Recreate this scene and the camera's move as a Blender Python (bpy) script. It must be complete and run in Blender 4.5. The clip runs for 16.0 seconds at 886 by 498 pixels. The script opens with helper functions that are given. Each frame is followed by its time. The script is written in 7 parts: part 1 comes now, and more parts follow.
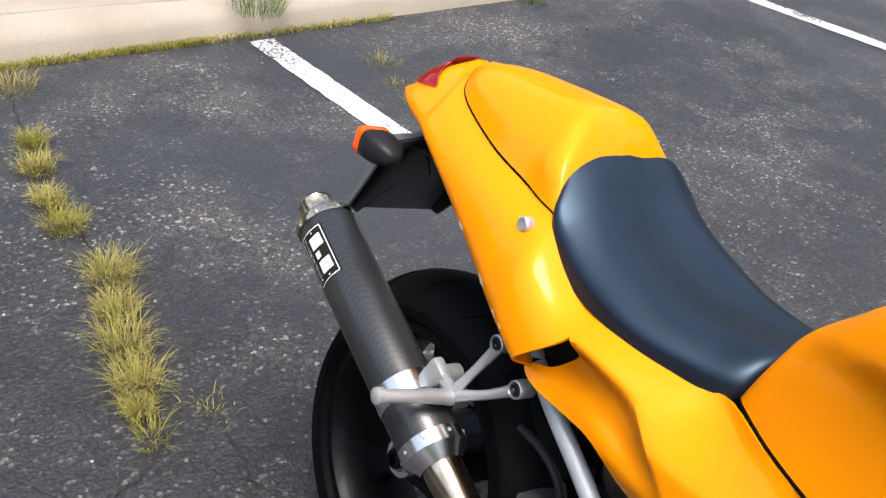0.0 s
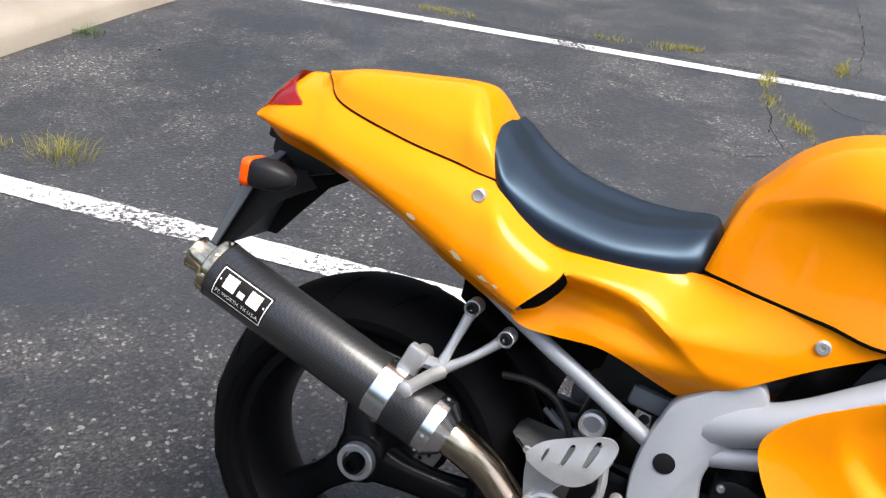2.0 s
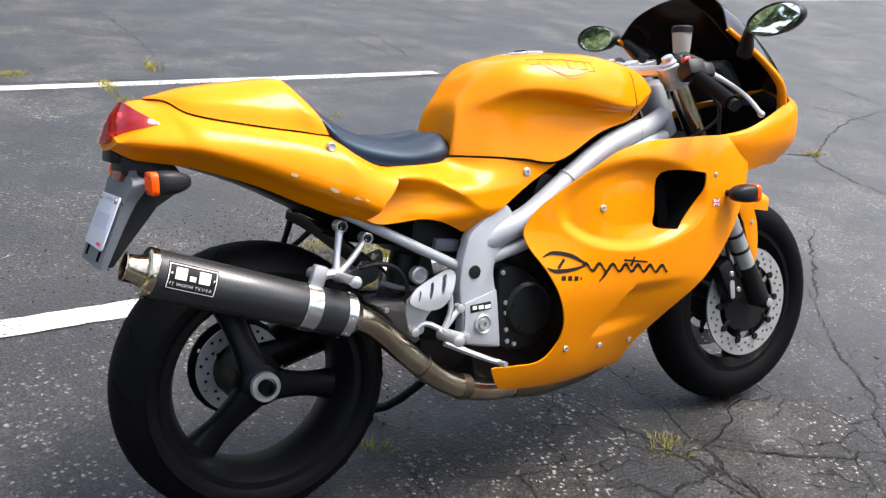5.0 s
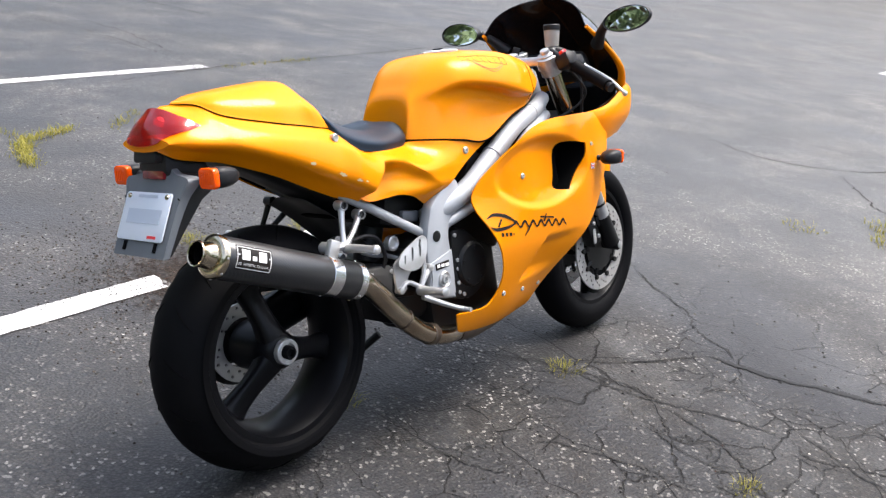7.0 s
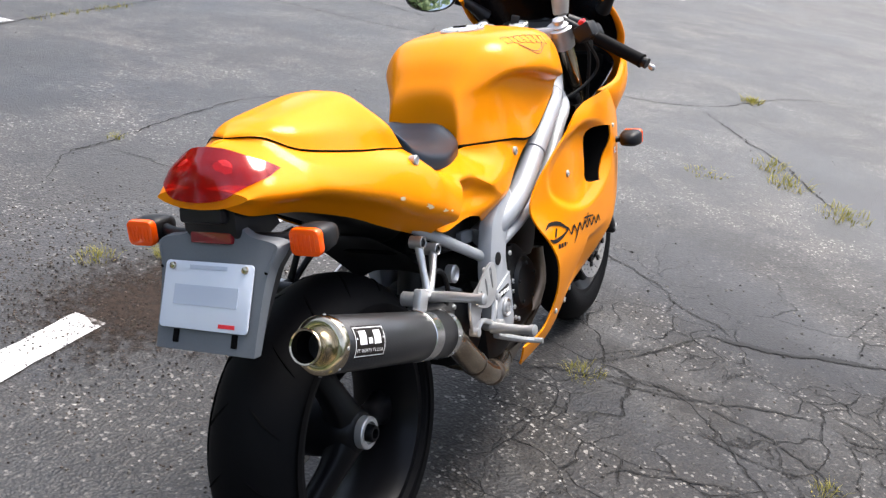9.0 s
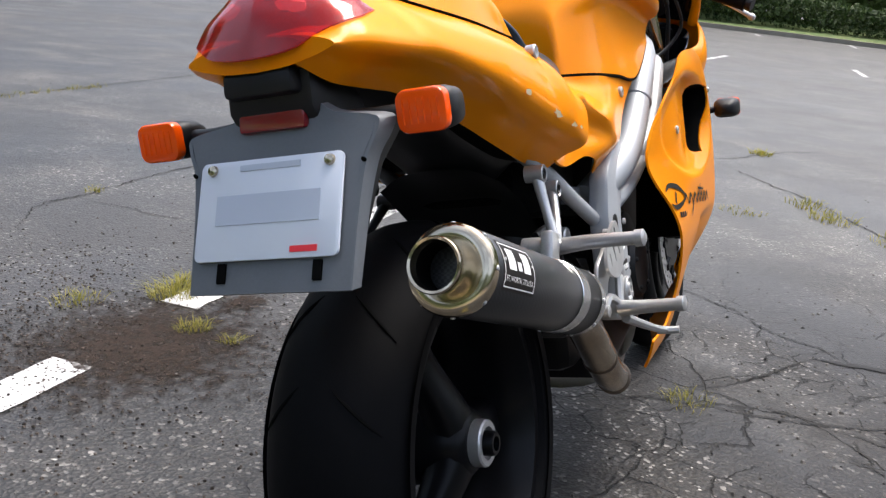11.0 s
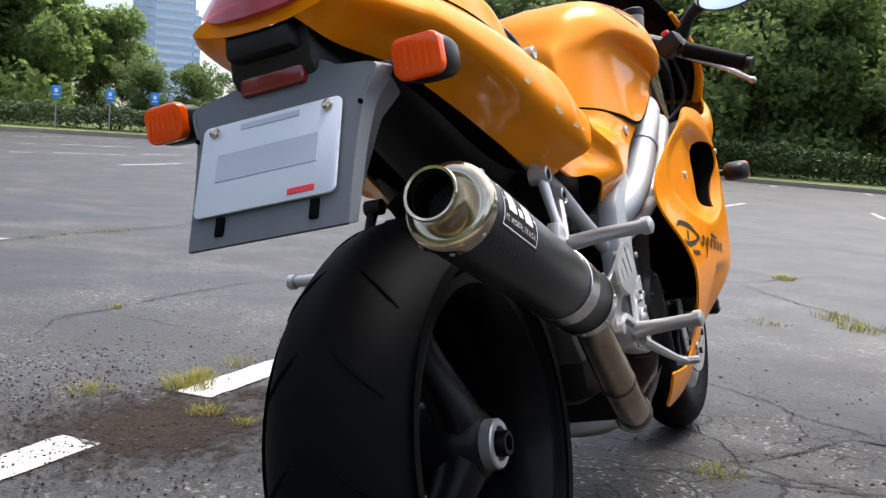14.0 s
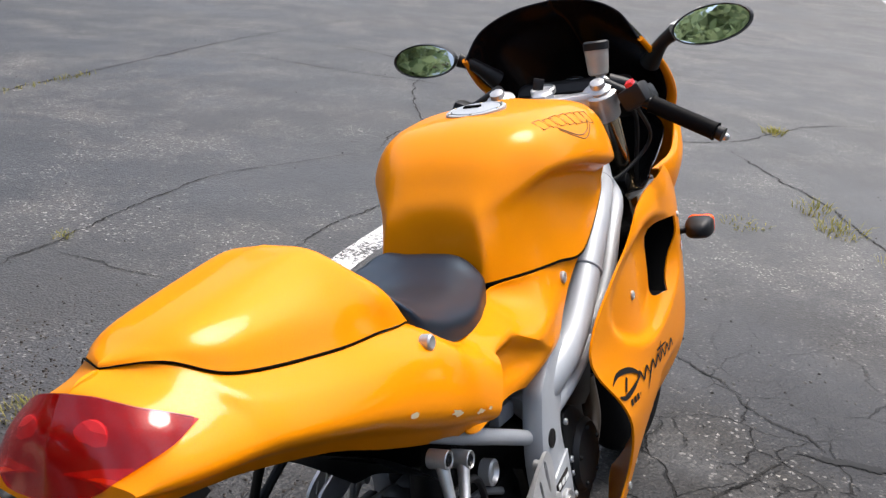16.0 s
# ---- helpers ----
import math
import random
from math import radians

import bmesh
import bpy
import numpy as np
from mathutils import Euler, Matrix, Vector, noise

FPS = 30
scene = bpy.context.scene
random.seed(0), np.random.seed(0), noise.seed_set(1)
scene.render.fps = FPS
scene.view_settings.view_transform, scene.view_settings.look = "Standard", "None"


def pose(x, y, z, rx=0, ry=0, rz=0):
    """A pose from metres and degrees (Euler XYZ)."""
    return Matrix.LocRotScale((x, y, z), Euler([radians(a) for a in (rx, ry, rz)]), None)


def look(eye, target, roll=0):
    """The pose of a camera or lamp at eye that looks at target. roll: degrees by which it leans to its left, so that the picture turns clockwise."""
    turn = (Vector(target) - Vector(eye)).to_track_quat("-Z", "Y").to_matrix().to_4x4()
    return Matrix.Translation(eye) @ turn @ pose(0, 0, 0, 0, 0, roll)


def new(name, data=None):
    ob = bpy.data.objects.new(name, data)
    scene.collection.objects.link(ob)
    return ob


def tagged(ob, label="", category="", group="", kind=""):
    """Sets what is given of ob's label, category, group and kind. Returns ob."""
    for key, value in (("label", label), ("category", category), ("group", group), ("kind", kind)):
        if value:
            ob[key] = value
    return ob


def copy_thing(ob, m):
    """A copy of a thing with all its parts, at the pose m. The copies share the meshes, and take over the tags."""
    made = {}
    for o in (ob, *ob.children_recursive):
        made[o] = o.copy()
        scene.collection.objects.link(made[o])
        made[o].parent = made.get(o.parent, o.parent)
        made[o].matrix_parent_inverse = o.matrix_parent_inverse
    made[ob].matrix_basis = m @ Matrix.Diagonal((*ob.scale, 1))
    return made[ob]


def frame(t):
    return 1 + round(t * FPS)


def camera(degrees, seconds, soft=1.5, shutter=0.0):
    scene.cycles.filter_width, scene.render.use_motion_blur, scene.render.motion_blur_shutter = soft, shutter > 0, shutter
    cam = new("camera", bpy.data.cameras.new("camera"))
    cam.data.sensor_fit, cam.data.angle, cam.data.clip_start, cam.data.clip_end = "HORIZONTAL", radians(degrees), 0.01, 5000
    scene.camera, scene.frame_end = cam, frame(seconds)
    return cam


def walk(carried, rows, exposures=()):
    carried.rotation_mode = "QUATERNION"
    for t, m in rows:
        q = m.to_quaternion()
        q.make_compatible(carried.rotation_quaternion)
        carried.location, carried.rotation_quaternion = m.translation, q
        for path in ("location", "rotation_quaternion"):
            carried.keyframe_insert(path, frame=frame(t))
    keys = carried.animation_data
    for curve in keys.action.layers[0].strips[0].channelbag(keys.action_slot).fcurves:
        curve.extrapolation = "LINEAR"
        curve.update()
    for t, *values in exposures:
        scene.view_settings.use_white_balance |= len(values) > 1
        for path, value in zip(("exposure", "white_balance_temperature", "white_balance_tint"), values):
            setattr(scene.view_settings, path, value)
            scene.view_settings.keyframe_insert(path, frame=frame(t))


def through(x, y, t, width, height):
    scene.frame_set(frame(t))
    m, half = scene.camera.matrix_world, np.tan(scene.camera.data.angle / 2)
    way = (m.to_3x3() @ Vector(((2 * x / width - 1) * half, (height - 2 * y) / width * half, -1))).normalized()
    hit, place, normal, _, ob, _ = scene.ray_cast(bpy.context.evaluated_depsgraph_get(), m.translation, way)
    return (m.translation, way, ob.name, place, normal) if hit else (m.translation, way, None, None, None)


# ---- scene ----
import collections
from mathutils.geometry import delaunay_2d_cdt

cam = camera(51.9, 16.0, soft=1.35)

PATH = [
    (0, (0.835, -0.593, 1.314), (-0.526, 0.401, 0.237), 7.9),
    (0.5, (0.839, -0.595, 1.317), (-0.512, 0.411, 0.238), 7.9),
    (1, (0.812, -0.617, 1.322), (-0.437, 0.527, 0.258), 8.6),
    (1.5, (0.607, -0.799, 1.289), (-0.339, 0.652, 0.29), 8.3),
    (2, (0.485, -1.018, 1.275), (-0.116, 0.641, 0.333), 7.2),
    (2.5, (0.381, -1.209, 1.273), (0.109, 0.529, 0.321), 6.3),
    (3, (0.195, -1.328, 1.275), (0.248, 0.451, 0.363), 7.1),
    (3.5, (0.039, -1.41, 1.289), (0.342, 0.374, 0.438), 6.8),
    (4, (-0.092, -1.484, 1.287), (0.418, 0.243, 0.415), 5.8),
    (4.5, (-0.265, -1.538, 1.256), (0.456, 0.15, 0.462), 5.6),
    (5, (-0.5, -1.542, 1.255), (0.447, 0.061, 0.526), 6.7),
    (5.2, (-0.59, -1.56, 1.279), (0.422, 0.004, 0.551), 7.1),
    (7.3, (-1.228, -1.391, 1.267), (0.269, -0.256, 0.581), 7.9),
    (7.5, (-1.236, -1.303, 1.272), (0.29, -0.214, 0.574), 7.8),
    (8, (-1.237, -1.104, 1.275), (0.344, -0.119, 0.544), 8.0),
    (8.5, (-1.265, -0.855, 1.277), (0.387, -0.025, 0.513), 8.9),
    (8.7, (-1.247, -0.779, 1.265), (0.421, 0.012, 0.495), 8.9),
    (10.8, (-0.953, -0.363, 0.926), (0.803, 0.395, 0.34), 7.0),
    (11, (-0.959, -0.376, 0.831), (0.806, 0.402, 0.306), 6.1),
    (11.5, (-0.955, -0.4, 0.683), (0.82, 0.427, 0.277), 5.1),
    (12, (-0.961, -0.412, 0.637), (0.817, 0.444, 0.311), 4.8),
    (12.5, (-0.963, -0.419, 0.631), (0.819, 0.46, 0.395), 4.6),
    (13, (-0.962, -0.427, 0.621), (0.821, 0.464, 0.463), 4.6),
    (13.5, (-0.963, -0.43, 0.617), (0.82, 0.463, 0.469), 4.5),
    (14, (-0.964, -0.426, 0.627), (0.821, 0.457, 0.446), 4.2),
    (14.5, (-0.949, -0.404, 0.72), (0.833, 0.463, 0.455), 4.3),
    (15, (-0.889, -0.343, 0.981), (0.871, 0.455, 0.467), 4.4),
    (15.2, (-0.871, -0.331, 1.073), (0.878, 0.445, 0.493), 5.3),
    (15.5, (-0.841, -0.33, 1.162), (0.894, 0.435, 0.529), 4.9),
    (16, (-0.668, -0.367, 1.222), (1.036, 0.421, 0.533), 5.1),
]
walk(cam, [(t, look(eye, target, roll)) for t, eye, target, roll in PATH],
     exposures=[(0, 1.35), (2.5, 1.44), (4.5, 1.58), (7.5, 1.71), (8.5, 1.66), (11, 1.35), (12, 1.81), (12.5, 1.97), (13.5, 1.74), (14, 1.36), (14.5, 1.30), (15, 1.38), (15.5, 1.36), (16, 1.13)])


# ---- sky and sun ----
world = bpy.data.worlds.new("sky")
scene.world = world
world.use_nodes = True
wn = world.node_tree.nodes
sky = wn.new("ShaderNodeTexSky")
sky.sky_type, sky.sun_disc = "NISHITA", False
sky.sun_elevation, sky.sun_rotation = radians(68), radians(104)
sky.air_density, sky.dust_density, sky.ozone_density = 1.0, 4.0, 1.0
wn["Background"].inputs["Strength"].default_value = 0.15
haze = wn.new("ShaderNodeHueSaturation")        # thin high cloud takes most of the blue
haze.inputs["Saturation"].default_value = 0.75
world.node_tree.links.new(sky.outputs[0], haze.inputs["Color"])
vault = wn.new("ShaderNodeTexCoord")              # broken cloud all over the sky
cloud = wn.new("ShaderNodeTexNoise")
cloud.inputs["Scale"].default_value, cloud.inputs["Detail"].default_value, cloud.inputs["Roughness"].default_value = 2.6, 6, 0.55
cover = wn.new("ShaderNodeMapRange")
cover.inputs["From Min"].default_value, cover.inputs["From Max"].default_value = 0.42, 0.60
cover.inputs["To Min"].default_value, cover.inputs["To Max"].default_value = 0.72, 1.45
lit = wn.new("ShaderNodeVectorMath")
lit.operation = "SCALE"
world.node_tree.links.new(vault.outputs["Generated"], cloud.inputs["Vector"])
world.node_tree.links.new(cloud.outputs["Fac"], cover.inputs["Value"])
world.node_tree.links.new(haze.outputs[0], lit.inputs[0])
world.node_tree.links.new(cover.outputs[0], lit.inputs["Scale"])
world.node_tree.links.new(lit.outputs[0], wn["Background"].inputs["Color"])
sun = new("sun", bpy.data.lights.new("sun", "SUN"))
sun.data.energy, sun.data.angle, sun.data.color = 1.7, radians(28), (1.0, 0.97, 0.93)
sun.matrix_world = look((3.3, -0.8, 8.5), (0, 0, 0))


# ---- small tools ----
def rgba(c):
    return (c[0], c[1], c[2], 1.0)


def material(name, color, rough=0.5, metal=0.0, coat=0.0, grain=None, wear=None, bump=None, spec=0.5, trans=0.0):
    """grain, wear: (scale, color, amount), fine and coarse mottling; bump: (scale, strength, metres)."""
    m = bpy.data.materials.new(name)
    m.use_nodes = True
    nt = m.node_tree
    b = nt.nodes["Principled BSDF"]
    b.inputs["Base Color"].default_value = rgba(color)
    b.inputs["Roughness"].default_value, b.inputs["Metallic"].default_value = rough, metal
    b.inputs["Coat Weight"].default_value, b.inputs["Coat Roughness"].default_value = coat, 0.04
    b.inputs["Specular IOR Level"].default_value, b.inputs["Transmission Weight"].default_value = spec, trans
    pos = nt.nodes.new("ShaderNodeTexCoord").outputs["Object"]
    last = None
    for k, layer in enumerate((grain, wear)):
        if layer:
            tex = nt.nodes.new("ShaderNodeTexNoise")
            tex.inputs["Scale"].default_value, tex.inputs["Detail"].default_value = layer[0], 6 if k else 3
            nt.links.new(pos, tex.inputs["Vector"])
            ramp = nt.nodes.new("ShaderNodeMapRange")
            ramp.inputs["From Min"].default_value, ramp.inputs["From Max"].default_value = 0.35, 0.7
            ramp.inputs["To Max"].default_value = layer[2]
            nt.links.new(tex.outputs["Fac"], ramp.inputs["Value"])
            mix = nt.nodes.new("ShaderNodeMix")
            mix.data_type = "RGBA"
            nt.links.new(ramp.outputs[0], mix.inputs["Factor"])
            if last:
                nt.links.new(last, mix.inputs["A"])
            else:
                mix.inputs["A"].default_value = rgba(color)
            mix.inputs["B"].default_value = rgba(layer[1])
            last = mix.outputs["Result"]
    if last:
        nt.links.new(last, b.inputs["Base Color"])
    if bump:
        tex = nt.nodes.new("ShaderNodeTexNoise")
        tex.inputs["Scale"].default_value, tex.inputs["Detail"].default_value = bump[0], 4
        nt.links.new(pos, tex.inputs["Vector"])
        bn = nt.nodes.new("ShaderNodeBump")
        bn.inputs["Strength"].default_value, bn.inputs["Distance"].default_value = bump[1], bump[2]
        nt.links.new(tex.outputs["Fac"], bn.inputs["Height"])
        nt.links.new(bn.outputs[0], b.inputs["Normal"])
    return m


def shader(m):
    return m.node_tree.nodes["Principled BSDF"]


def part(name, bm, mat, parent=None, label="", smooth=True, kind=""):
    """Links a bmesh as one mesh object, under its thing if one is given."""
    me = bpy.data.meshes.new(name)
    bm.normal_update()
    bm.to_mesh(me)
    bm.free()
    me.materials.append(mat)
    if smooth:
        me.shade_smooth()
        me.set_sharp_from_angle(angle=radians(38))
    ob = new(name, me)
    if parent:
        ob.parent = parent
    return tagged(ob, label=label, kind=kind)


def spline(points, n, closed=False):
    """A smooth line through the points, n steps a span."""
    p = [Vector(q) for q in points]
    k, out = len(p), []
    for i in range(k if closed else k - 1):
        if closed:
            a, b, c, d = p[i - 1], p[i], p[(i + 1) % k], p[(i + 2) % k]
        else:
            b, c = p[i], p[i + 1]
            a = p[i - 1] if i else b + (b - c)
            d = p[i + 2] if i + 2 < k else c + (c - b)
        for s in range(n):
            t = s / n
            out.append(0.5 * ((2 * b) + (c - a) * t + (2 * a - 5 * b + 4 * c - d) * t * t + (3 * b - a - 3 * c + d) * t ** 3))
    if not closed:
        out.append(p[-1])
    return out


def add_tube(bm, points, radius, sides=12, smooth=6, closed=False):
    """A round bar along a smooth line; radius may be a list, one for each given point."""
    line = spline(points, smooth, closed) if smooth > 1 else [Vector(q) for q in points]
    if isinstance(radius, (int, float)):
        radii = [radius] * len(line)
    else:
        radii = [v[0] for v in spline([(r, 0, 0) for r in radius], max(smooth, 1), closed)]
    rings, up = [], None
    for i, q in enumerate(line):
        if closed:
            way = (line[(i + 1) % len(line)] - line[i - 1]).normalized()
        else:
            way = (line[min(i + 1, len(line) - 1)] - line[max(i - 1, 0)]).normalized()
        if up is None:
            up = way.orthogonal().normalized()
        up = (up - way * up.dot(way)).normalized()
        side = way.cross(up)
        rings.append([bm.verts.new(q + radii[i] * (math.cos(a) * up + math.sin(a) * side))
                      for a in (2 * math.pi * s / sides for s in range(sides))])
    pairs = list(zip(rings, rings[1:])) + ([(rings[-1], rings[0])] if closed else [])
    for r0, r1 in pairs:
        for s in range(sides):
            bm.faces.new((r0[s], r0[(s + 1) % sides], r1[(s + 1) % sides], r1[s]))
    if not closed:
        bm.faces.new(rings[0][::-1])
        bm.faces.new(rings[-1])
    return bm


def tube(points, radius, sides=12, smooth=6, closed=False):
    return add_tube(bmesh.new(), points, radius, sides, smooth, closed)


def add_turned(bm, profile, m=None, sides=32, caps=True):
    """Turns a profile of (along, radius) about the y axis, then lays it by m."""
    m = m or Matrix()
    rings = []
    for y, r in profile:
        rings.append([bm.verts.new(m @ Vector((r * math.cos(a), y, r * math.sin(a))))
                      for a in (2 * math.pi * s / sides for s in range(sides))])
    for r0, r1 in zip(rings, rings[1:]):
        for s in range(sides):
            bm.faces.new((r0[s], r0[(s + 1) % sides], r1[(s + 1) % sides], r1[s]))
    if caps:
        bm.faces.new(rings[0][::-1])
        bm.faces.new(rings[-1])
    bmesh.ops.recalc_face_normals(bm, faces=bm.faces[:])
    return bm


def turned(profile, m=None, sides=32, caps=True):
    return add_turned(bmesh.new(), profile, m, sides, caps)


def along(a, b):
    """A pose at a whose y axis points to b."""
    q = (Vector(b) - Vector(a)).to_track_quat("Y", "Z")
    return Matrix.Translation(a) @ q.to_matrix().to_4x4()


def add_box(bm, size, m, bevel=0.0):
    made = bmesh.ops.create_cube(bm, size=1.0, matrix=m @ Matrix.Diagonal((*size, 1)))
    if bevel:
        edges = list({e for v in made["verts"] for e in v.link_edges})
        bmesh.ops.bevel(bm, geom=edges, offset=bevel, segments=2, affect="EDGES", profile=0.5)
    return bm


def box(size, m, bevel=0.0):
    return add_box(bmesh.new(), size, m, bevel)


def add_prism(bm, outline, y0, y1, bevel=0.0, m=None):
    """An outline of (x, z) given depth from y0 to y1."""
    m = m or Matrix()
    a = [bm.verts.new(m @ Vector((x, y0, z))) for x, z in outline]
    b = [bm.verts.new(m @ Vector((x, y1, z))) for x, z in outline]
    fs = [bm.faces.new(a), bm.faces.new(b[::-1])]
    for i in range(len(a)):
        k = (i + 1) % len(a)
        fs.append(bm.faces.new((a[i], b[i], b[k], a[k])))
    bmesh.ops.recalc_face_normals(bm, faces=fs)
    if bevel:
        bmesh.ops.bevel(bm, geom=list(set(fs[0].edges) | set(fs[1].edges)), offset=bevel, segments=2, affect="EDGES", profile=0.5)
    return bm


def prism(outline, y0, y1, bevel=0.0, m=None):
    return add_prism(bmesh.new(), outline, y0, y1, bevel, m)


def skin(rows, nu=8, nv=6, mirror=True, shape=None, cap0=False, cap1=False):
    """A smooth surface through rows of points, and its mirror image in y."""
    cols = list(zip(*[spline(r, nv) for r in rows]))
    grid = [spline(c, nu) for c in cols]
    bm = bmesh.new()

    def lay(sign):
        vs = [[bm.verts.new((shape(p) if shape else p) * Vector((1, sign, 1))) for p in line] for line in grid]
        for l0, l1 in zip(vs, vs[1:]):
            for k in range(len(l0) - 1):
                bm.faces.new((l0[k], l0[k + 1], l1[k + 1], l1[k]) if sign > 0 else (l0[k], l1[k], l1[k + 1], l0[k + 1]))
        return vs
    a = lay(1)
    if mirror:
        b = lay(-1)
        for want, k in ((cap0, 0), (cap1, -1)):
            if want:
                bm.faces.new([l[k] for l in a] + [l[k] for l in b][::-1])
        bmesh.ops.remove_doubles(bm, verts=bm.verts[:], dist=0.0004)
    bmesh.ops.recalc_face_normals(bm, faces=bm.faces[:])
    return bm


def inside(p, poly):
    x, z, hit = p[0], p[1], False
    for i in range(len(poly)):
        (x0, z0), (x1, z1) = poly[i - 1], poly[i]
        if (z0 > z) != (z1 > z) and x < (x1 - x0) * (z - z0) / (z1 - z0) + x0:
            hit = not hit
    return hit


def round_line(points, n=6):
    return [(q.x, q.y) for q in spline([(x, z, 0) for x, z in points], n, True)]


def rounded(w, h, r, n=5):
    """A rectangle with round corners, as (x, z)."""
    return [(sx * (w / 2 - r) + r * math.cos(a0 + i * math.pi / 2 / n), sz * (h / 2 - r) + r * math.sin(a0 + i * math.pi / 2 / n))
            for sx, sz, a0 in ((1, 1, 0), (-1, 1, math.pi / 2), (-1, -1, math.pi), (1, -1, 1.5 * math.pi)) for i in range(n + 1)]


def sheet(outline, depth, holes=(), step=0.012, side=-1):
    """A curved panel: an outline in (x, z) with holes, laid out to depth(x, z) on one side of the bike."""
    loops = [outline, *holes]
    verts, edges = [], []
    for lp in loops:
        k = len(verts)
        verts += [Vector(p) for p in lp]
        edges += [(k + i, k + (i + 1) % len(lp)) for i in range(len(lp))]
    xs, zs = [p[0] for p in outline], [p[1] for p in outline]
    x = min(xs)
    row = 0
    while x < max(xs):
        z = min(zs) + (step / 2 if row % 2 else 0)
        while z < max(zs):
            if inside((x, z), outline) and not any(inside((x, z), h) for h in holes):
                if min((Vector((x, z)) - v).length_squared for v in verts[:sum(map(len, loops))]) > (0.5 * step) ** 2:
                    verts.append(Vector((x, z)))
            z += step
        x += step * 0.87
        row += 1
    vo, eo, fo, *_ = delaunay_2d_cdt(verts, edges, [], 0, 1e-5)
    bm = bmesh.new()
    vs = [bm.verts.new((v.x, side * depth(v.x, v.y), v.y)) for v in vo]
    for f in fo:
        c = (sum(vo[i].x for i in f) / len(f), sum(vo[i].y for i in f) / len(f))
        if inside(c, outline) and not any(inside(c, h) for h in holes):
            bm.faces.new([vs[i] for i in f])
    bmesh.ops.delete(bm, geom=[v for v in bm.verts if not v.link_faces], context="VERTS")
    bm.normal_update()
    if sum(f.normal.y * f.calc_area() for f in bm.faces) * side < 0:
        bmesh.ops.reverse_faces(bm, faces=bm.faces[:])
    return bm


def thick(ob, t):
    """Gives an open shell its thickness inwards, with a crisp rim."""
    me = ob.data
    out = [v.co.copy() for v in me.vertices]
    back = [v.co - v.normal * t for v in me.vertices]
    n = len(out)
    faces = [tuple(p.vertices) for p in me.polygons]
    used = collections.Counter(frozenset(e) for f in faces for e in zip(f, f[1:] + f[:1]))
    rim = [(i, i + n, k + n, k) for f in faces for i, k in zip(f[1:] + f[:1], f) if used[frozenset((i, k))] == 1]
    shell = bpy.data.meshes.new(me.name)
    shell.from_pydata(out + back, [], faces + [tuple(i + n for i in f[::-1]) for f in faces] + [(a, d, c, e) for a, e, c, d in rim])
    shell.materials.append(me.materials[0])
    shell.shade_smooth()
    shell.set_sharp_from_angle(angle=radians(38))
    ob.data = shell
    return ob


def smooth01(a, b, v):
    t = min(max((v - a) / (b - a), 0.0), 1.0)
    return t * t * (3 - 2 * t)


def curve_of(keys, v):
    """A smooth value from rows of (place, value)."""
    if v <= keys[0][0]:
        return keys[0][1]
    if v >= keys[-1][0]:
        return keys[-1][1]
    k = next(i for i in range(len(keys) - 1) if v <= keys[i + 1][0])

    def slope(i):
        a, b = keys[max(i - 1, 0)], keys[min(i + 1, len(keys) - 1)]
        return (b[1] - a[1]) / (b[0] - a[0])
    (x0, y0), (x1, y1) = keys[k], keys[k + 1]
    h = x1 - x0
    t = (v - x0) / h
    return (2 * t ** 3 - 3 * t * t + 1) * y0 + (t ** 3 - 2 * t * t + t) * h * slope(k) + (3 * t * t - 2 * t ** 3) * y1 + (t ** 3 - t * t) * h * slope(k + 1)


# ---- materials ----
YELLOW = material("yellow_pearl_paint", (0.70, 0.214, 0.0), 0.45, 0.06, 0.28, grain=(900, (0.75, 0.238, 0.0), 0.5), spec=0.04)
shader(YELLOW).inputs["Coat Roughness"].default_value = 0.07
SEAT_VINYL = material("black_vinyl", (0.004, 0.006, 0.011), 0.40, grain=(30, (0.006, 0.008, 0.015), 0.5), bump=(600, 0.12, 0.0006), spec=0.52)
# black vinyl; the sky's blue sheen is put into its base and tint
shader(SEAT_VINYL).inputs["Specular Tint"].default_value = (0.50, 0.74, 1.0, 1)
RUBBER = material("tyre_rubber", (0.002, 0.002, 0.0026), 0.62, grain=(60, (0.003, 0.003, 0.0036), 0.6), wear=(9, (0.0050, 0.0048, 0.0050), 0.45), bump=(500, 0.15, 0.001), spec=0.06)
RIM_BLACK = material("wheel_enamel", (0.0026, 0.0027, 0.0036), 0.36, 0.0, 0.04, wear=(14, (0.0045, 0.0045, 0.005), 0.5), spec=0.11)
PLASTIC = material("black_plastic", (0.006, 0.006, 0.007), 0.48, bump=(700, 0.1, 0.0005), wear=(10, (0.012, 0.012, 0.013), 0.6), spec=0.25)
GREY_PLASTIC = material("weathered_grey_plastic", (0.082, 0.090, 0.100), 0.55, grain=(300, (0.10, 0.110, 0.120), 0.5), wear=(8, (0.125, 0.134, 0.145), 0.6), bump=(600, 0.15, 0.0006))
SILVER = material("silver_frame_paint", (0.34, 0.355, 0.375), 0.48, 0.25, 0.06, grain=(800, (0.42, 0.435, 0.455), 0.4), wear=(12, (0.29, 0.30, 0.31), 0.5))
ALLOY = material("cast_alloy", (0.50, 0.50, 0.50), 0.36, 0.65, grain=(400, (0.40, 0.40, 0.40), 0.5), wear=(18, (0.30, 0.29, 0.28), 0.5), bump=(500, 0.12, 0.0005))
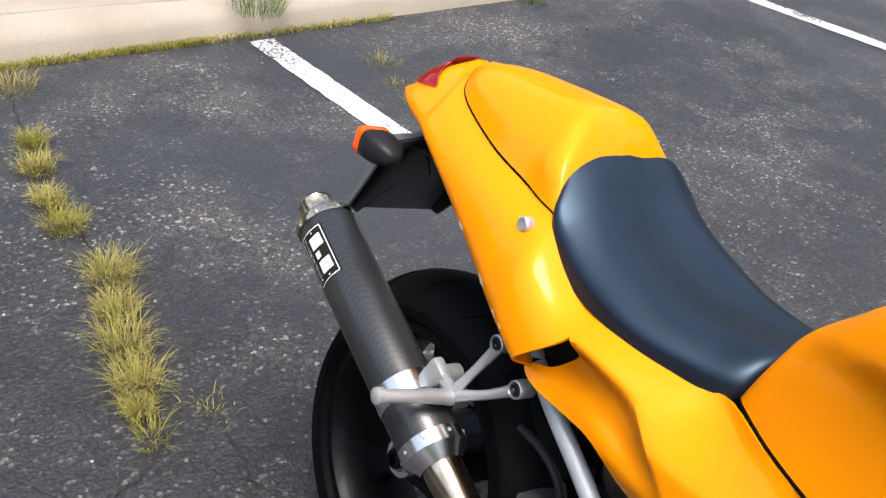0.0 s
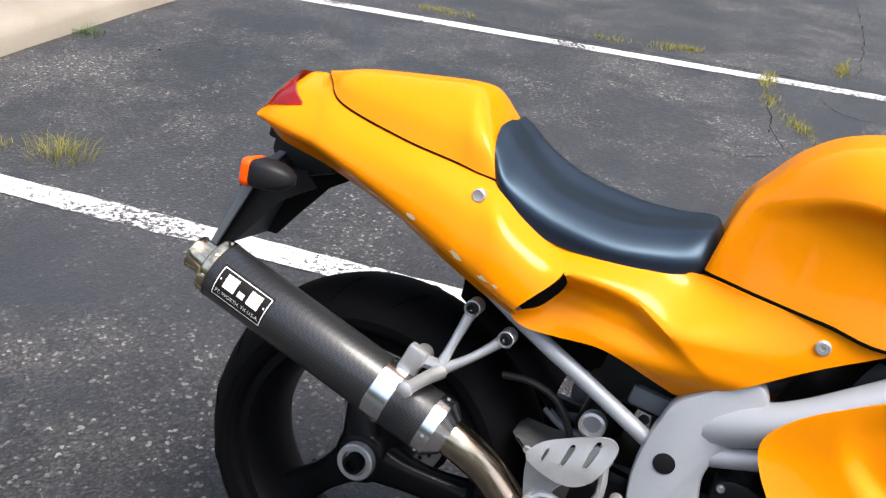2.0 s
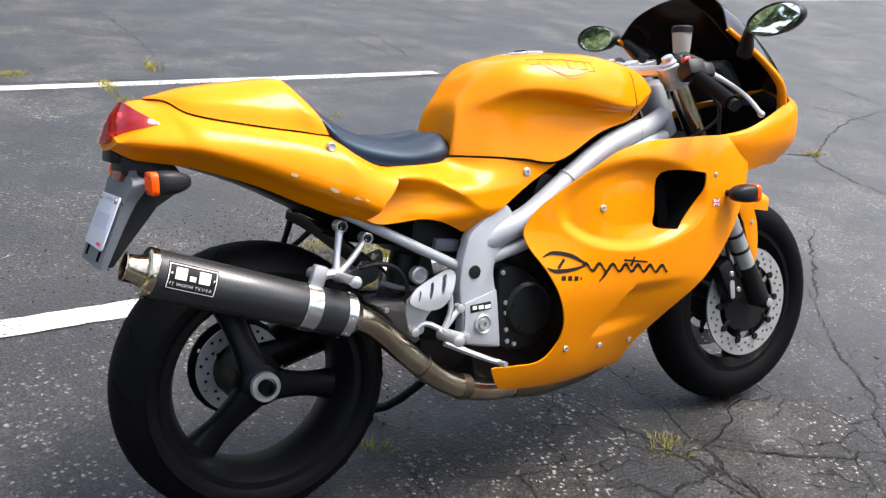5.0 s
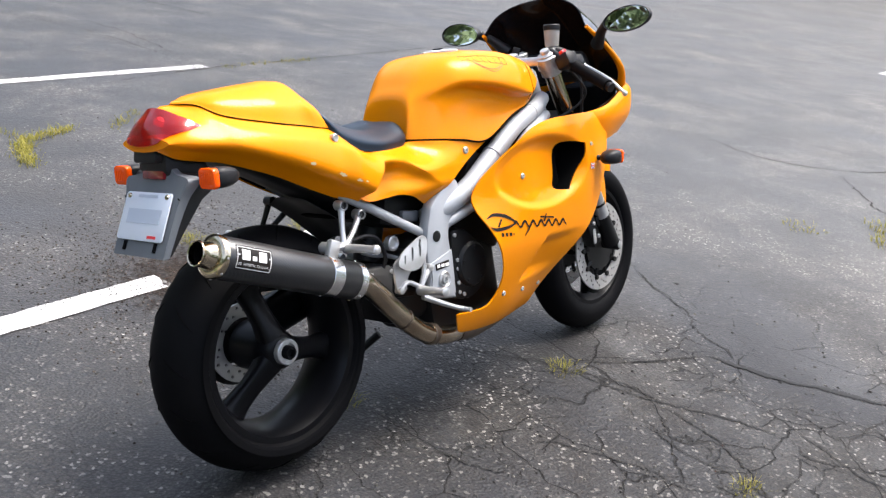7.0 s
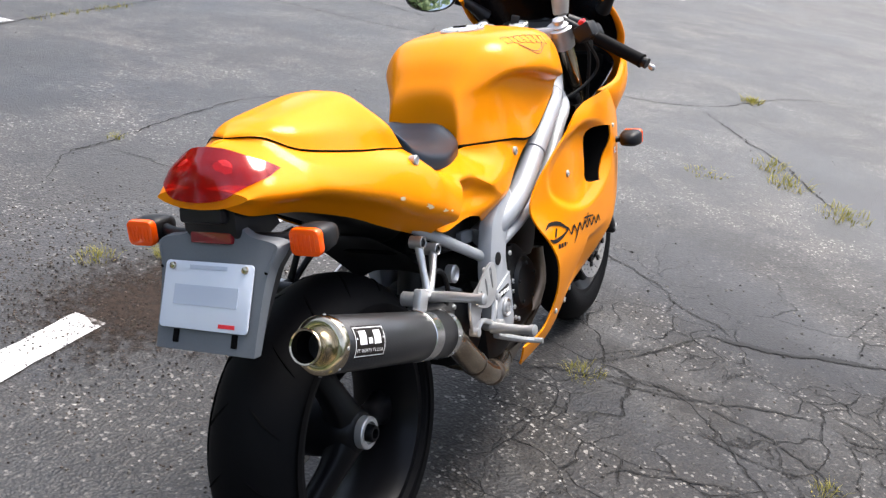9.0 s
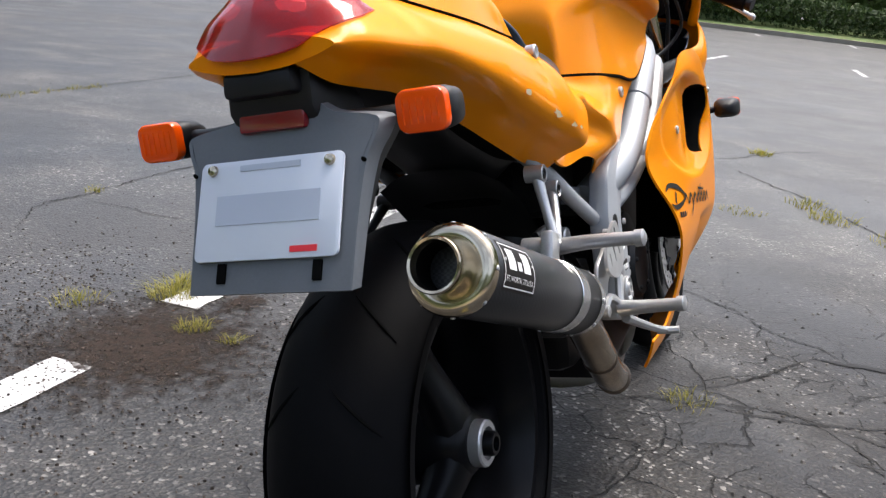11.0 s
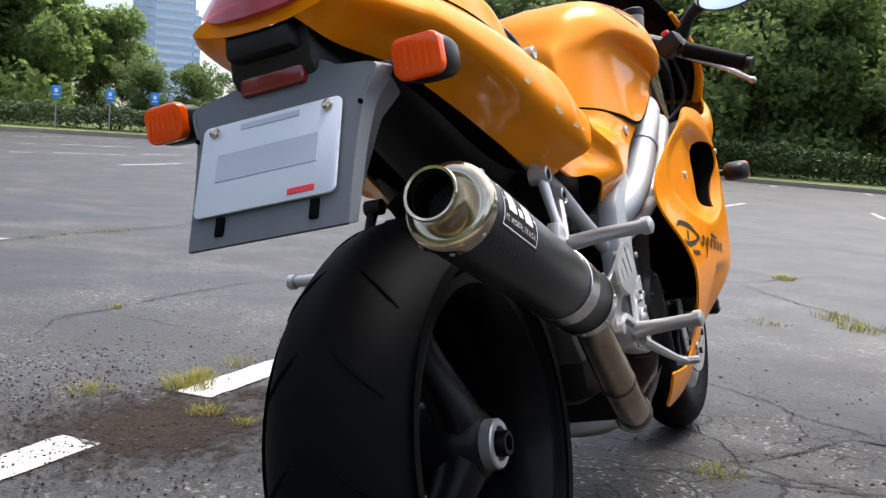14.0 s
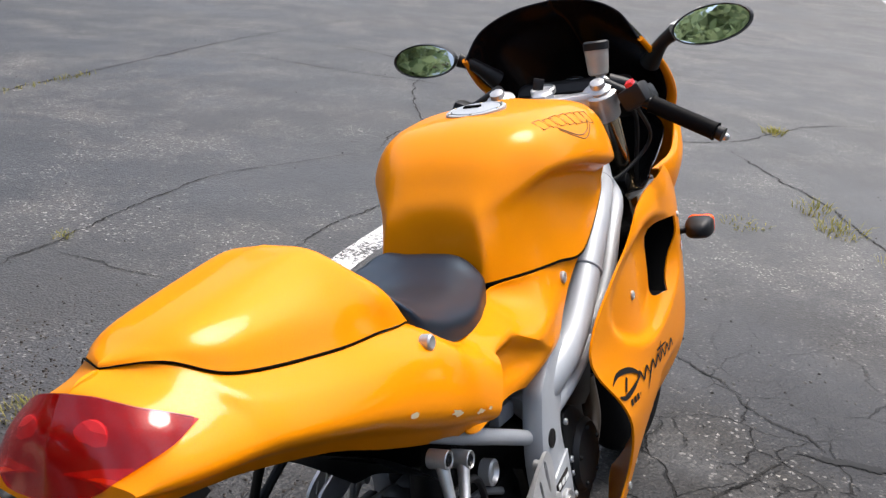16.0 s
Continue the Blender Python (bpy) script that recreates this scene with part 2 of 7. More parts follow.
CHROME = material("polished_steel", (0.56, 0.49, 0.37), 0.16, 1.0, wear=(20, (0.36, 0.28, 0.18), 0.7))
STRAP = material("bright_alloy_band", (0.75, 0.75, 0.75), 0.22, 1.0, wear=(25, (0.5, 0.5, 0.5), 0.4))
PIPE = material("heat_stained_steel", (0.50, 0.43, 0.33), 0.20, 1.0, wear=(14, (0.30, 0.22, 0.15), 0.8), grain=(120, (0.36, 0.3, 0.24), 0.4))
BURNT = material("burnt_header_steel", (0.16, 0.12, 0.09), 0.42, 0.9, wear=(18, (0.09, 0.07, 0.055), 0.8))
DISC = material("brake_disc_steel", (0.42, 0.41, 0.40), 0.40, 0.6, wear=(30, (0.38, 0.36, 0.34), 0.5))
ENGINE = material("black_engine_casting", (0.006, 0.006, 0.0065), 0.42, 0.1, wear=(15, (0.011, 0.011, 0.011), 0.6), bump=(300, 0.15, 0.0008), spec=0.22)
SWING_GREY = material("dark_grey_casting", (0.055, 0.055, 0.056), 0.45, 0.3, wear=(12, (0.10, 0.095, 0.09), 0.5), bump=(300, 0.2, 0.0008))
# matt near-black for gaps and inner parts; deep shade is in the colour
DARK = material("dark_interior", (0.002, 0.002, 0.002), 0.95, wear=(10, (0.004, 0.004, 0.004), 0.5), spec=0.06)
WHITE_INK = material("white_decal", (0.75, 0.75, 0.73), 0.45)
BLACK_INK = material("black_decal", (0.007, 0.005, 0.004), 0.55, spec=0.2)
BADGE_INK = material("bronze_outline_decal", (0.14, 0.055, 0.006), 0.4)
CHIP = material("bare_primer", (0.62, 0.55, 0.42), 0.6, wear=(60, (0.75, 0.45, 0.1), 0.6))
RED_INK = material("red_switch", (0.65, 0.02, 0.03), 0.4)
BLUE_INK = material("blue_decal", (0.02, 0.05, 0.3), 0.4)
PLATE_WHITE = material("pale_number_plate", (0.62, 0.66, 0.72), 0.35, 0.0, 0.2, wear=(9, (0.55, 0.58, 0.66), 0.6))
MIRROR = material("mirror_glass", (0.92, 0.93, 0.93), 0.015, 1.0)
HEAD_GLASS = material("dial_glass", (0.02, 0.02, 0.02), 0.08, 0.0, 0.6)
RES = material("fluid_reservoir", (0.33, 0.32, 0.30), 0.35, wear=(30, (0.2, 0.18, 0.15), 0.5))


def lens_material(name, color, rough=0.08, clear=0.0):
    m = material(name, color, rough, coat=0.15, spec=0.3)
    shader(m).inputs["Transmission Weight"].default_value = clear
    shader(m).inputs["Subsurface Weight"].default_value = 0.0
    return m


RED_LENS = lens_material("red_lens", (0.50, 0.006, 0.009), 0.08, 0.86)
shader(RED_LENS).inputs["Coat Weight"].default_value, shader(RED_LENS).inputs["Specular IOR Level"].default_value = 0.03, 0.16
BULB_RED = material("bright_lamp_cell", (0.9, 0.5, 0.45), 0.3)
AMBER = lens_material("amber_lens", (0.84, 0.080, 0.002))
RED_BOWL = material("red_reflector_bowl", (0.30, 0.04, 0.04), 0.35, wear=(60, (0.14, 0.02, 0.02), 0.6))
DARK_RED = material("dark_red_reflector", (0.17, 0.005, 0.008), 0.2, coat=0.5)
PLATE_GREY = material("grey_plate_ink", (0.42, 0.46, 0.53), 0.5)
GLOSS_BLACK = material("gloss_black_lining", (0.006, 0.006, 0.008), 0.16, 0.0, 0.4, wear=(14, (0.012, 0.012, 0.014), 0.4))
SMOKE = material("smoked_acrylic", (0.009, 0.006, 0.006), 0.16, coat=0.06, spec=0.25)


def carbon_material():
    m = material("carbon_weave", (0.02, 0.02, 0.022), 0.38, 0.1, 0.2)
    nt = m.node_tree
    pos = nt.nodes.new("ShaderNodeTexCoord").outputs["Object"]
    check = nt.nodes.new("ShaderNodeTexChecker")
    check.inputs["Scale"].default_value = 330
    check.inputs["Color1"].default_value, check.inputs["Color2"].default_value = (0.009, 0.009, 0.010, 1), (0.026, 0.0265, 0.028, 1)
    nt.links.new(pos, check.inputs["Vector"])
    nt.links.new(check.outputs["Color"], shader(m).inputs["Base Color"])
    return m


CARBON = carbon_material()


def asphalt_material():
    """Old asphalt: aggregate, pale stones, worn and stained stretches."""
    m = material("old_asphalt", (0.05, 0.05, 0.053), 0.75, spec=0.5)
    nt, b = m.node_tree, shader(m)
    link = nt.links.new
    pos = nt.nodes.new("ShaderNodeTexCoord").outputs["Object"]

    def noise(scale, detail=5, rough=0.6):
        n = nt.nodes.new("ShaderNodeTexNoise")
        n.inputs["Scale"].default_value, n.inputs["Detail"].default_value, n.inputs["Roughness"].default_value = scale, detail, rough
        link(pos, n.inputs["Vector"])
        return n.outputs["Fac"]

    def ramp(v, a, c, hi=1.0, lo=0.0):
        r = nt.nodes.new("ShaderNodeMapRange")
        r.inputs["From Min"].default_value, r.inputs["From Max"].default_value = a, c
        r.inputs["To Min"].default_value, r.inputs["To Max"].default_value = lo, hi
        link(v, r.inputs["Value"])
        return r.outputs[0]

    def mix(f, a, c):
        x = nt.nodes.new("ShaderNodeMix")
        x.data_type = "RGBA"
        link(f, x.inputs["Factor"])
        for v, s in ((a, "A"), (c, "B")):
            if isinstance(v, tuple):
                x.inputs[s].default_value = rgba(v)
            else:
                link(v, x.inputs[s])
        return x.outputs["Result"]
    def cells(scale, feature="F1"):
        v = nt.nodes.new("ShaderNodeTexVoronoi")
        v.feature = feature
        v.inputs["Scale"].default_value = scale
        link(pos, v.inputs["Vector"])
        return v

    def times(a, d):
        x = nt.nodes.new("ShaderNodeMath")
        x.operation = "MULTIPLY"
        link(a, x.inputs[0])
        link(d, x.inputs[1])
        return x.outputs[0]

    def tone(v, k=0):
        x = nt.nodes.new("ShaderNodeSeparateColor")
        link(v.outputs["Color"], x.inputs[0])
        return x.outputs[k]
    big, mid = noise(0.55, 6), noise(2.3, 8, 0.7)
    worn = ramp(noise(1.9, 7, 0.70), 0.45, 0.62)
    c = mix(ramp(big, 0.38, 0.62), (0.011, 0.0125, 0.0165), (0.021, 0.0215, 0.0245))
    c = mix(ramp(mid, 0.54, 0.66, 0.35), c, (0.050, 0.048, 0.048))
    c = mix(times(worn, ramp(noise(1.1, 5), 0.40, 0.58, 1.0, 0.18)), c, (0.090, 0.081, 0.073))
    c = mix(ramp(noise(14, 8, 0.75), 0.56, 0.68, 0.65), c, (0.011, 0.0105, 0.011))
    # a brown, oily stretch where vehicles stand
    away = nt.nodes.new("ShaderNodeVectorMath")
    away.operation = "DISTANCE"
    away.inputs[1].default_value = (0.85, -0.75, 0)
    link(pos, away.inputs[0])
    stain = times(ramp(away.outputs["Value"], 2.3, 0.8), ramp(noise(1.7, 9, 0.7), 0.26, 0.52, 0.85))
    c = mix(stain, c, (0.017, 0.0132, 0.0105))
    # soil washed round the broken stall line
    wash = nt.nodes.new("ShaderNodeVectorMath")
    wash.operation = "DISTANCE"
    wash.inputs[1].default_value = (0.55, 1.30, 0)
    link(pos, wash.inputs[0])
    c = mix(times(ramp(wash.outputs["Value"], 1.9, 0.5), ramp(noise(2.6, 9, 0.72), 0.34, 0.54, 0.8)), c, (0.020, 0.0155, 0.013))
    # aggregate: every stone its own tone, dark binder between
    cell, fine = cells(125), cells(290)
    c = mix(times(times(ramp(tone(cell), 0.5, 1.0, 0.75), ramp(worn, 0.0, 1.0, 1.0, 0.30)), ramp(stain, 0.0, 1.0, 0.40, 1.0)), c, (0.092, 0.086, 0.080))
    c = mix(ramp(tone(fine, 1), 0.45, 1.0, 0.55), c, (0.006, 0.006, 0.006))
    c = mix(ramp(cell.outputs["Distance"], 0.32, 0.70, 0.8), c, (0.005, 0.005, 0.005))
    c = mix(times(ramp(tone(cell, 1), 0.93, 0.95), ramp(worn, 0.0, 1.0, 0.9, 0.10)), c, (0.25, 0.235, 0.215))
    chips = cells(34)
    c = mix(times(ramp(tone(chips, 1), 0.965, 0.97), ramp(chips.outputs["Distance"], 0.14, 0.09)), c, (0.36, 0.34, 0.31))
    # smooth dark patches where the binder has come to the top
    c = mix(ramp(noise(0.75, 6, 0.6), 0.50, 0.62, 0.62), c, (0.0145, 0.016, 0.0205))
    # hairline crazing in the most worn stretches
    bend = nt.nodes.new("ShaderNodeTexNoise")
    bend.inputs["Scale"].default_value, bend.inputs["Detail"].default_value = 3.0, 6
    link(pos, bend.inputs["Vector"])
    warp = nt.nodes.new("ShaderNodeMix")
    warp.data_type = "VECTOR"
    warp.inputs["Factor"].default_value = 0.22
    link(pos, warp.inputs["A"])
    link(bend.outputs["Color"], warp.inputs["B"])
    split = None
    broken = nt.nodes.new("ShaderNodeVectorMath")
    broken.operation = "DISTANCE"
    broken.inputs[1].default_value = (1.0, -0.75, 0)
    link(pos, broken.inputs[0])
    for scale, wide, lo, hi in ((3.0, 0.010, 0.44, 0.54), (7.0, 0.017, 0.48, 0.56)):
        net = cells(scale, "DISTANCE_TO_EDGE")
        link(warp.outputs["Result"], net.inputs["Vector"])
        gap = times(ramp(net.outputs["Distance"], wide, wide * 0.4), ramp(noise(0.9 + 0.13 * scale, 5, 0.65), lo, hi))
        gap = times(gap, ramp(broken.outputs["Value"], 1.9, 0.8, 0.8, 0.0))
        c = mix(gap, c, (0.0045, 0.004, 0.0035))
        if split:
            top = nt.nodes.new("ShaderNodeMath")
            top.operation = "MAXIMUM"
            link(split, top.inputs[0])
            link(gap, top.inputs[1])
            split = top.outputs[0]
        else:
            split = gap
    matt = nt.nodes.new("ShaderNodeMath")
    matt.operation = "MAXIMUM"
    link(split, matt.inputs[0])
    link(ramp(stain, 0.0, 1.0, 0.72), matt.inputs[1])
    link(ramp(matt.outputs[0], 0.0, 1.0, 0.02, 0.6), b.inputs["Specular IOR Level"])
    link(c, b.inputs["Base Color"])
    link(ramp(big, 0.3, 0.7, 0.66, 0.50), b.inputs["Roughness"])
    bump = nt.nodes.new("ShaderNodeBump")
    bump.inputs["Strength"].default_value, bump.inputs["Distance"].default_value = 0.7, 0.0030
    link(cell.outputs["Distance"], bump.inputs["Height"])
    bump2 = nt.nodes.new("ShaderNodeBump")
    bump2.inputs["Strength"].default_value, bump2.inputs["Distance"].default_value = 0.42, 0.006
    link(noise(38, 6), bump2.inputs["Height"])
    link(bump.outputs[0], bump2.inputs["Normal"])
    sink = nt.nodes.new("ShaderNodeBump")
    sink.invert = True
    sink.inputs["Strength"].default_value, sink.inputs["Distance"].default_value = 0.8, 0.006
    link(split, sink.inputs["Height"])
    link(bump2.outputs[0], sink.inputs["Normal"])
    link(sink.outputs[0], b.inputs["Normal"])
    return m


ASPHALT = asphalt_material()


def worn_paint():
    """White road paint, chipped through to the asphalt."""
    m = material("worn_white_road_paint", (0.50, 0.49, 0.48), 0.6, wear=(14, (0.34, 0.33, 0.32), 0.6), bump=(160, 0.4, 0.002))
    nt = m.node_tree
    pos = nt.nodes.new("ShaderNodeTexCoord").outputs["Object"]
    n = nt.nodes.new("ShaderNodeTexNoise")
    n.inputs["Scale"].default_value, n.inputs["Detail"].default_value, n.inputs["Roughness"].default_value = 60, 9, 0.8
    nt.links.new(pos, n.inputs["Vector"])
    big = nt.nodes.new("ShaderNodeTexNoise")
    big.inputs["Scale"].default_value = 2.2
    nt.links.new(pos, big.inputs["Vector"])
    add = nt.nodes.new("ShaderNodeMath")
    add.operation = "MULTIPLY_ADD"
    add.inputs[1].default_value = 0.42
    nt.links.new(big.outputs["Fac"], add.inputs[0])
    nt.links.new(n.outputs["Fac"], add.inputs[2])
    r = nt.nodes.new("ShaderNodeMapRange")
    r.inputs["From Min"].default_value, r.inputs["From Max"].default_value = 0.80, 0.74
    nt.links.new(add.outputs[0], r.inputs["Value"])
    nt.links.new(r.outputs[0], shader(m).inputs["Alpha"])
    return m


ROAD_PAINT = worn_paint()
CRACK = material("crack_soil", (0.006, 0.0055, 0.005), 0.95, wear=(9, (0.022, 0.019, 0.015), 0.6))
TAR = material("tar_seal", (0.009, 0.009, 0.010), 0.7, wear=(20, (0.018, 0.018, 0.018), 0.5), spec=0.2)
DIRT = material("damp_soil", (0.012, 0.0092, 0.0078), 0.97, grain=(190, (0.052, 0.038, 0.030), 0.8), wear=(7, (0.030, 0.022, 0.018), 0.7), bump=(110, 0.8, 0.006), spec=0.1)


def ragged_edge(m, reach):
    """Lets a patch run out into grains towards its rim; the rim is where the vertex attribute 'rim' is 0."""
    nt = m.node_tree
    at = nt.nodes.new("ShaderNodeAttribute")
    at.attribute_name = "rim"
    n = nt.nodes.new("ShaderNodeTexNoise")
    n.inputs["Scale"].default_value, n.inputs["Detail"].default_value, n.inputs["Roughness"].default_value = reach, 8, 0.75
    nt.links.new(nt.nodes.new("ShaderNodeTexCoord").outputs["Object"], n.inputs["Vector"])
    add = nt.nodes.new("ShaderNodeMath")
    add.operation = "MULTIPLY_ADD"
    nt.links.new(n.outputs["Fac"], add.inputs[0])
    add.inputs[1].default_value = 2.2
    nt.links.new(at.outputs["Fac"], add.inputs[2])
    r = nt.nodes.new("ShaderNodeMapRange")
    r.inputs["From Min"].default_value, r.inputs["From Max"].default_value = 1.45, 1.95
    nt.links.new(add.outputs[0], r.inputs["Value"])
    nt.links.new(r.outputs[0], shader(m).inputs["Alpha"])


ragged_edge(DIRT, 30)
CONCRETE = material("weathered_concrete", (0.29, 0.25, 0.195), 0.85, grain=(150, (0.22, 0.19, 0.15), 0.6), wear=(2.2, (0.20, 0.165, 0.125), 0.9), bump=(180, 0.4, 0.003))


def leaf_material(name, a, b, rough=0.55, through=0.35):
    """Thin leaves: each its own green, and some of the light passes through them."""
    m = material(name, a, rough, spec=0.15)
    nt = m.node_tree
    g = nt.nodes.new("ShaderNodeNewGeometry")
    mx = nt.nodes.new("ShaderNodeMix")
    mx.data_type = "RGBA"
    mx.inputs["A"].default_value, mx.inputs["B"].default_value = rgba(a), rgba(b)
    nt.links.new(g.outputs["Random Per Island"], mx.inputs["Factor"])
    nt.links.new(mx.outputs["Result"], shader(m).inputs["Base Color"])
    thin = nt.nodes.new("ShaderNodeBsdfTranslucent")
    nt.links.new(mx.outputs["Result"], thin.inputs["Color"])
    both = nt.nodes.new("ShaderNodeMixShader")
    both.inputs["Fac"].default_value = through
    nt.links.new(shader(m).outputs[0], both.inputs[1])
    nt.links.new(thin.outputs[0], both.inputs[2])
    nt.links.new(both.outputs[0], nt.nodes["Material Output"].inputs["Surface"])
    return m


GRAVEL = leaf_material("loose_stones", (0.02, 0.019, 0.018), (0.17, 0.16, 0.145), 0.85, through=0.0)
GRIT = leaf_material("soil_grit", (0.014, 0.0115, 0.010), (0.105, 0.086, 0.074), 0.9, through=0.0)
GRASS = leaf_material("lawn_blades", (0.05, 0.12, 0.015), (0.13, 0.20, 0.03))
DRY_GRASS = leaf_material("dry_weed_blades", (0.20, 0.19, 0.045), (0.40, 0.33, 0.11))
WEED = leaf_material("green_weed_blades", (0.17, 0.17, 0.025), (0.35, 0.30, 0.075))
LEAF = leaf_material("tree_leaves", (0.095, 0.155, 0.048), (0.22, 0.29, 0.095), through=0.6)
LEAF_DARK = leaf_material("dark_tree_leaves", (0.13, 0.185, 0.10), (0.27, 0.33, 0.175), through=0.6)
HEDGE = leaf_material("hedge_leaves", (0.016, 0.036, 0.010), (0.060, 0.092, 0.026))
BARK = material("bark", (0.09, 0.07, 0.05), 0.9, grain=(25, (0.05, 0.04, 0.03), 0.7))
LAWN = material("lawn_soil", (0.06, 0.10, 0.02), 0.95, grain=(40, (0.10, 0.14, 0.03), 0.6), wear=(1.2, (0.12, 0.12, 0.04), 0.5))
TOWER_GLASS = material("pale_tower_glass", (0.35, 0.47, 0.60), 0.25, 0.3, wear=(0.05, (0.5, 0.6, 0.7), 0.6))
TOWER_WALL = material("pale_tower_wall", (0.62, 0.66, 0.70), 0.7, wear=(0.2, (0.5, 0.55, 0.6), 0.5))
SIGN_BLUE = material("blue_sign_face", (0.02, 0.22, 0.62), 0.4)
POST = material("galvanised_post", (0.25, 0.25, 0.25), 0.5, 0.6)

# ---- the lot ----
TILT = math.atan(0.09)          # the stalls stand a little askew to the bike
FAR = Vector((math.cos(radians(24)), math.sin(radians(24))))


def ground_z(x, y):
    """The lot is flat round the bike and climbs gently towards the trees."""
    d = x * FAR.x + y * FAR.y
    return 0.04 * max(d - 9.0, 0.0) - 0.04 * 4.0 * (1 - math.exp(-max(d - 9.0, 0.0) / 4.0))


def build_ground():
    bm = bmesh.new()
    xs = sorted({-400, -200, -90, -40, -20, *range(-12, 60, 2), 70, 90, 140, 220, 400})
    ys = sorted({-400, -200, -90, -40, -20, *range(-12, 60, 2), 70, 90, 140, 220, 400})
    vs = {(x, y): bm.verts.new((x, y, ground_z(x, y))) for x in xs for y in ys}
    for x0, x1 in zip(xs, xs[1:]):
        for y0, y1 in zip(ys, ys[1:]):
            bm.faces.new((vs[x0, y0], vs[x1, y0], vs[x1, y1], vs[x0, y1]))
    return tagged(part("ground", bm, ASPHALT), label="cracked grey asphalt of an old car park", category="ground", kind="structure")


build_ground()


def stripe(name, x0, y0, x1, y1, width=0.105, label="", seed=0):
    """A painted line with an uneven edge, lying on the asphalt."""
    rnd = random.Random(seed)
    a, b = Vector((x0, y0)), Vector((x1, y1))
    way = (b - a).normalized()
    side = Vector((-way.y, way.x))
    n = max(int((b - a).length / 0.05), 2)
    bm = bmesh.new()
    prev = None
    for i in range(n + 1):
        p = a + (b - a) * i / n
        pair = [bm.verts.new((*(p + side * s * (width / 2 + rnd.uniform(-0.004, 0.003))), 0)) for s in (-1, 1)]
        for v in pair:
            v.co.z = ground_z(v.co.x, v.co.y) + 0.004
        if prev:
            bm.faces.new((prev[0], pair[0], pair[1], prev[1]))
        prev = pair
    return tagged(part(name, bm, ROAD_PAINT), label=label or "worn white parking stall line", category="road marking", kind="structure")


def build_lines():
    stripe("stall_line_1", -2.36, 0.735, 0.38, 1.050, seed=1)
    stripe("stall_line_2", 0.80, 1.125, 2.6, 1.32, seed=2)
    stripe("stall_line_3", -2.5, 3.45, 2.75, 4.36, seed=3)
    for k, (x0, y0, x1, y1) in enumerate(((12.4, 2.46, 15.4, 2.68), (17.1, 2.9, 20.5, 2.7), (19.0, 24.9, 21.4, 25.5), (15.6, 20.9, 16.8, 20.7), (12.7, 17.1, 13.3, 17.1), (13.9, 17.1, 15.6, 16.6), (17.1, 20.7, 17.7, 20.5),
                                          (17.7, 20.1, 19.3, 20.1), (21.5, 24.9, 23.0, 24.5), (16.3, 16.9, 17.7, 16.8), (20.5, 20.55, 22.1, 20.4), (12.4, 13.5, 14.6, 13.9), (12.9, 10.0, 22.5, 11.0), (23.4, 15.0, 27.6, 15.5),
                                          (33.1, 3.5, 34.2, 3.85), (33.0, 0.4, 34.6, 0.7), (19.5, -0.2, 21.5, 0.1))):
        stripe(f"far_stall_line_{k + 1}", x0, y0, x1, y1, 0.12, "white stall line further across the lot", 20 + k)


build_lines()


def crack(points, width, seed, name="asphalt_crack", mat=None, label="dark crack across the asphalt"):
    """A ragged crack that wanders between the given places, opening and closing."""
    rnd = random.Random(seed)
    line = spline([(x, y, 0) for x, y in points], 26)
    bm = bmesh.new()
    prev = None
    for i, p in enumerate(line):
        q = line[min(i + 1, len(line) - 1)] - line[max(i - 1, 0)]
        side = Vector((-q.y, q.x, 0)).normalized()
        s = p.x * 1.3 + p.y * 1.7
        drift = 0.030 * noise.noise(Vector((s * 3.0, seed, 0))) + 0.014 * noise.noise(Vector((s * 11, seed, 4))) + 0.007 * noise.noise(Vector((s * 31, seed, 7))) + rnd.uniform(-1, 1) * min(width * 0.4, 0.004)
        w = width * (0.55 + 0.75 * noise.noise(Vector((s * 5, seed, 9)))) * rnd.uniform(0.5, 1.3)
        w = max(w, width * 0.12) * min(1, 0.2 + 4 * i / len(line), 0.2 + 4 * (len(line) - 1 - i) / len(line))
        c = p + side * drift
        pair = [bm.verts.new((c.x + side.x * w * k, c.y + side.y * w * k, ground_z(c.x, c.y) + 0.003)) for k in (-0.5, 0.5)]
        if prev:
            bm.faces.new((prev[0], pair[0], pair[1], prev[1]))
        prev = pair
    return tagged(part(name, bm, mat or CRACK), label=label, category="crack", kind="structure")


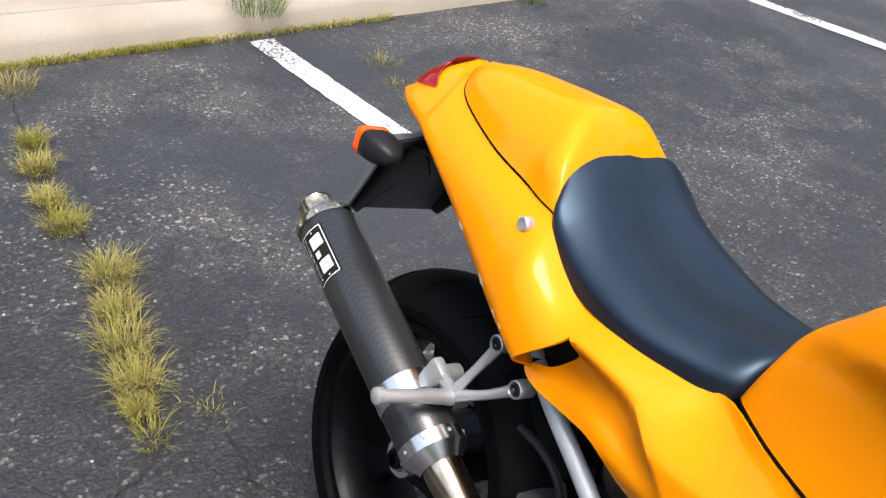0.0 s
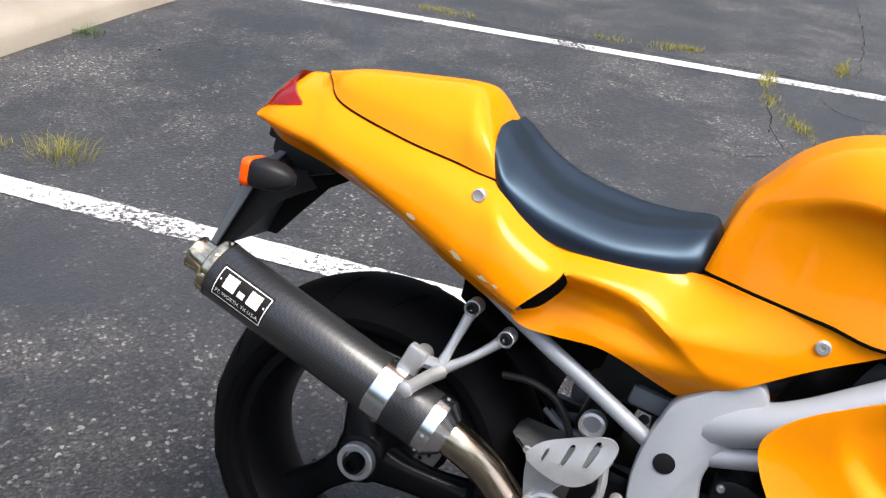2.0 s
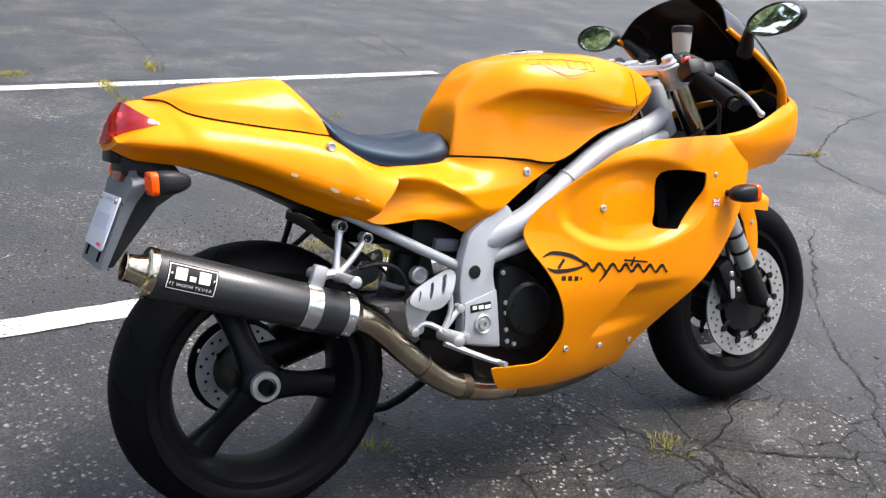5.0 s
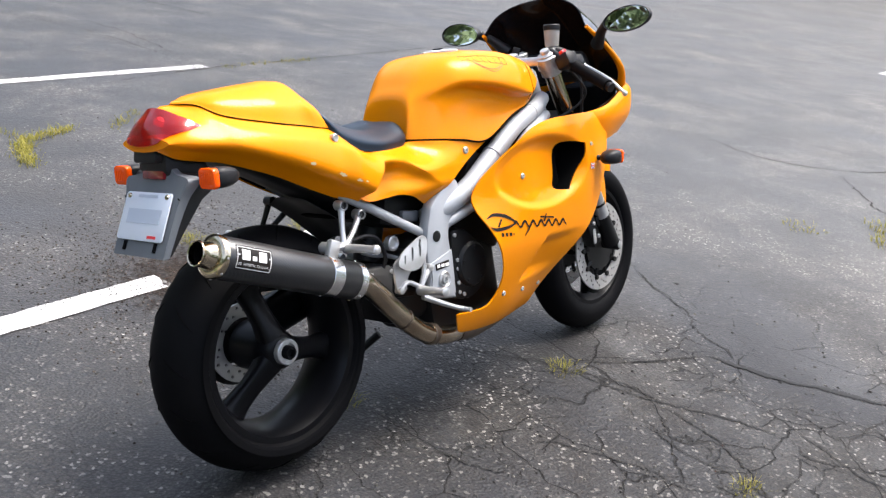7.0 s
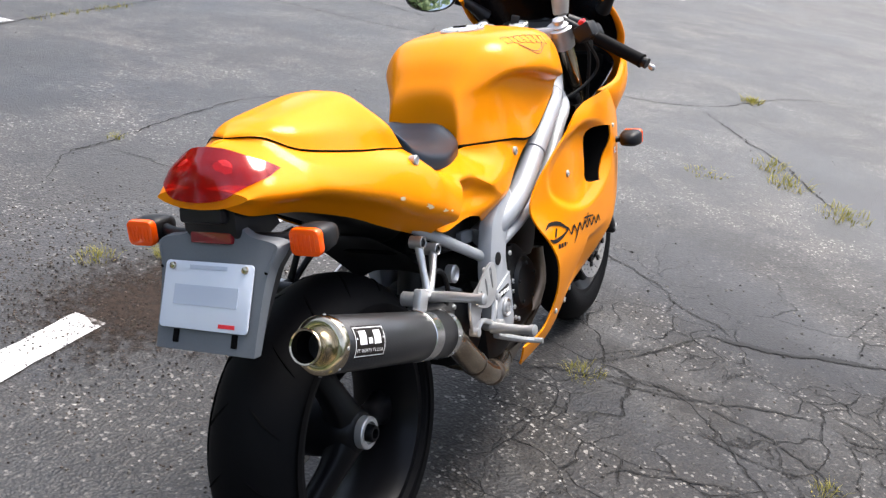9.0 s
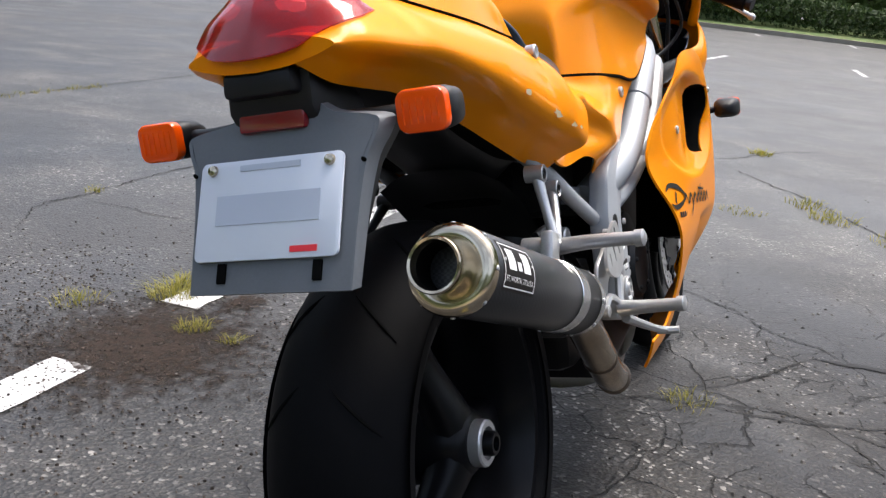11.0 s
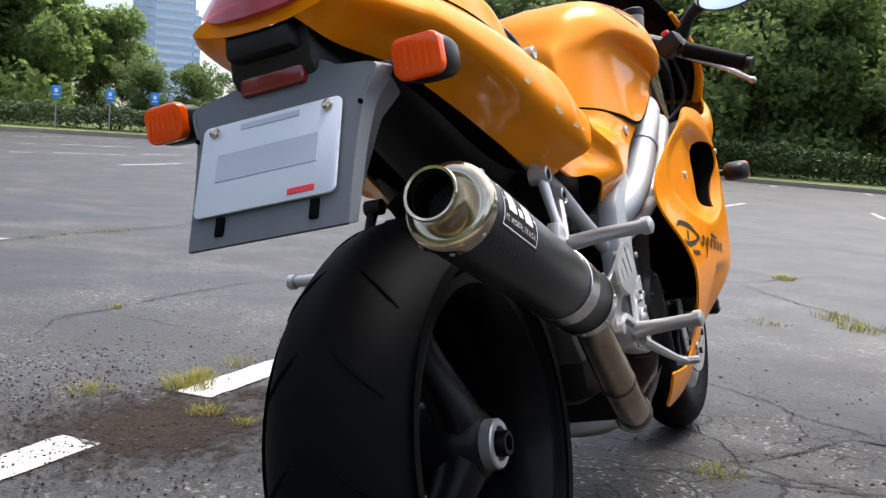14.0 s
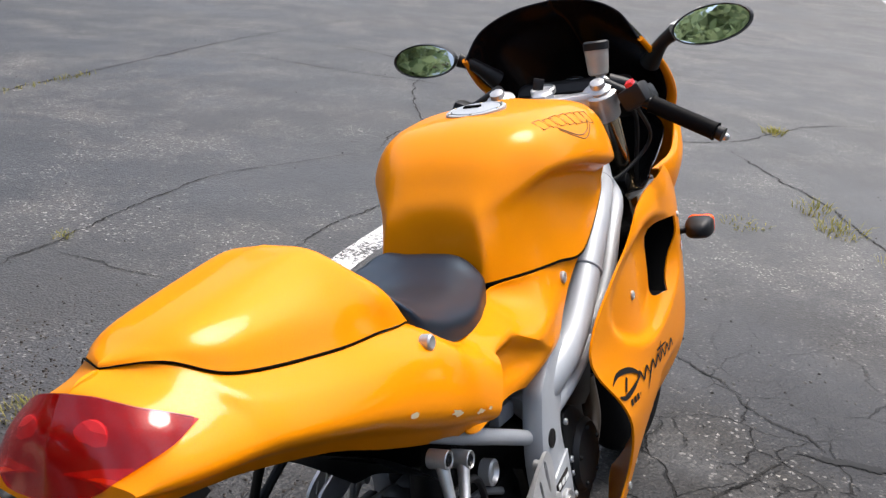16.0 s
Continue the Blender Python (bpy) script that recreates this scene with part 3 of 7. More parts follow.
def build_cracks():
    runs = [[(1.74, 3.95), (2.76, 4.3), (3.96, 4.55), (6.2, 5.0), (8.8, 5.3)], [(1.0, 1.95), (1.29, 2.16), (1.56, 2.18), (2.04, 2.27), (2.64, 2.29), (3.6, 1.94)],
            [(1.45, 2.13), (1.46, 1.82), (1.50, 1.55)], [(2.0, 1.49), (2.4, 1.52), (2.72, 1.49)], [(5.46, 4.74), (5.47, 3.46), (5.65, 2.47)],
            [(6.55, 4.3), (6.53, 3.82), (6.31, 3.16)], [(4.087, 1.991), (3.979, 1.729), (3.923, 1.365)], [(5.18, 1.56), (5.0, 0.9), (5.37, 0.44), (5.9, 0.24), (6.44, 0.0), (7.0, -0.6)],
            [(5.12, 0.43), (4.65, 0.12), (4.24, -0.19), (3.9, -0.37), (3.4, -0.63)], [(2.35, 0.53), (2.077, 0.198), (1.969, 0.051), (1.872, -0.133), (1.778, -0.21), (1.70, -0.331), (1.66, -0.396), (1.59, -0.44)],
            [(0.80, 0.24), (0.883, 0.136), (0.957, 0.038), (1.027, -0.064), (1.06, -0.185), (1.099, -0.3), (1.142, -0.412), (1.174, -0.524), (1.223, -0.629), (1.259, -0.737), (1.288, -0.821), (1.34, -0.899)], [(0.96, 0.01), (1.17, -0.16), (1.33, -0.26), (1.52, -0.36)],
            [(0.74, 6.9), (0.82, 5.4), (0.8, 4.4)], [(2.1, 7.1), (2.6, 5.9), (2.7, 4.7)], [(0.38, 3.74), (0.44, 3.2), (0.61, 2.8), (1.08, 2.95)],
            [(6.209, 3.083), (5.355, 2.775), (4.76, 2.449), (4.208, 2.095), (3.916, 2.129), (3.5, 2.0)], [(-2.4, -0.2), (-1.6, -0.24), (-1.0, -0.2), (-0.6, -0.24), (-0.42, -0.28), (-0.3, -0.5)],
            [(-0.55, -0.16), (-0.2, -0.1), (0.1, 0.1)], [(1.15, -0.2), (1.1, -0.6), (0.9, -0.95)], [(1.35, -0.74), (1.25, -1.05), (1.3, -1.4)],
            [(0.998, -0.447), (0.963, -0.539), (0.939, -0.634), (0.948, -0.719), (0.95, -0.782), (0.932, -0.86), (0.934, -0.93)],
            [(0.624, -0.328), (0.691, -0.375), (0.716, -0.455), (0.761, -0.547), (0.781, -0.627), (0.792, -0.707), (0.861, -0.788)],
            [(0.374, -0.212), (0.402, -0.262), (0.417, -0.322), (0.449, -0.375), (0.502, -0.362)], [(1.788, -0.928), (1.665, -0.932), (1.506, -0.91), (1.349, -0.908)],
            [(1.226, -0.859), (1.119, -0.874), (1.018, -0.873), (0.916, -0.889)], [(0.963, -0.539), (1.094, -0.493)], [(1.271, -0.791), (1.226, -0.859), (1.265, -0.937), (1.311, -1.035), (1.35, -1.3)],
            [(1.257, -0.227), (1.381, -0.284), (1.484, -0.327), (1.594, -0.37)], [(3.059, 1.136), (2.599, 0.725), (2.299, 0.434)], [(2.848, 6.503), (2.918, 5.8), (2.843, 5.166), (2.831, 4.882)],
            [(4.172, 8.0), (4.341, 7.235), (4.427, 6.671)], [(8.23, 6.4), (9.19, 6.6), (11.56, 7.1)], [(0.247, 2.648), (0.378, 2.666), (0.514, 2.778)], [(0.618, 3.803), (0.745, 3.596), (0.969, 3.567)],
            [(1.59, -0.9), (1.45, -1.15)], [(-1.8, 3.72), (-0.4, 3.95), (0.9, 4.12), (2.4, 4.3)]]
    for k, r in enumerate(runs):
        crack(r, 0.0095 + 0.004 * min(max(sum(p[0] for p in r) / len(r) - 1.5, 0), 3), 40 + k)
    crack([(1.588, -0.372), (1.603, -0.479), (1.641, -0.603), (1.697, -0.706), (1.737, -0.813), (1.788, -0.928)], 0.05, 90, "tar_seam", TAR, "black tar seam sealing a crack")
    soil_patch(0.55, 1.0, 0.56, 0.46, 91, "dark damp soil washed over a broken line")
    soil_patch(0.93, 1.02, 0.16, 0.10, 92, "thin soil beside the stall line")


def soil_patch(x, y, rx, ry, seed, label):
    """A thin low bed of soil with a wandering rim."""
    bm = bmesh.new()
    rim = bm.verts.layers.float.new("rim")
    rings = []
    for k in range(9):
        f = k / 8
        ring = []
        for i in range(48):
            a = 2 * math.pi * i / 48
            r = f * (1 + 0.35 * noise.noise(Vector((2 * math.cos(a), 2 * math.sin(a), seed))))
            v = bm.verts.new((x + rx * r * math.cos(a), y + ry * r * math.sin(a), 0.0032 + 0.0012 * (1 - f)))
            v[rim] = 1 - f
            ring.append(v)
        rings.append(ring)
    for r0, r1 in zip(rings[1:], rings[2:]):
        for i in range(48):
            bm.faces.new((r0[i], r1[i], r1[(i + 1) % 48], r0[(i + 1) % 48]))
    bm.faces.new(rings[1])
    bmesh.ops.delete(bm, geom=rings[0], context="VERTS")
    return tagged(part("soil_patch", bm, DIRT), label=label, category="soil", kind="structure")


build_cracks()


def add_blade(bm, p, length, lean, heading, width, rnd):
    """One bent grass blade of two faces."""
    way = Vector((math.cos(heading), math.sin(heading), 0))
    side = Vector((-way.y, way.x, 0)) * width / 2
    mid = p + way * lean * 0.35 * length + Vector((0, 0, 0.6 * length))
    tip = p + way * lean * length + Vector((0, 0, length * rnd.uniform(0.7, 1.0)))
    a, b, c, d, e = (bm.verts.new(q) for q in (p - side, p + side, mid + side * 0.8, mid - side * 0.8, tip))
    bm.faces.new((a, b, c, d))
    bm.faces.new((d, c, e))


def tuft(x, y, spread, height, count, seed, mat, label, name="weed_tuft"):
    rnd = random.Random(seed)
    bm = bmesh.new()
    for _ in range(count):
        r, a = spread * rnd.random() ** 0.8, rnd.uniform(0, 6.283)
        p = Vector((x + r * math.cos(a), y + r * math.sin(a) * 0.8, 0))
        p.z = ground_z(p.x, p.y) - 0.003
        add_blade(bm, p, height * rnd.uniform(0.4, 1.1), rnd.uniform(0.3, 1.5), a + rnd.uniform(-1.3, 1.3), rnd.uniform(0.0010, 0.0026) * (1 + 0.7 * max(x - 2, 0)), rnd)
    return tagged(part(name, bm, mat, smooth=False), label=label, category="weed", group="weeds in the cracks", kind="stuff")


def build_weeds():
    dry = "dry yellow weed tuft growing from a crack"
    green = "small green weed in an asphalt crack"
    for k, (x, y, s, h) in enumerate(((-1.76, -0.22, 0.10, 0.08), (-1.60, -0.24, 0.13, 0.09), (-1.42, -0.25, 0.10, 0.07), (-1.28, -0.24, 0.14, 0.08), (-1.02, -0.2, 0.14, 0.11),
                                      (-0.88, -0.22, 0.12, 0.09), (-0.76, -0.24, 0.15, 0.11), (-0.62, -0.25, 0.12, 0.11), (-0.55, -0.27, 0.07, 0.06))):
        tuft(x, y, s * 0.46, h * 0.62, 360, 100 + k, DRY_GRASS if k not in (0, 3) else WEED, dry)
    tuft(-2.16, -0.2, 0.09, 0.07, 160, 120, DRY_GRASS, dry)
    tuft(-0.47, -0.27, 0.05, 0.05, 90, 121, WEED, green)
    tuft(-0.49, -0.15, 0.07, 0.025, 60, 122, DRY_GRASS, dry)
    for k, (x, y, s, h, n) in enumerate(((1.06, -0.14, 0.07, 0.03, 110), (0.92, -0.82, 0.05, 0.03, 70), (4.05, -0.19, 0.14, 0.05, 90), (3.75, -0.33, 0.16, 0.05, 130), (3.42, -0.63, 0.16, 0.05, 140),
                                         (3.56, 0.07, 0.14, 0.03, 70), (5.9, 0.24, 0.12, 0.05, 80), (0.86, 1.19, 0.075, 0.050, 320), (0.95, 1.24, 0.05, 0.035, 140), (0.70, 0.99, 0.05, 0.03, 160), (0.69, 0.87, 0.03, 0.025, 80),
                                         (0.66, 1.33, 0.07, 0.03, 130), (1.13, 1.26, 0.06, 0.04, 60), (1.56, 2.19, 0.04, 0.03, 50), (-1.64, 1.08, 0.13, 0.07, 200), (-1.83, 1.03, 0.05, 0.04, 40), (-2.02, 1.09, 0.09, 0.05, 90),
                                         (0.35, 0.1, 0.05, 0.04, 60), (4.2, 2.08, 0.10, 0.04, 60))):
        tuft(x, y, s, h, n, 130 + k, WEED, green)
    line = "strip of yellow-green weeds along a crack"
    for k, pts in enumerate(([(0.36, 4.02), (0.372, 3.69), (0.448, 3.43), (0.53, 3.265), (0.609, 3.15), (0.70, 2.92)], [(0.70, 2.816), (0.79, 2.85), (1.0, 2.96)], [(0.565, 2.42), (0.61, 2.60), (0.69, 2.78)], [(0.57, 2.46), (0.62, 2.62), (0.68, 2.75)], [(-1.6, 3.85), (-1.3, 3.9)], [(-0.75, 4.0), (-0.2, 4.12)],
                             [(2.9, 4.32), (3.9, 4.5)], [(-0.3, 4.15), (-0.05, 4.2)], [(0.7, 4.3), (0.75, 4.7)], [(1.2, 2.9), (1.5, 3.2)])):
        rnd = random.Random(170 + k)
        bm = bmesh.new()
        ln = spline([(x, y, 0) for x, y in pts], 10)
        for q in ln:
            for _ in range(int(26 * max(0.12, 0.45 + 1.3 * noise.noise(Vector((q.x * 5, q.y * 5, k)))))):
                p = q + Vector((rnd.gauss(0, 0.022), rnd.gauss(0, 0.026), 0))
                add_blade(bm, p, rnd.uniform(0.010, 0.038), rnd.uniform(0.4, 1.6), rnd.uniform(0, 6.28), rnd.uniform(0.002, 0.005), rnd)
        tagged(part("weed_strip", bm, WEED, smooth=False), label=line, category="weed", kind="stuff")


build_weeds()


def scatter_stones(name, count, spot, small, large, seed, mat, label, category):
    """Small angular stones strewn over the ground, in drifts."""
    rnd = random.Random(seed)
    verts, faces = [], []
    for _ in range(count):
        x, y = spot(rnd)
        if noise.noise(Vector((x * 1.6, y * 1.6, 3))) < rnd.uniform(-0.55, 0.35):
            continue
        r = small + large * rnd.random() ** 3.2
        # stones lie on the soil bed where there is one
        z = ground_z(x, y) + (0.003 if ((x - 0.55) / 0.56) ** 2 + ((y - 1.0) / 0.46) ** 2 < 0.75 else 0.0)
        k, a0 = len(verts), rnd.uniform(0, 6.28)
        ring = [(x + r * rnd.uniform(0.7, 1.2) * math.cos(a0 + i * 1.2566), y + r * rnd.uniform(0.7, 1.2) * math.sin(a0 + i * 1.2566)) for i in range(5)]
        verts += [(u, v, z) for u, v in ring] + [(x + (u - x) * 0.55, y + (v - y) * 0.55, z + r * rnd.uniform(0.5, 0.9)) for u, v in ring]
        faces += [(k + i, k + (i + 1) % 5, k + 5 + (i + 1) % 5, k + 5 + i) for i in range(5)] + [(k + 5, k + 6, k + 7, k + 8, k + 9)]
    me = bpy.data.meshes.new(name)
    me.from_pydata(verts, [], faces)
    me.materials.append(mat)
    tagged(new(name, me), label=label, category=category, kind="stuff")


def build_gravel():
    scatter_stones("loose_gravel", 7000, lambda q: (q.gauss(0.9, 0.9), q.gauss(-0.75, 0.6)) if q.random() < 0.70 else (q.uniform(-3, 6), q.uniform(-2, 6)), 0.0016, 0.0050, 77, GRAVEL, "loose grey and pale stones on the asphalt", "gravel")
    scatter_stones("soil_grit", 12000, lambda q: (q.gauss(0.58, 0.42), q.gauss(1.12, 0.34)), 0.0011, 0.0036, 78, GRIT, "dark brown grit washed over the asphalt", "grit")


build_gravel()


def build_kerb():
    """A rounded concrete kerb with a paved strip and lawn behind it."""
    a, b = Vector((-2.08, -3.2)), Vector((-3.02, 7.4))
    prof = [(0.0, -0.05), (0.015, 0.06), (0.04, 0.095), (0.10, 0.115), (0.42, 0.125), (0.44, 0.10), (0.44, -0.05)]
    bm = bmesh.new()
    way = (b - a).normalized()
    out = Vector((-way.y, way.x))
    prev = None
    n = 90
    for i in range(n + 1):
        p = a + (b - a) * i / n
        w = 0.012 * noise.noise(Vector((i * 0.3, 0.5, 0)))
        ring = [bm.verts.new((p.x + out.x * (d + w), p.y + out.y * (d + w), z * (1 + 0.06 * noise.noise(Vector((i * 0.23, d * 9, 2)))))) for d, z in prof]
        if prev:
            for k in range(len(prof) - 1):
                bm.faces.new((prev[k], prev[k + 1], ring[k + 1], ring[k]))
        prev = ring
    bmesh.ops.recalc_face_normals(bm, faces=bm.faces[:])
    tagged(part("kerb", bm, CONCRETE), label="weathered tan concrete kerb with worn rounded edge", category="kerb", kind="structure")
    bm = bmesh.new()
    pts = [a + out * 0.435, b + out * 0.435, b + out * 30, a + out * 30]
    bm.faces.new([bm.verts.new((p.x, p.y, 0.112)) for p in pts])
    bmesh.ops.recalc_face_normals(bm, faces=bm.faces[:])
    tagged(part("lawn", bm, LAWN), label="green lawn strip behind the kerb", category="lawn", kind="structure")
    rnd = random.Random(7)
    bm = bmesh.new()
    for _ in range(9000):
        s, d = rnd.uniform(4.15, 6.6), 0.43 + rnd.random() ** 1.6 * 1.1
        p = a + way * s + out * d
        add_blade(bm, Vector((p.x, p.y, 0.11)), rnd.uniform(0.03, 0.09), rnd.uniform(0.2, 1.2), rnd.uniform(0, 6.28), rnd.uniform(0.003, 0.006), rnd)
    for _ in range(2600):
        s, d = rnd.uniform(4.12, 4.80), 0.15 + rnd.random() * 0.7
        p = a + way * s + out * d
        add_blade(bm, Vector((p.x, p.y, 0.115)), rnd.uniform(0.03, 0.10), rnd.uniform(0.2, 1.2), rnd.uniform(0, 6.28), rnd.uniform(0.003, 0.006), rnd)
    tagged(part("lawn_grass", bm, GRASS, smooth=False), label="uneven green grass along the kerb", category="grass", kind="stuff")
    bm = bmesh.new()
    q = a + out * 0.437
    add_box(bm, (2.6, 4.2, 0.10), Matrix.Translation((q.x - 1.25, q.y + 1.9, 0.075)) @ pose(0, 0, 0, 0, 0, 2.7), 0.01)
    tagged(part("pavement", bm, CONCRETE), label="pale tan concrete paving behind the kerb", category="pavement", kind="structure")
    rnd = random.Random(8)
    bm = bmesh.new()
    for _ in range(2600):
        s = rnd.choice((rnd.uniform(2.6, 3.75), rnd.uniform(2.6, 3.75), rnd.uniform(3.4, 4.6)))
        p = a + way * s - out * rnd.uniform(-0.005, 0.035)
        add_blade(bm, Vector((p.x, p.y, 0)), rnd.uniform(0.01, 0.035), rnd.uniform(0.4, 1.4), rnd.uniform(0, 6.28), 0.003, rnd)
    tagged(part("kerb_weeds", bm, WEED, smooth=False), label="low weeds along the foot of the kerb", category="weed", kind="stuff")
    for k, (s, d) in enumerate(((3.98, 0.05), (5.4, -0.02))):
        p = a + way * s + out * d
        t = tuft(p.x, p.y, 0.13 if k == 0 else 0.10, 0.12 if k == 0 else 0.05, 420 if k == 0 else 160, 180 + k, GRASS, "bright green grass tuft at the kerb")
        t.location.z = 0.085 if k == 0 else 0.0


build_kerb()


# ---- the far side ----
def far_place(az, d):
    x, y = -1 + d * math.cos(radians(az)), -0.45 + d * math.sin(radians(az))
    return Vector((x, y, ground_z(x, y)))


def crown_mesh(name, mat, seed, height, width, leaves, size, low=0.0):
    """Clumps of small leaves round an uneven crown."""
    rnd = random.Random(seed)
    verts, faces = [], []
    clumps = [(Vector((rnd.gauss(0, 0.33) * width, rnd.gauss(0, 0.33) * width, low + (height - low) * (0.12 + 0.83 * rnd.random() ** 0.9))), rnd.uniform(0.10, 0.24) * width) for _ in range(34)]
    for _ in range(leaves):
        c, r = rnd.choice(clumps)
        taper = 1.15 - 0.75 * (c.z - low) / (height - low)
        v = Vector((rnd.gauss(0, 1), rnd.gauss(0, 1), rnd.gauss(0, 0.8))).normalized() * r * rnd.random() ** 0.35
        p = Vector((c.x * taper, c.y * taper, c.z)) + v
        a = Vector((rnd.gauss(0, 1), rnd.gauss(0, 1), rnd.gauss(0, 1))).normalized()
        b = a.orthogonal().normalized()
        s = size * rnd.uniform(0.5, 1.3)
        k = len(verts)
        verts += [p - a * s, p + b * s * 0.5, p + a * s, p - b * s * 0.5]
        faces.append((k, k + 1, k + 2, k + 3))
    me = bpy.data.meshes.new(name)
    me.from_pydata(verts, [], faces)
    me.materials.append(mat)
    return me


def make_tree(name, mat, seed, height, width, leaves, size, label):
    root = tagged(new(name), label=label, category="tree", group="trees round the lot")
    rnd = random.Random(seed)
    bm = tube([(0, 0, -0.3), (0.1, 0.05, height * 0.3), (0.0, 0.1, height * 0.62), (0.1, 0, height * 0.85)], [0.26, 0.20, 0.13, 0.05], 8, 4)
    for _ in range(7):
        z, a = height * rnd.uniform(0.25, 0.7), rnd.uniform(0, 6.28)
        r = width * rnd.uniform(0.3, 0.48)
        add_tube(bm, [(0.04, 0.05, z), (r * 0.5 * math.cos(a), r * 0.5 * math.sin(a), z + r * 0.35), (r * math.cos(a), r * math.sin(a), z + r * 0.6)], [0.09, 0.06, 0.025], 6, 4)
    part("trunk", bm, BARK, root)
    ob = new("crown", crown_mesh("crown", mat, seed + 1, height, width, leaves, size, height * 0.02))
    ob.parent = root
    return root


def build_trees():
    rnd = random.Random(11)
    kinds = [make_tree("broadleaf_tree", LEAF, 21, 7.0, 5.6, 15000, 0.165, "leafy green tree beyond the car park"),
             make_tree("dark_tree", LEAF_DARK, 31, 9.5, 6.8, 13000, 0.20, "tall dark green tree beyond the car park"),
             make_tree("young_tree", LEAF, 41, 5.2, 4.4, 15000, 0.11, "low bright green tree beyond the car park"),
             make_tree("shade_tree", LEAF_DARK, 51, 7.5, 6.0, 11000, 0.16, "broad dark green tree behind the pavement")]
    spots = []
    for az in range(-24, 84, 3):
        if 37 <= az <= 47:
            spots.append((2, az, 45, 0.62))
            continue
        tall = az < 22 or az > 50
        spots.append((0, az + rnd.uniform(-1.3, 1.3), rnd.uniform(43, 50), rnd.uniform(0.95, 1.25) if tall else rnd.uniform(0.72, 0.85)))
        if az < 26 or az > 48:
            spots.append((1, az + 2 + rnd.uniform(-1, 1), rnd.uniform(54, 62), rnd.uniform(1.2, 1.5)))
    for az in range(90, 340, 11):
        spots.append((3, az + rnd.uniform(-3, 3), rnd.uniform(26, 36), rnd.uniform(1.3, 1.7)))
    used = set()
    for k, az, d, s in spots:
        m = Matrix.Translation(far_place(az, d)) @ pose(0, 0, 0, 0, 0, rnd.uniform(0, 360)) @ Matrix.Diagonal((s, s, s, 1))
        if k in used:
            t = copy_thing(kinds[k], m)
            t.scale = (s, s, s)
        else:
            kinds[k].matrix_world = m
            used.add(k)


build_trees()


def build_far_edge():
    """Kerb, verge and hedges that close the lot towards the trees."""
    bm, verge = bmesh.new(), bmesh.new()
    prev = None
    for i in range(61):
        az = -30 + i * 2
        d = 36 + 1.5 * math.sin(az * 0.05)
        rows = [far_place(az, d), far_place(az, d) + Vector((0, 0, 0.16)), far_place(az, d + 0.2) + Vector((0, 0, 0.16)), far_place(az, d + 9) + Vector((0, 0, 0.45))]
        a = [bm.verts.new(p) for p in rows[:3]]
        b = [verge.verts.new(p + Vector((0, 0, -0.004))) for p in rows[2:]]
        if prev:
            for k in (0, 1):
                bm.faces.new((prev[0][k], prev[0][k + 1], a[k + 1], a[k]))
            verge.faces.new((prev[1][0], prev[1][1], b[1], b[0]))
        prev = (a, b)
    for m in (bm, verge):
        bmesh.ops.recalc_face_normals(m, faces=m.faces[:])
    tagged(part("far_kerb", bm, CONCRETE), label="long concrete kerb at the far edge of the lot", category="kerb", kind="structure")
    tagged(part("verge", verge, LAWN), label="grass verge beyond the car park", category="lawn", kind="structure")
    rnd = random.Random(5)
    verts, faces = [], []
    for _ in range(42000):
        az = rnd.choice((rnd.uniform(-28, 20), rnd.uniform(-28, 20), rnd.uniform(20, 60), rnd.uniform(34, 88)))
        tall = 1.75 if az < 22 else 1.05
        depth = rnd.uniform(0, 1.6)
        lump = 0.75 + 0.3 * noise.noise(Vector((az * 0.5, 0.3, 1))) + 0.12 * noise.noise(Vector((az * 2.1, 2.3, 1)))
        p = far_place(az, 38.2 + depth) + Vector((0, 0, 0.2 + tall * lump * rnd.random() ** 0.6))
        a = Vector((rnd.gauss(0, 1), rnd.gauss(0, 1), rnd.gauss(0, 1))).normalized()
        b = a.orthogonal().normalized()
        s = rnd.uniform(0.05, 0.13)
        k = len(verts)
        verts += [p - a * s, p + b * s * 0.5, p + a * s, p - b * s * 0.5]
        faces.append((k, k + 1, k + 2, k + 3))
    me = bpy.data.meshes.new("hedge")
    me.from_pydata(verts, [], faces)
    me.materials.append(HEDGE)
    tagged(new("hedge", me), label="long uneven dark green hedge on the verge", category="hedge", kind="stuff")


build_far_edge()


def build_signs():
    for az, d in ((49.7, 37.5), (46.8, 37.3), (44.3, 37.2), (40.3, 37.0)):
        root = tagged(new("parking_sign"), label="small blue parking sign on a thin post", category="sign", group="parking signs along the verge")
        root.matrix_world = Matrix.Translation(far_place(az, d)) @ pose(0, 0, 0, 0, 0, az)
        part("post", box((0.05, 0.05, 1.75), pose(0.03, 0, 0.87)), POST, root)
        panel = part("panel", box((0.012, 0.32, 0.46), pose(-0.005, 0, 1.55), 0.004), SIGN_BLUE, root)
        for z, w, h in ((1.60, 0.12, 0.14), (1.45, 0.2, 0.04)):
            part("white_mark", box((0.004, w, h), pose(-0.014, 0, z)), WHITE_INK, panel)


build_signs()


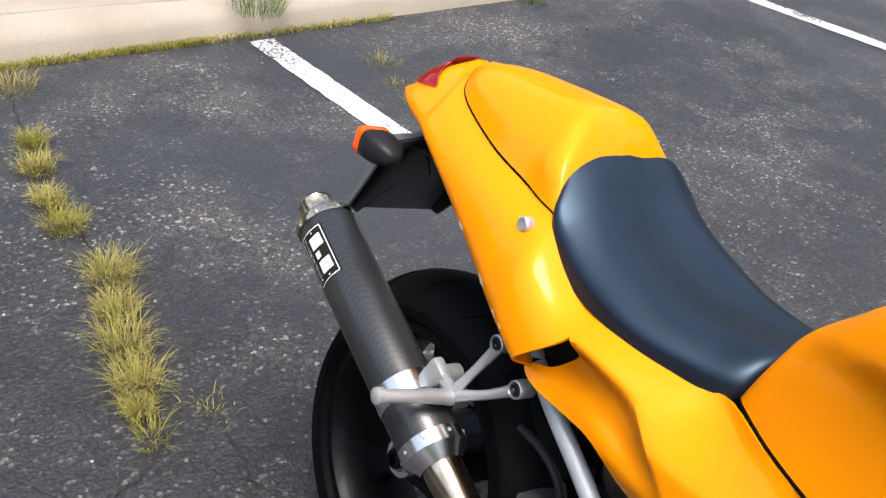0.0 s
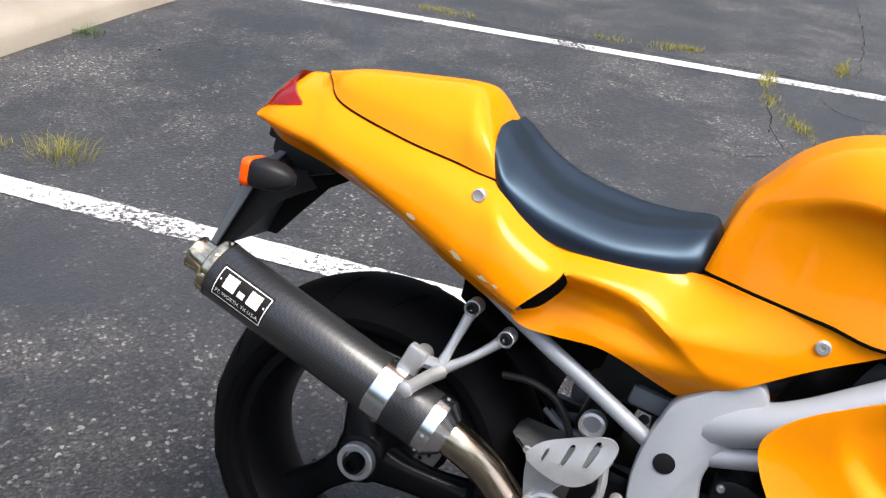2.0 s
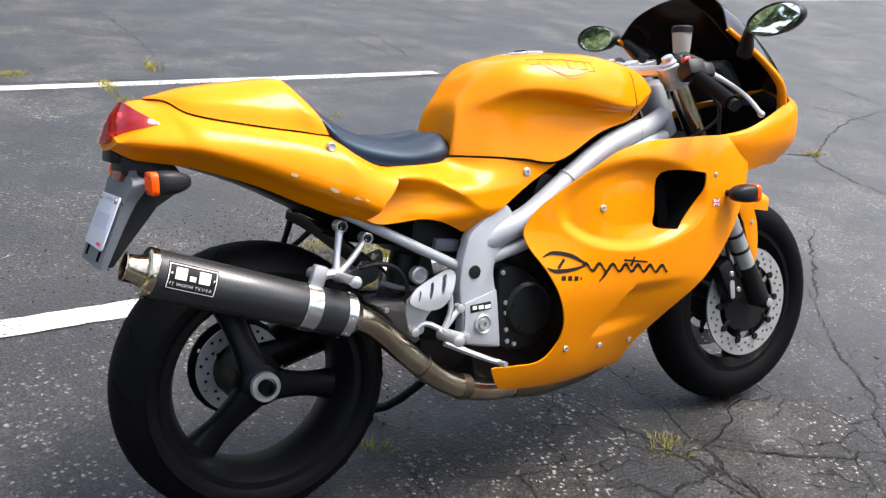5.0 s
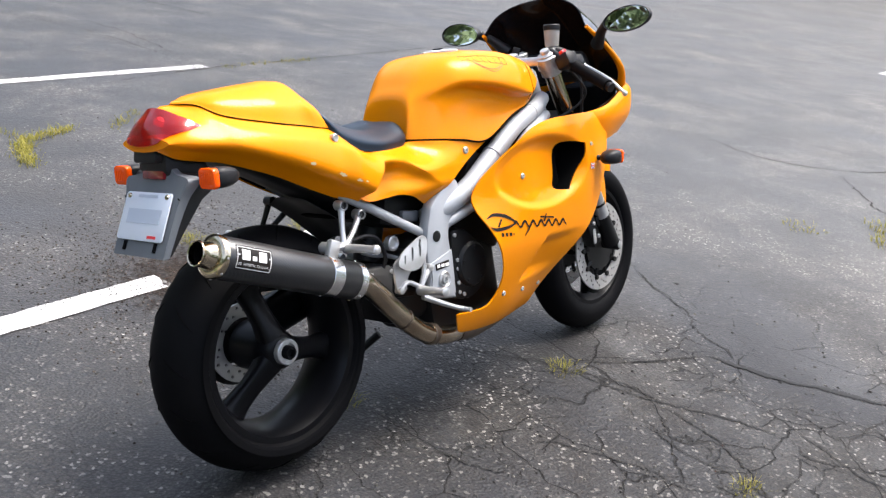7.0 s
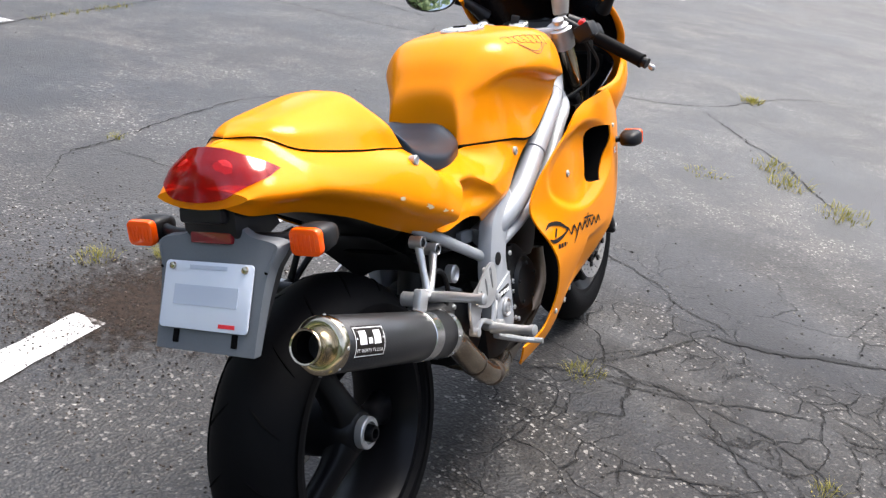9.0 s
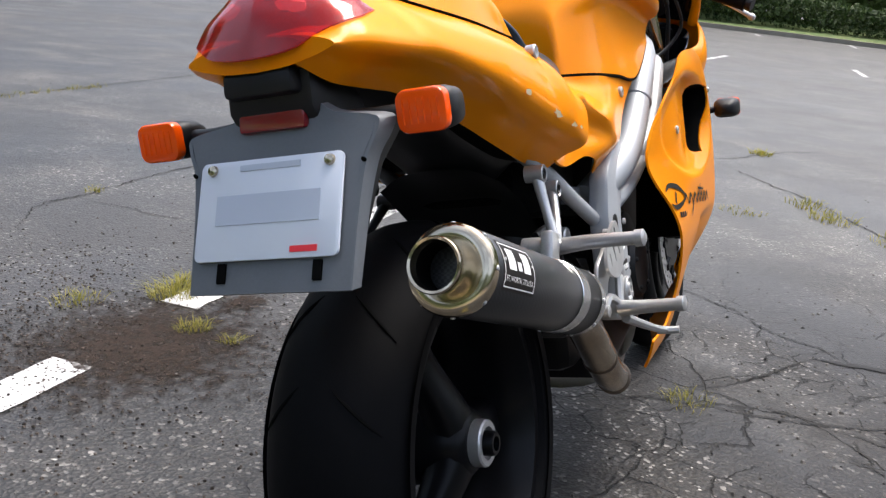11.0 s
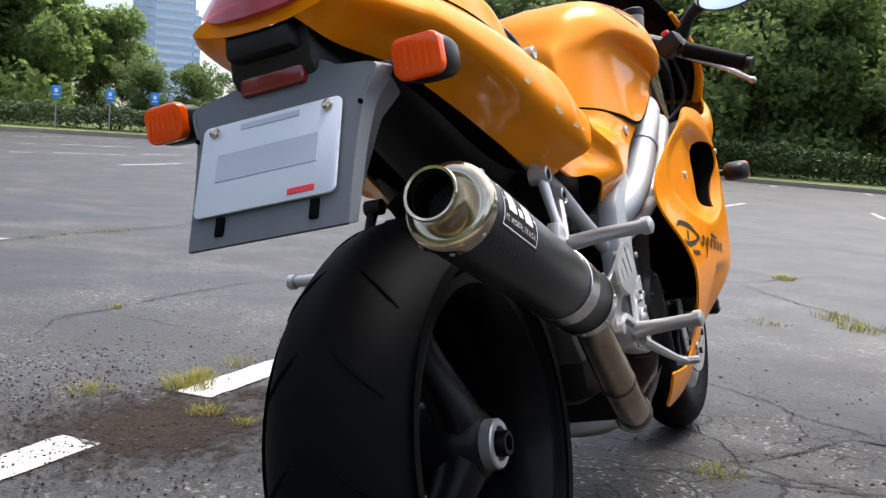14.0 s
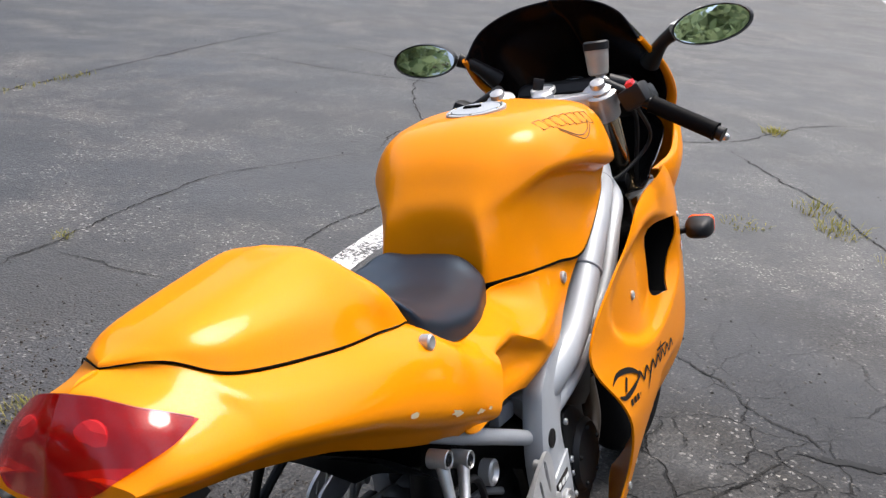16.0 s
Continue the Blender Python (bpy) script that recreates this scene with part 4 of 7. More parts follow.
def build_towers():
    for k, (az, d, w, h, mat) in enumerate(((43.4, 420, 17, 125, TOWER_GLASS), (44.9, 440, 13, 110, TOWER_WALL), (42.3, 460, 7, 52, TOWER_GLASS))):
        root = tagged(new("tower_block"), label="pale glass office tower far beyond the trees", category="building", group="city towers")
        root.matrix_world = Matrix.Translation(far_place(az, d)) @ pose(0, 0, 0, 0, 0, az)
        part("wall", box((w, w, h), pose(0, 0, h / 2 - 6)), mat, root)
        part("roof", box((w * 0.6, w * 0.6, 3), pose(0, 0, h - 4.5)), TOWER_WALL, root)
        for r in range(h // 4):
            part("window", box((0.3, w * 0.9, 1.6), pose(-w / 2 - 0.05, 0, h - 10 - r * 3.6)), TOWER_GLASS if mat is TOWER_WALL else TOWER_WALL, root)


build_towers()


# ---- the motorcycle ----
# In its own frame: x ahead from the rear axle, y to its left, z up in its plane. It leans on its side stand.
bike = tagged(new("motorcycle"), label="yellow sports motorcycle with black seat, parked on its side stand", category="motorcycle")
bike.matrix_world = Matrix.Translation((0, -0.02, 0)) @ pose(0, 0, 0, 0, 0, 1.67) @ pose(0, 0, 0, -14.5, 0, 0) @ pose(0.007, -0.013, -0.022, 0, -0.57, 0)
REAR, FRONT = Vector((0.022, 0.007, 0.312)), Vector((1.403, 0.007, 0.298))


def tyre_profile(radius, half, crown, bead):
    """Half-round section of a road tyre from bead to bead, as (across, radius)."""
    out = [(-half * 0.72, bead), (-half * 0.93, bead + 0.012), (-half, bead + (radius - bead) * 0.38)]
    for i in range(11):
        a = -75 + 15 * i
        out.append((half * math.sin(radians(a)) / math.sin(radians(75)) * 0.985, radius - crown * (1 - math.cos(radians(a)))))
    return out + [(half, bead + (radius - bead) * 0.38), (half * 0.93, bead + 0.012), (half * 0.72, bead)]


def rim_profile(half, r):
    return [(-half, r + 0.006), (-half, r - 0.008), (-half + 0.012, r - 0.016), (-half * 0.4, r - 0.030), (half * 0.4, r - 0.030),
            (half - 0.012, r - 0.016), (half, r - 0.008), (half, r + 0.006), (half * 0.5, r - 0.012), (-half * 0.5, r - 0.012), (-half, r + 0.006)]


def spoke(m, a, hub_r, rim_r, hub_y, rim_y, width):
    """A broad cast spoke with a rounded section, flaring into the hub and the rim."""
    bm = bmesh.new()
    rows = []
    for k in range(13):
        t = k / 12
        r = hub_r + (rim_r - hub_r) * t
        w = width * (1.30 - 1.5 * t + 1.65 * t * t)
        y = hub_y + (rim_y - hub_y) * smooth01(0, 1, t)
        d = 0.030 - 0.008 * math.sin(math.pi * t)
        rows.append([(r, y + d * math.copysign(abs(math.cos(q)) ** 0.75, math.cos(q)), w * math.copysign(abs(math.sin(q)) ** 0.75, math.sin(q))) for q in (2 * math.pi * i / 16 for i in range(16))])
    turn = m @ Matrix.Rotation(-a, 4, "Y")
    vs = [[bm.verts.new(turn @ Vector(p)) for p in row] for row in rows]
    for r0, r1 in zip(vs, vs[1:]):
        for k in range(16):
            bm.faces.new((r0[k], r0[(k + 1) % 16], r1[(k + 1) % 16], r1[k]))
    bmesh.ops.recalc_face_normals(bm, faces=bm.faces[:])
    return bm


def disc_mesh(m, inner, outer, thick_, holes, wave=0.0):
    """A drilled brake disc."""
    loops = [[(outer * (1 + wave * math.cos(24 * a)) * math.cos(a), outer * (1 + wave * math.cos(24 * a)) * math.sin(a)) for a in (2 * math.pi * i / 144 for i in range(144))]]
    cut = [[(inner * math.cos(a), inner * math.sin(a)) for a in (2 * math.pi * i / 64 for i in range(64))]]
    for k in range(holes):
        r = inner + (outer - inner) * (0.28, 0.5, 0.72)[k % 3]
        a0 = 2 * math.pi * k / holes
        cut.append([(r * math.cos(a0) + 0.0042 * math.cos(a), r * math.sin(a0) + 0.0042 * math.sin(a)) for a in (2 * math.pi * i / 8 for i in range(8))])
    verts, edges = [], []
    for lp in loops + cut:
        k = len(verts)
        verts += [Vector(p) for p in lp]
        edges += [(k + i, k + (i + 1) % len(lp)) for i in range(len(lp))]
    vo, eo, fo, *_ = delaunay_2d_cdt(verts, edges, [], 0, 1e-6)
    bm = bmesh.new()
    vs = [bm.verts.new(m @ Vector((v.x, 0, v.y))) for v in vo]
    for f in fo:
        c = (sum(vo[i].x for i in f) / len(f), sum(vo[i].y for i in f) / len(f))
        if c[0] ** 2 + c[1] ** 2 > inner ** 2 * 0.998 and not any(inside(c, h) for h in cut[1:]):
            bm.faces.new([vs[i] for i in f])
    made = bmesh.ops.extrude_face_region(bm, geom=bm.faces[:])
    shift = m.to_3x3() @ Vector((0, thick_, 0))
    bmesh.ops.translate(bm, verts=[v for v in made["geom"] if isinstance(v, bmesh.types.BMVert)], vec=shift)
    bmesh.ops.recalc_face_normals(bm, faces=bm.faces[:])
    return bm


def build_rear_wheel():
    m = Matrix.Translation(REAR)
    wheel = part("rear_wheel", turned(rim_profile(0.076, 0.203), m, 72, caps=False), RIM_BLACK, bike, "black three-spoke alloy rear wheel")
    for k in range(3):
        part("spoke", spoke(m, radians(-14 + 120 * k), 0.030, 0.186, -0.034, 0.0, 0.027), RIM_BLACK, wheel)
    part("hub", turned([(-0.066, 0.030), (-0.064, 0.036), (-0.056, 0.044), (-0.02, 0.054), (0.06, 0.060), (0.07, 0.05)], m, 40), RIM_BLACK, wheel)
    part("tyre", turned(tyre_profile(0.286, 0.091, 0.088, 0.203), m, 96, caps=False), RUBBER, wheel, "wide black slick-looking road tyre")
    for s in (-1, 1):
        groove = bmesh.new()
        pts = []
        for i in range(6):
            y = s * (0.020 + 0.010 * i)
            r = 0.2852 - 0.088 * (1 - math.cos(math.asin(min(abs(y) / 0.0943, 0.999))))
            pts.append(Vector((r * math.cos(0.032 * i), y, r * math.sin(0.032 * i))))
        add_tube(groove, pts, [0.0008, 0.0020, 0.0024, 0.0024, 0.0018, 0.0008], 5, 1)
        first = part("tread_groove", groove, DARK, wheel)
        first.matrix_local = m @ Matrix.Rotation(0.2 * s, 4, "Y")
        for k in range(1, 16):
            g = tagged(new("tread_groove", first.data))
            g.parent = wheel
            g.matrix_local = m @ Matrix.Rotation(0.2 * s + 2 * math.pi * k / 16, 4, "Y")
    part("sprocket", disc_mesh(Matrix.Translation(REAR + Vector((0, 0.108, 0))), 0.060, 0.104, 0.006, 12, 0.03), RIM_BLACK, wheel, "black toothed sprocket")
    part("brake_disc", disc_mesh(Matrix.Translation(REAR + Vector((0, 0.082, 0))), 0.060, 0.096, 0.005, 30), DISC, wheel, "drilled steel rear brake disc")
    part("axle_nut", turned([(-0.062, 0.030), (-0.080, 0.030), (-0.082, 0.028), (-0.082, 0.021), (-0.074, 0.020), (-0.074, 0.008)], m, 40), ALLOY, wheel, "large silver wheel nut ring")
    nut = bmesh.new()
    add_turned(nut, [(-0.07, 0.016), (-0.090, 0.016), (-0.093, 0.014), (-0.093, 0.010), (-0.082, 0.009)], m, 12)
    part("axle_hub", nut, RIM_BLACK, wheel)


build_rear_wheel()


def build_front_wheel():
    m = Matrix.Translation(FRONT)
    wheel = part("front_wheel", turned(rim_profile(0.046, 0.198), m, 72, caps=False), RIM_BLACK, bike, "black three-spoke alloy front wheel")
    for k in range(3):
        part("spoke", spoke(m, radians(-80 + 120 * k), 0.030, 0.180, 0.0, 0.0, 0.025), RIM_BLACK, wheel)
    part("hub", turned([(-0.06, 0.03), (-0.05, 0.042), (0.05, 0.042), (0.06, 0.03)], m, 32), RIM_BLACK, wheel)
    part("tyre", turned(tyre_profile(0.287, 0.058, 0.060, 0.198), m, 96, caps=False), RUBBER, wheel, "black front road tyre")
    for s in (-1, 1):
        d = part("brake_disc", disc_mesh(Matrix.Translation(FRONT + Vector((0, s * 0.066 - 0.0025, 0))), 0.104, 0.150, 0.005, 60), DISC, wheel, "large drilled steel front brake disc")
        part("disc_carrier", turned([(-0.004, 0.045), (-0.004, 0.085), (0.004, 0.085), (0.004, 0.045)], Matrix.Translation(FRONT + Vector((0, s * 0.064, 0))), 32), ENGINE, d)
        for k in range(10):
            a = 2 * math.pi * k / 10
            arm = tube([FRONT + Vector((r * math.cos(a), s * 0.064, r * math.sin(a))) for r in (0.078, 0.100)], [0.011, 0.006], 6, 1)
            part("carrier_arm", arm, ENGINE, d)
            part("disc_bobbin", turned([(-0.007, 0.009), (0.007, 0.009)], Matrix.Translation(FRONT + Vector((0.108 * math.cos(a), s * 0.067, 0.108 * math.sin(a)))), 10), ENGINE, d)


build_front_wheel()

# Rows of half sections, from the underside up: lower tail first, then the seat hump above its seam.
TAIL = [[(-0.232, 0.0, 0.792), (-0.231, 0.042, 0.795), (-0.226, 0.084, 0.808), (-0.229, 0.050, 0.820), (-0.230, 0.0, 0.824)],
        [(-0.195, 0.0, 0.768), (-0.195, 0.055, 0.775), (-0.193, 0.104, 0.808), (-0.194, 0.060, 0.851), (-0.195, 0.0, 0.874)],
        [(-0.157, 0.0, 0.757), (-0.155, 0.06, 0.765), (-0.15, 0.118, 0.803), (-0.155, 0.066, 0.857), (-0.158, 0.0, 0.882)],
        [(-0.13, 0.0, 0.75), (-0.13, 0.062, 0.758), (-0.12, 0.126, 0.798), (-0.125, 0.088, 0.845), (-0.13, 0.048, 0.876)],
        [(-0.09, 0.0, 0.738), (-0.09, 0.066, 0.747), (-0.08, 0.138, 0.787), (-0.085, 0.120, 0.822), (-0.09, 0.088, 0.850)],
        [(0.02, 0.0, 0.70), (0.02, 0.075, 0.708), (0.02, 0.155, 0.752), (0.02, 0.146, 0.794), (0.02, 0.116, 0.826)],
        [(0.10, 0.0, 0.664), (0.10, 0.09, 0.670), (0.10, 0.166, 0.720), (0.10, 0.154, 0.780), (0.10, 0.120, 0.813)],
        [(0.17, 0.0, 0.636), (0.17, 0.10, 0.640), (0.17, 0.178, 0.691), (0.17, 0.161, 0.758), (0.168, 0.121, 0.800)],
        [(0.21, 0.0, 0.624), (0.21, 0.11, 0.628), (0.21, 0.184, 0.677), (0.222, 0.168, 0.738), (0.215, 0.124, 0.766)],
        [(0.228, 0.0, 0.618), (0.228, 0.122, 0.626), (0.241, 0.181, 0.662), (0.284, 0.168, 0.713), (0.275, 0.126, 0.7408)]]
HUMP = [[(-0.158, 0.0, 0.882), (-0.158, 0.0, 0.883), (-0.158, 0.0, 0.884), (-0.158, 0.0, 0.885)],
        [(-0.13, 0.048, 0.878), (-0.13, 0.036, 0.886), (-0.13, 0.02, 0.890), (-0.13, 0.0, 0.891)],
        [(-0.09, 0.088, 0.852), (-0.09, 0.074, 0.878), (-0.09, 0.045, 0.897), (-0.09, 0.0, 0.901)],
        [(0.02, 0.116, 0.828), (0.02, 0.098, 0.870), (0.02, 0.055, 0.906), (0.02, 0.0, 0.913)],
        [(0.10, 0.120, 0.815), (0.09, 0.104, 0.862), (0.085, 0.06, 0.908), (0.085, 0.0, 0.917)],
        [(0.135, 0.122, 0.808), (0.118, 0.110, 0.855), (0.108, 0.062, 0.899), (0.105, 0.0, 0.909)],
        [(0.164, 0.120, 0.803), (0.142, 0.104, 0.850), (0.124, 0.055, 0.882), (0.122, 0.0, 0.890)],
        [(0.172, 0.105, 0.792), (0.16, 0.09, 0.82), (0.145, 0.045, 0.85), (0.14, 0.0, 0.86)]]
SEAT = [[(0.162, 0.116, 0.792), (0.150, 0.108, 0.838), (0.140, 0.062, 0.868), (0.138, 0.0, 0.876)],
        [(0.172, 0.127, 0.790), (0.166, 0.121, 0.820), (0.160, 0.068, 0.853), (0.156, 0.0, 0.862)],
        [(0.20, 0.132, 0.768), (0.195, 0.124, 0.798), (0.19, 0.075, 0.828), (0.185, 0.0, 0.834)],
        [(0.25, 0.132, 0.745), (0.25, 0.127, 0.774), (0.245, 0.085, 0.800), (0.24, 0.0, 0.802)],
        [(0.33, 0.127, 0.735), (0.33, 0.122, 0.760), (0.33, 0.078, 0.784), (0.33, 0.0, 0.784)],
        [(0.40, 0.108, 0.735), (0.40, 0.103, 0.762), (0.40, 0.062, 0.787), (0.40, 0.0, 0.790)],
        [(0.438, 0.094, 0.738), (0.441, 0.090, 0.766), (0.446, 0.055, 0.794), (0.449, 0.0, 0.798)],
        [(0.447, 0.080, 0.740), (0.456, 0.076, 0.758), (0.464, 0.045, 0.775), (0.467, 0.0, 0.780)]]
TANK = [[(0.450, 0.074, 0.752), (0.456, 0.070, 0.762), (0.461, 0.060, 0.772), (0.464, 0.048, 0.778), (0.467, 0.028, 0.782), (0.470, 0.0, 0.784)],
        [(0.452, 0.082, 0.751), (0.459, 0.081, 0.785), (0.465, 0.076, 0.812), (0.470, 0.067, 0.832), (0.477, 0.040, 0.845), (0.480, 0.0, 0.849)],
        [(0.468, 0.095, 0.750), (0.477, 0.092, 0.79), (0.485, 0.087, 0.828), (0.492, 0.080, 0.858), (0.500, 0.054, 0.879), (0.504, 0.0, 0.885)],
        [(0.524, 0.124, 0.746), (0.530, 0.118, 0.79), (0.534, 0.114, 0.840), (0.537, 0.116, 0.875), (0.539, 0.082, 0.916), (0.540, 0.0, 0.926)],
        [(0.60, 0.143, 0.738), (0.60, 0.136, 0.79), (0.60, 0.134, 0.858), (0.60, 0.153, 0.889), (0.60, 0.110, 0.944), (0.60, 0.0, 0.957)],
        [(0.685, 0.156, 0.730), (0.69, 0.146, 0.79), (0.695, 0.145, 0.850), (0.70, 0.177, 0.880), (0.70, 0.130, 0.950), (0.70, 0.0, 0.968)],
        [(0.80, 0.156, 0.786), (0.80, 0.152, 0.80), (0.80, 0.154, 0.832), (0.80, 0.186, 0.860), (0.80, 0.140, 0.946), (0.80, 0.0, 0.968)],
        [(0.905, 0.132, 0.808), (0.90, 0.138, 0.818), (0.90, 0.146, 0.832), (0.90, 0.158, 0.848), (0.90, 0.122, 0.930), (0.90, 0.0, 0.956)],
        [(0.96, 0.110, 0.832), (0.965, 0.118, 0.84), (0.965, 0.124, 0.855), (0.968, 0.124, 0.872), (0.97, 0.09, 0.918), (0.97, 0.0, 0.936)],
        [(1.00, 0.070, 0.852), (1.01, 0.080, 0.86), (1.015, 0.084, 0.87), (1.02, 0.082, 0.88), (1.02, 0.055, 0.900), (1.02, 0.0, 0.909)],
        [(1.02, 0.03, 0.862), (1.03, 0.04, 0.868), (1.035, 0.042, 0.875), (1.038, 0.04, 0.88), (1.04, 0.02, 0.886), (1.04, 0.0, 0.888)]]


def on_skin(rows, u, v, s=1, lift=0.0):
    """The place at (u, v), counted in rows and columns, on a smooth surface through rows of points."""
    def at(a, b):
        def one(points, t):
            k = min(int(t), len(points) - 2)
            return spline(points, 40)[min(40 * k + round(40 * (t - k)), 40 * (len(points) - 1))]
        return one([one(r, b) for r in rows], a)
    p = at(u, v)
    if lift:
        n = (at(min(u + 0.1, len(rows) - 1), v) - at(u - 0.1, v)).cross(at(u, min(v + 0.1, len(rows[0]) - 1)) - at(u, v - 0.1)).normalized()
        p = p + n * (lift if n.y > 0 else -lift)
    return Vector((p.x, s * p.y, p.z))



SEAT_EDGE = [(0.10, 0.813), (0.168, 0.797), (0.215, 0.766), (0.262, 0.742), (0.30, 0.739), (0.36, 0.737), (0.42, 0.738)]


def tail_flank(x, z):
    """Half width of the tail ahead of the seat cowl; the side panels carry it on without a step."""
    return curve_of([(-0.125, 0.178), (-0.092, 0.1835), (-0.07, 0.1825), (-0.045, 0.178), (-0.026, 0.168), (-0.012, 0.150), (0.0, 0.126), (0.012, 0.098)], z - curve_of(SEAT_EDGE, x))


def build_bodywork():
    shell, tray = [], []
    for k, (r0, r1, r2, r3, r4) in enumerate(TAIL):
        f = (0.0, 0.0, 0.04, 0.10, 0.15, 0.16, 0.14, 0.12, 0.08, 0.03)[k]
        edge = Vector(r1).lerp(Vector(r2), f)
        shell.append([edge, edge.lerp(Vector(r2), 0.45), r2, r3, r4])
        if k > 0:
            tray.append([edge + Vector((0, -0.004, 0.003)), Vector(r1) + Vector((0, 0, 0.016)), Vector(r0) + Vector((0, 0, 0.022))])
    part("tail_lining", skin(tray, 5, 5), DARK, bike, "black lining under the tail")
    ring = spline(TAIL[0], 6)
    tip = bmesh.new()
    tip.faces.new([tip.verts.new(p) for p in ring] + [tip.verts.new((p.x, -p.y, p.z)) for p in ring[-2:0:-1]])
    part("tail_tip", tip, YELLOW, bike)
    hull = skin(shell, 6, 6)
    for v in hull.verts:
        w = smooth01(0.15, 0.215, v.co.x) * smooth01(-0.115, -0.085, v.co.z - curve_of(SEAT_EDGE, v.co.x))
        v.co.y = math.copysign(abs(v.co.y) + (tail_flank(v.co.x, v.co.z) - abs(v.co.y)) * w, v.co.y)
    thick(part("tail_fairing", hull, YELLOW, bike, "glossy yellow tail fairing with side scoop"), 0.004)
    lift = 0.0016
    cowl = skin([[(x, y, z + lift) for x, y, z in r] for r in HUMP], 6, 6)
    for v in cowl.verts:            # fuller at the front of its left shoulder
        if v.co.y > 0:
            ahead = smooth01(0.05, 0.12, v.co.x)
            v.co.y *= 0.94 + 0.05 * ahead
    part("seat_cowl", cowl, YELLOW, bike, "glossy yellow single-seat cowl")
    seam = spline([(x, y, z) for x, y, z in (r[0] for r in HUMP[:7])], 8)
    for s in (-1, 1):
        part("seam_gap", tube([(p.x, s * (p.y + 0.0003), p.z + 0.0004) for p in seam], 0.0009, 6, 1), DARK, bike)
    cushion = skin(SEAT, 6, 7)
    for v in cushion.verts:
        if v.co.y > 0:
            v.co.z += 0.012 * smooth01(0.02, 0.08, v.co.y) * smooth01(0.75, 0.79, v.co.z)
            v.co.y *= 1.08
    part("seat", cushion, SEAT_VINYL, bike, "black padded rider seat")
    tank = part("fuel_tank", skin(TANK, 7, 7), YELLOW, bike, "glossy yellow fuel tank with knee recesses")
    tank.location.y = -0.006
    for s in (-1, 1):
        edge = spline([(x, s * (y - 0.002), z - 0.003) for x, y, z in (r[0] for r in TANK[1:10])], 6)
        part("seam_gap", tube(edge, 0.0024, 6, 1), DARK, tank)
        part("tank_seam", tube([on_skin(TANK, 7.1, v, s) for v in (1.0, 1.6, 2.2, 2.8, 3.3, 3.8, 4.3, 4.7, 5.0)], 0.0012, 6, 3), DARK, tank)
    seat_ = along((0.70, 0.004, 0.967), (0.6975, 0.004, 1.0))
    cap = part("filler_cap", turned([(-0.004, 0.050), (0.0015, 0.050), (0.0025, 0.048), (0.0025, 0.044), (0.001, 0.043), (0.001, 0.041), (0.003, 0.040), (0.005, 0.020), (0.005, 0.002)], seat_, 44), SILVER, tank, "flush brushed alloy filler cap")
    part("cap_groove", turned([(0.0012, 0.0432), (0.0018, 0.0420), (0.0012, 0.0408)], seat_, 40, caps=False), DARK, cap)
    part("lock_cover", box((0.030, 0.004, 0.012), seat_ @ pose(0.006, 0.006, 0.0), 0.0015), DARK, cap)
    for k in range(6):
        q = 2 * math.pi * (k + 0.3) / 6
        p = seat_ @ Vector((0.046 * math.cos(q), 0.002, 0.046 * math.sin(q)))
        part("cap_bolt", turned([(0, 0.0030), (0.0012, 0.0028), (0.002, 0.0015)], along(p, p + seat_.to_3x3() @ Vector((0, 1, 0))), 10), CHROME, cap)


build_bodywork()


SCOOP_LIP = [(0.20, 0.700), (0.25, 0.706), (0.28, 0.716), (0.306, 0.719), (0.339, 0.716), (0.38, 0.706), (0.423, 0.681), (0.466, 0.651), (0.50, 0.628)]


def side_depth(x, z):
    """The side panel below the seat: it carries on the tail's flank, is hollowed ahead of the scoop mouth under a crisp lip, and draws in to seat and tank above."""
    low = curve_of([(0.585, 0.120), (0.61, 0.142), (0.640, 0.168), (0.67, 0.170)], z + 0.05 * max(x - 0.34, 0))
    low -= 0.018 * smooth01(0.40, 0.62, x)
    top = curve_of([(0.262, 0.126), (0.33, 0.126), (0.40, 0.108), (0.445, 0.099), (0.52, 0.131), (0.60, 0.145), (0.69, 0.157)], x)
    y = low + (top - low) * smooth01(0.672, 0.742, z)
    y += (tail_flank(x, z) + top - 0.1265 - y) * smooth01(0.48, 0.30, x) * smooth01(0.63, 0.665, z)
    t = min(max((x - 0.25) / 0.25, 0.0), 1.0)
    zu, zl = curve_of(SCOOP_LIP, x), 0.628 - 0.004 * t
    v = (z - zl) / max(zu - zl, 0.012)
    return y - 0.050 * smooth01(1.03, 0.62, v) * smooth01(-0.25, 0.45, v) * (1 - smooth01(0.10, 1.0, t))


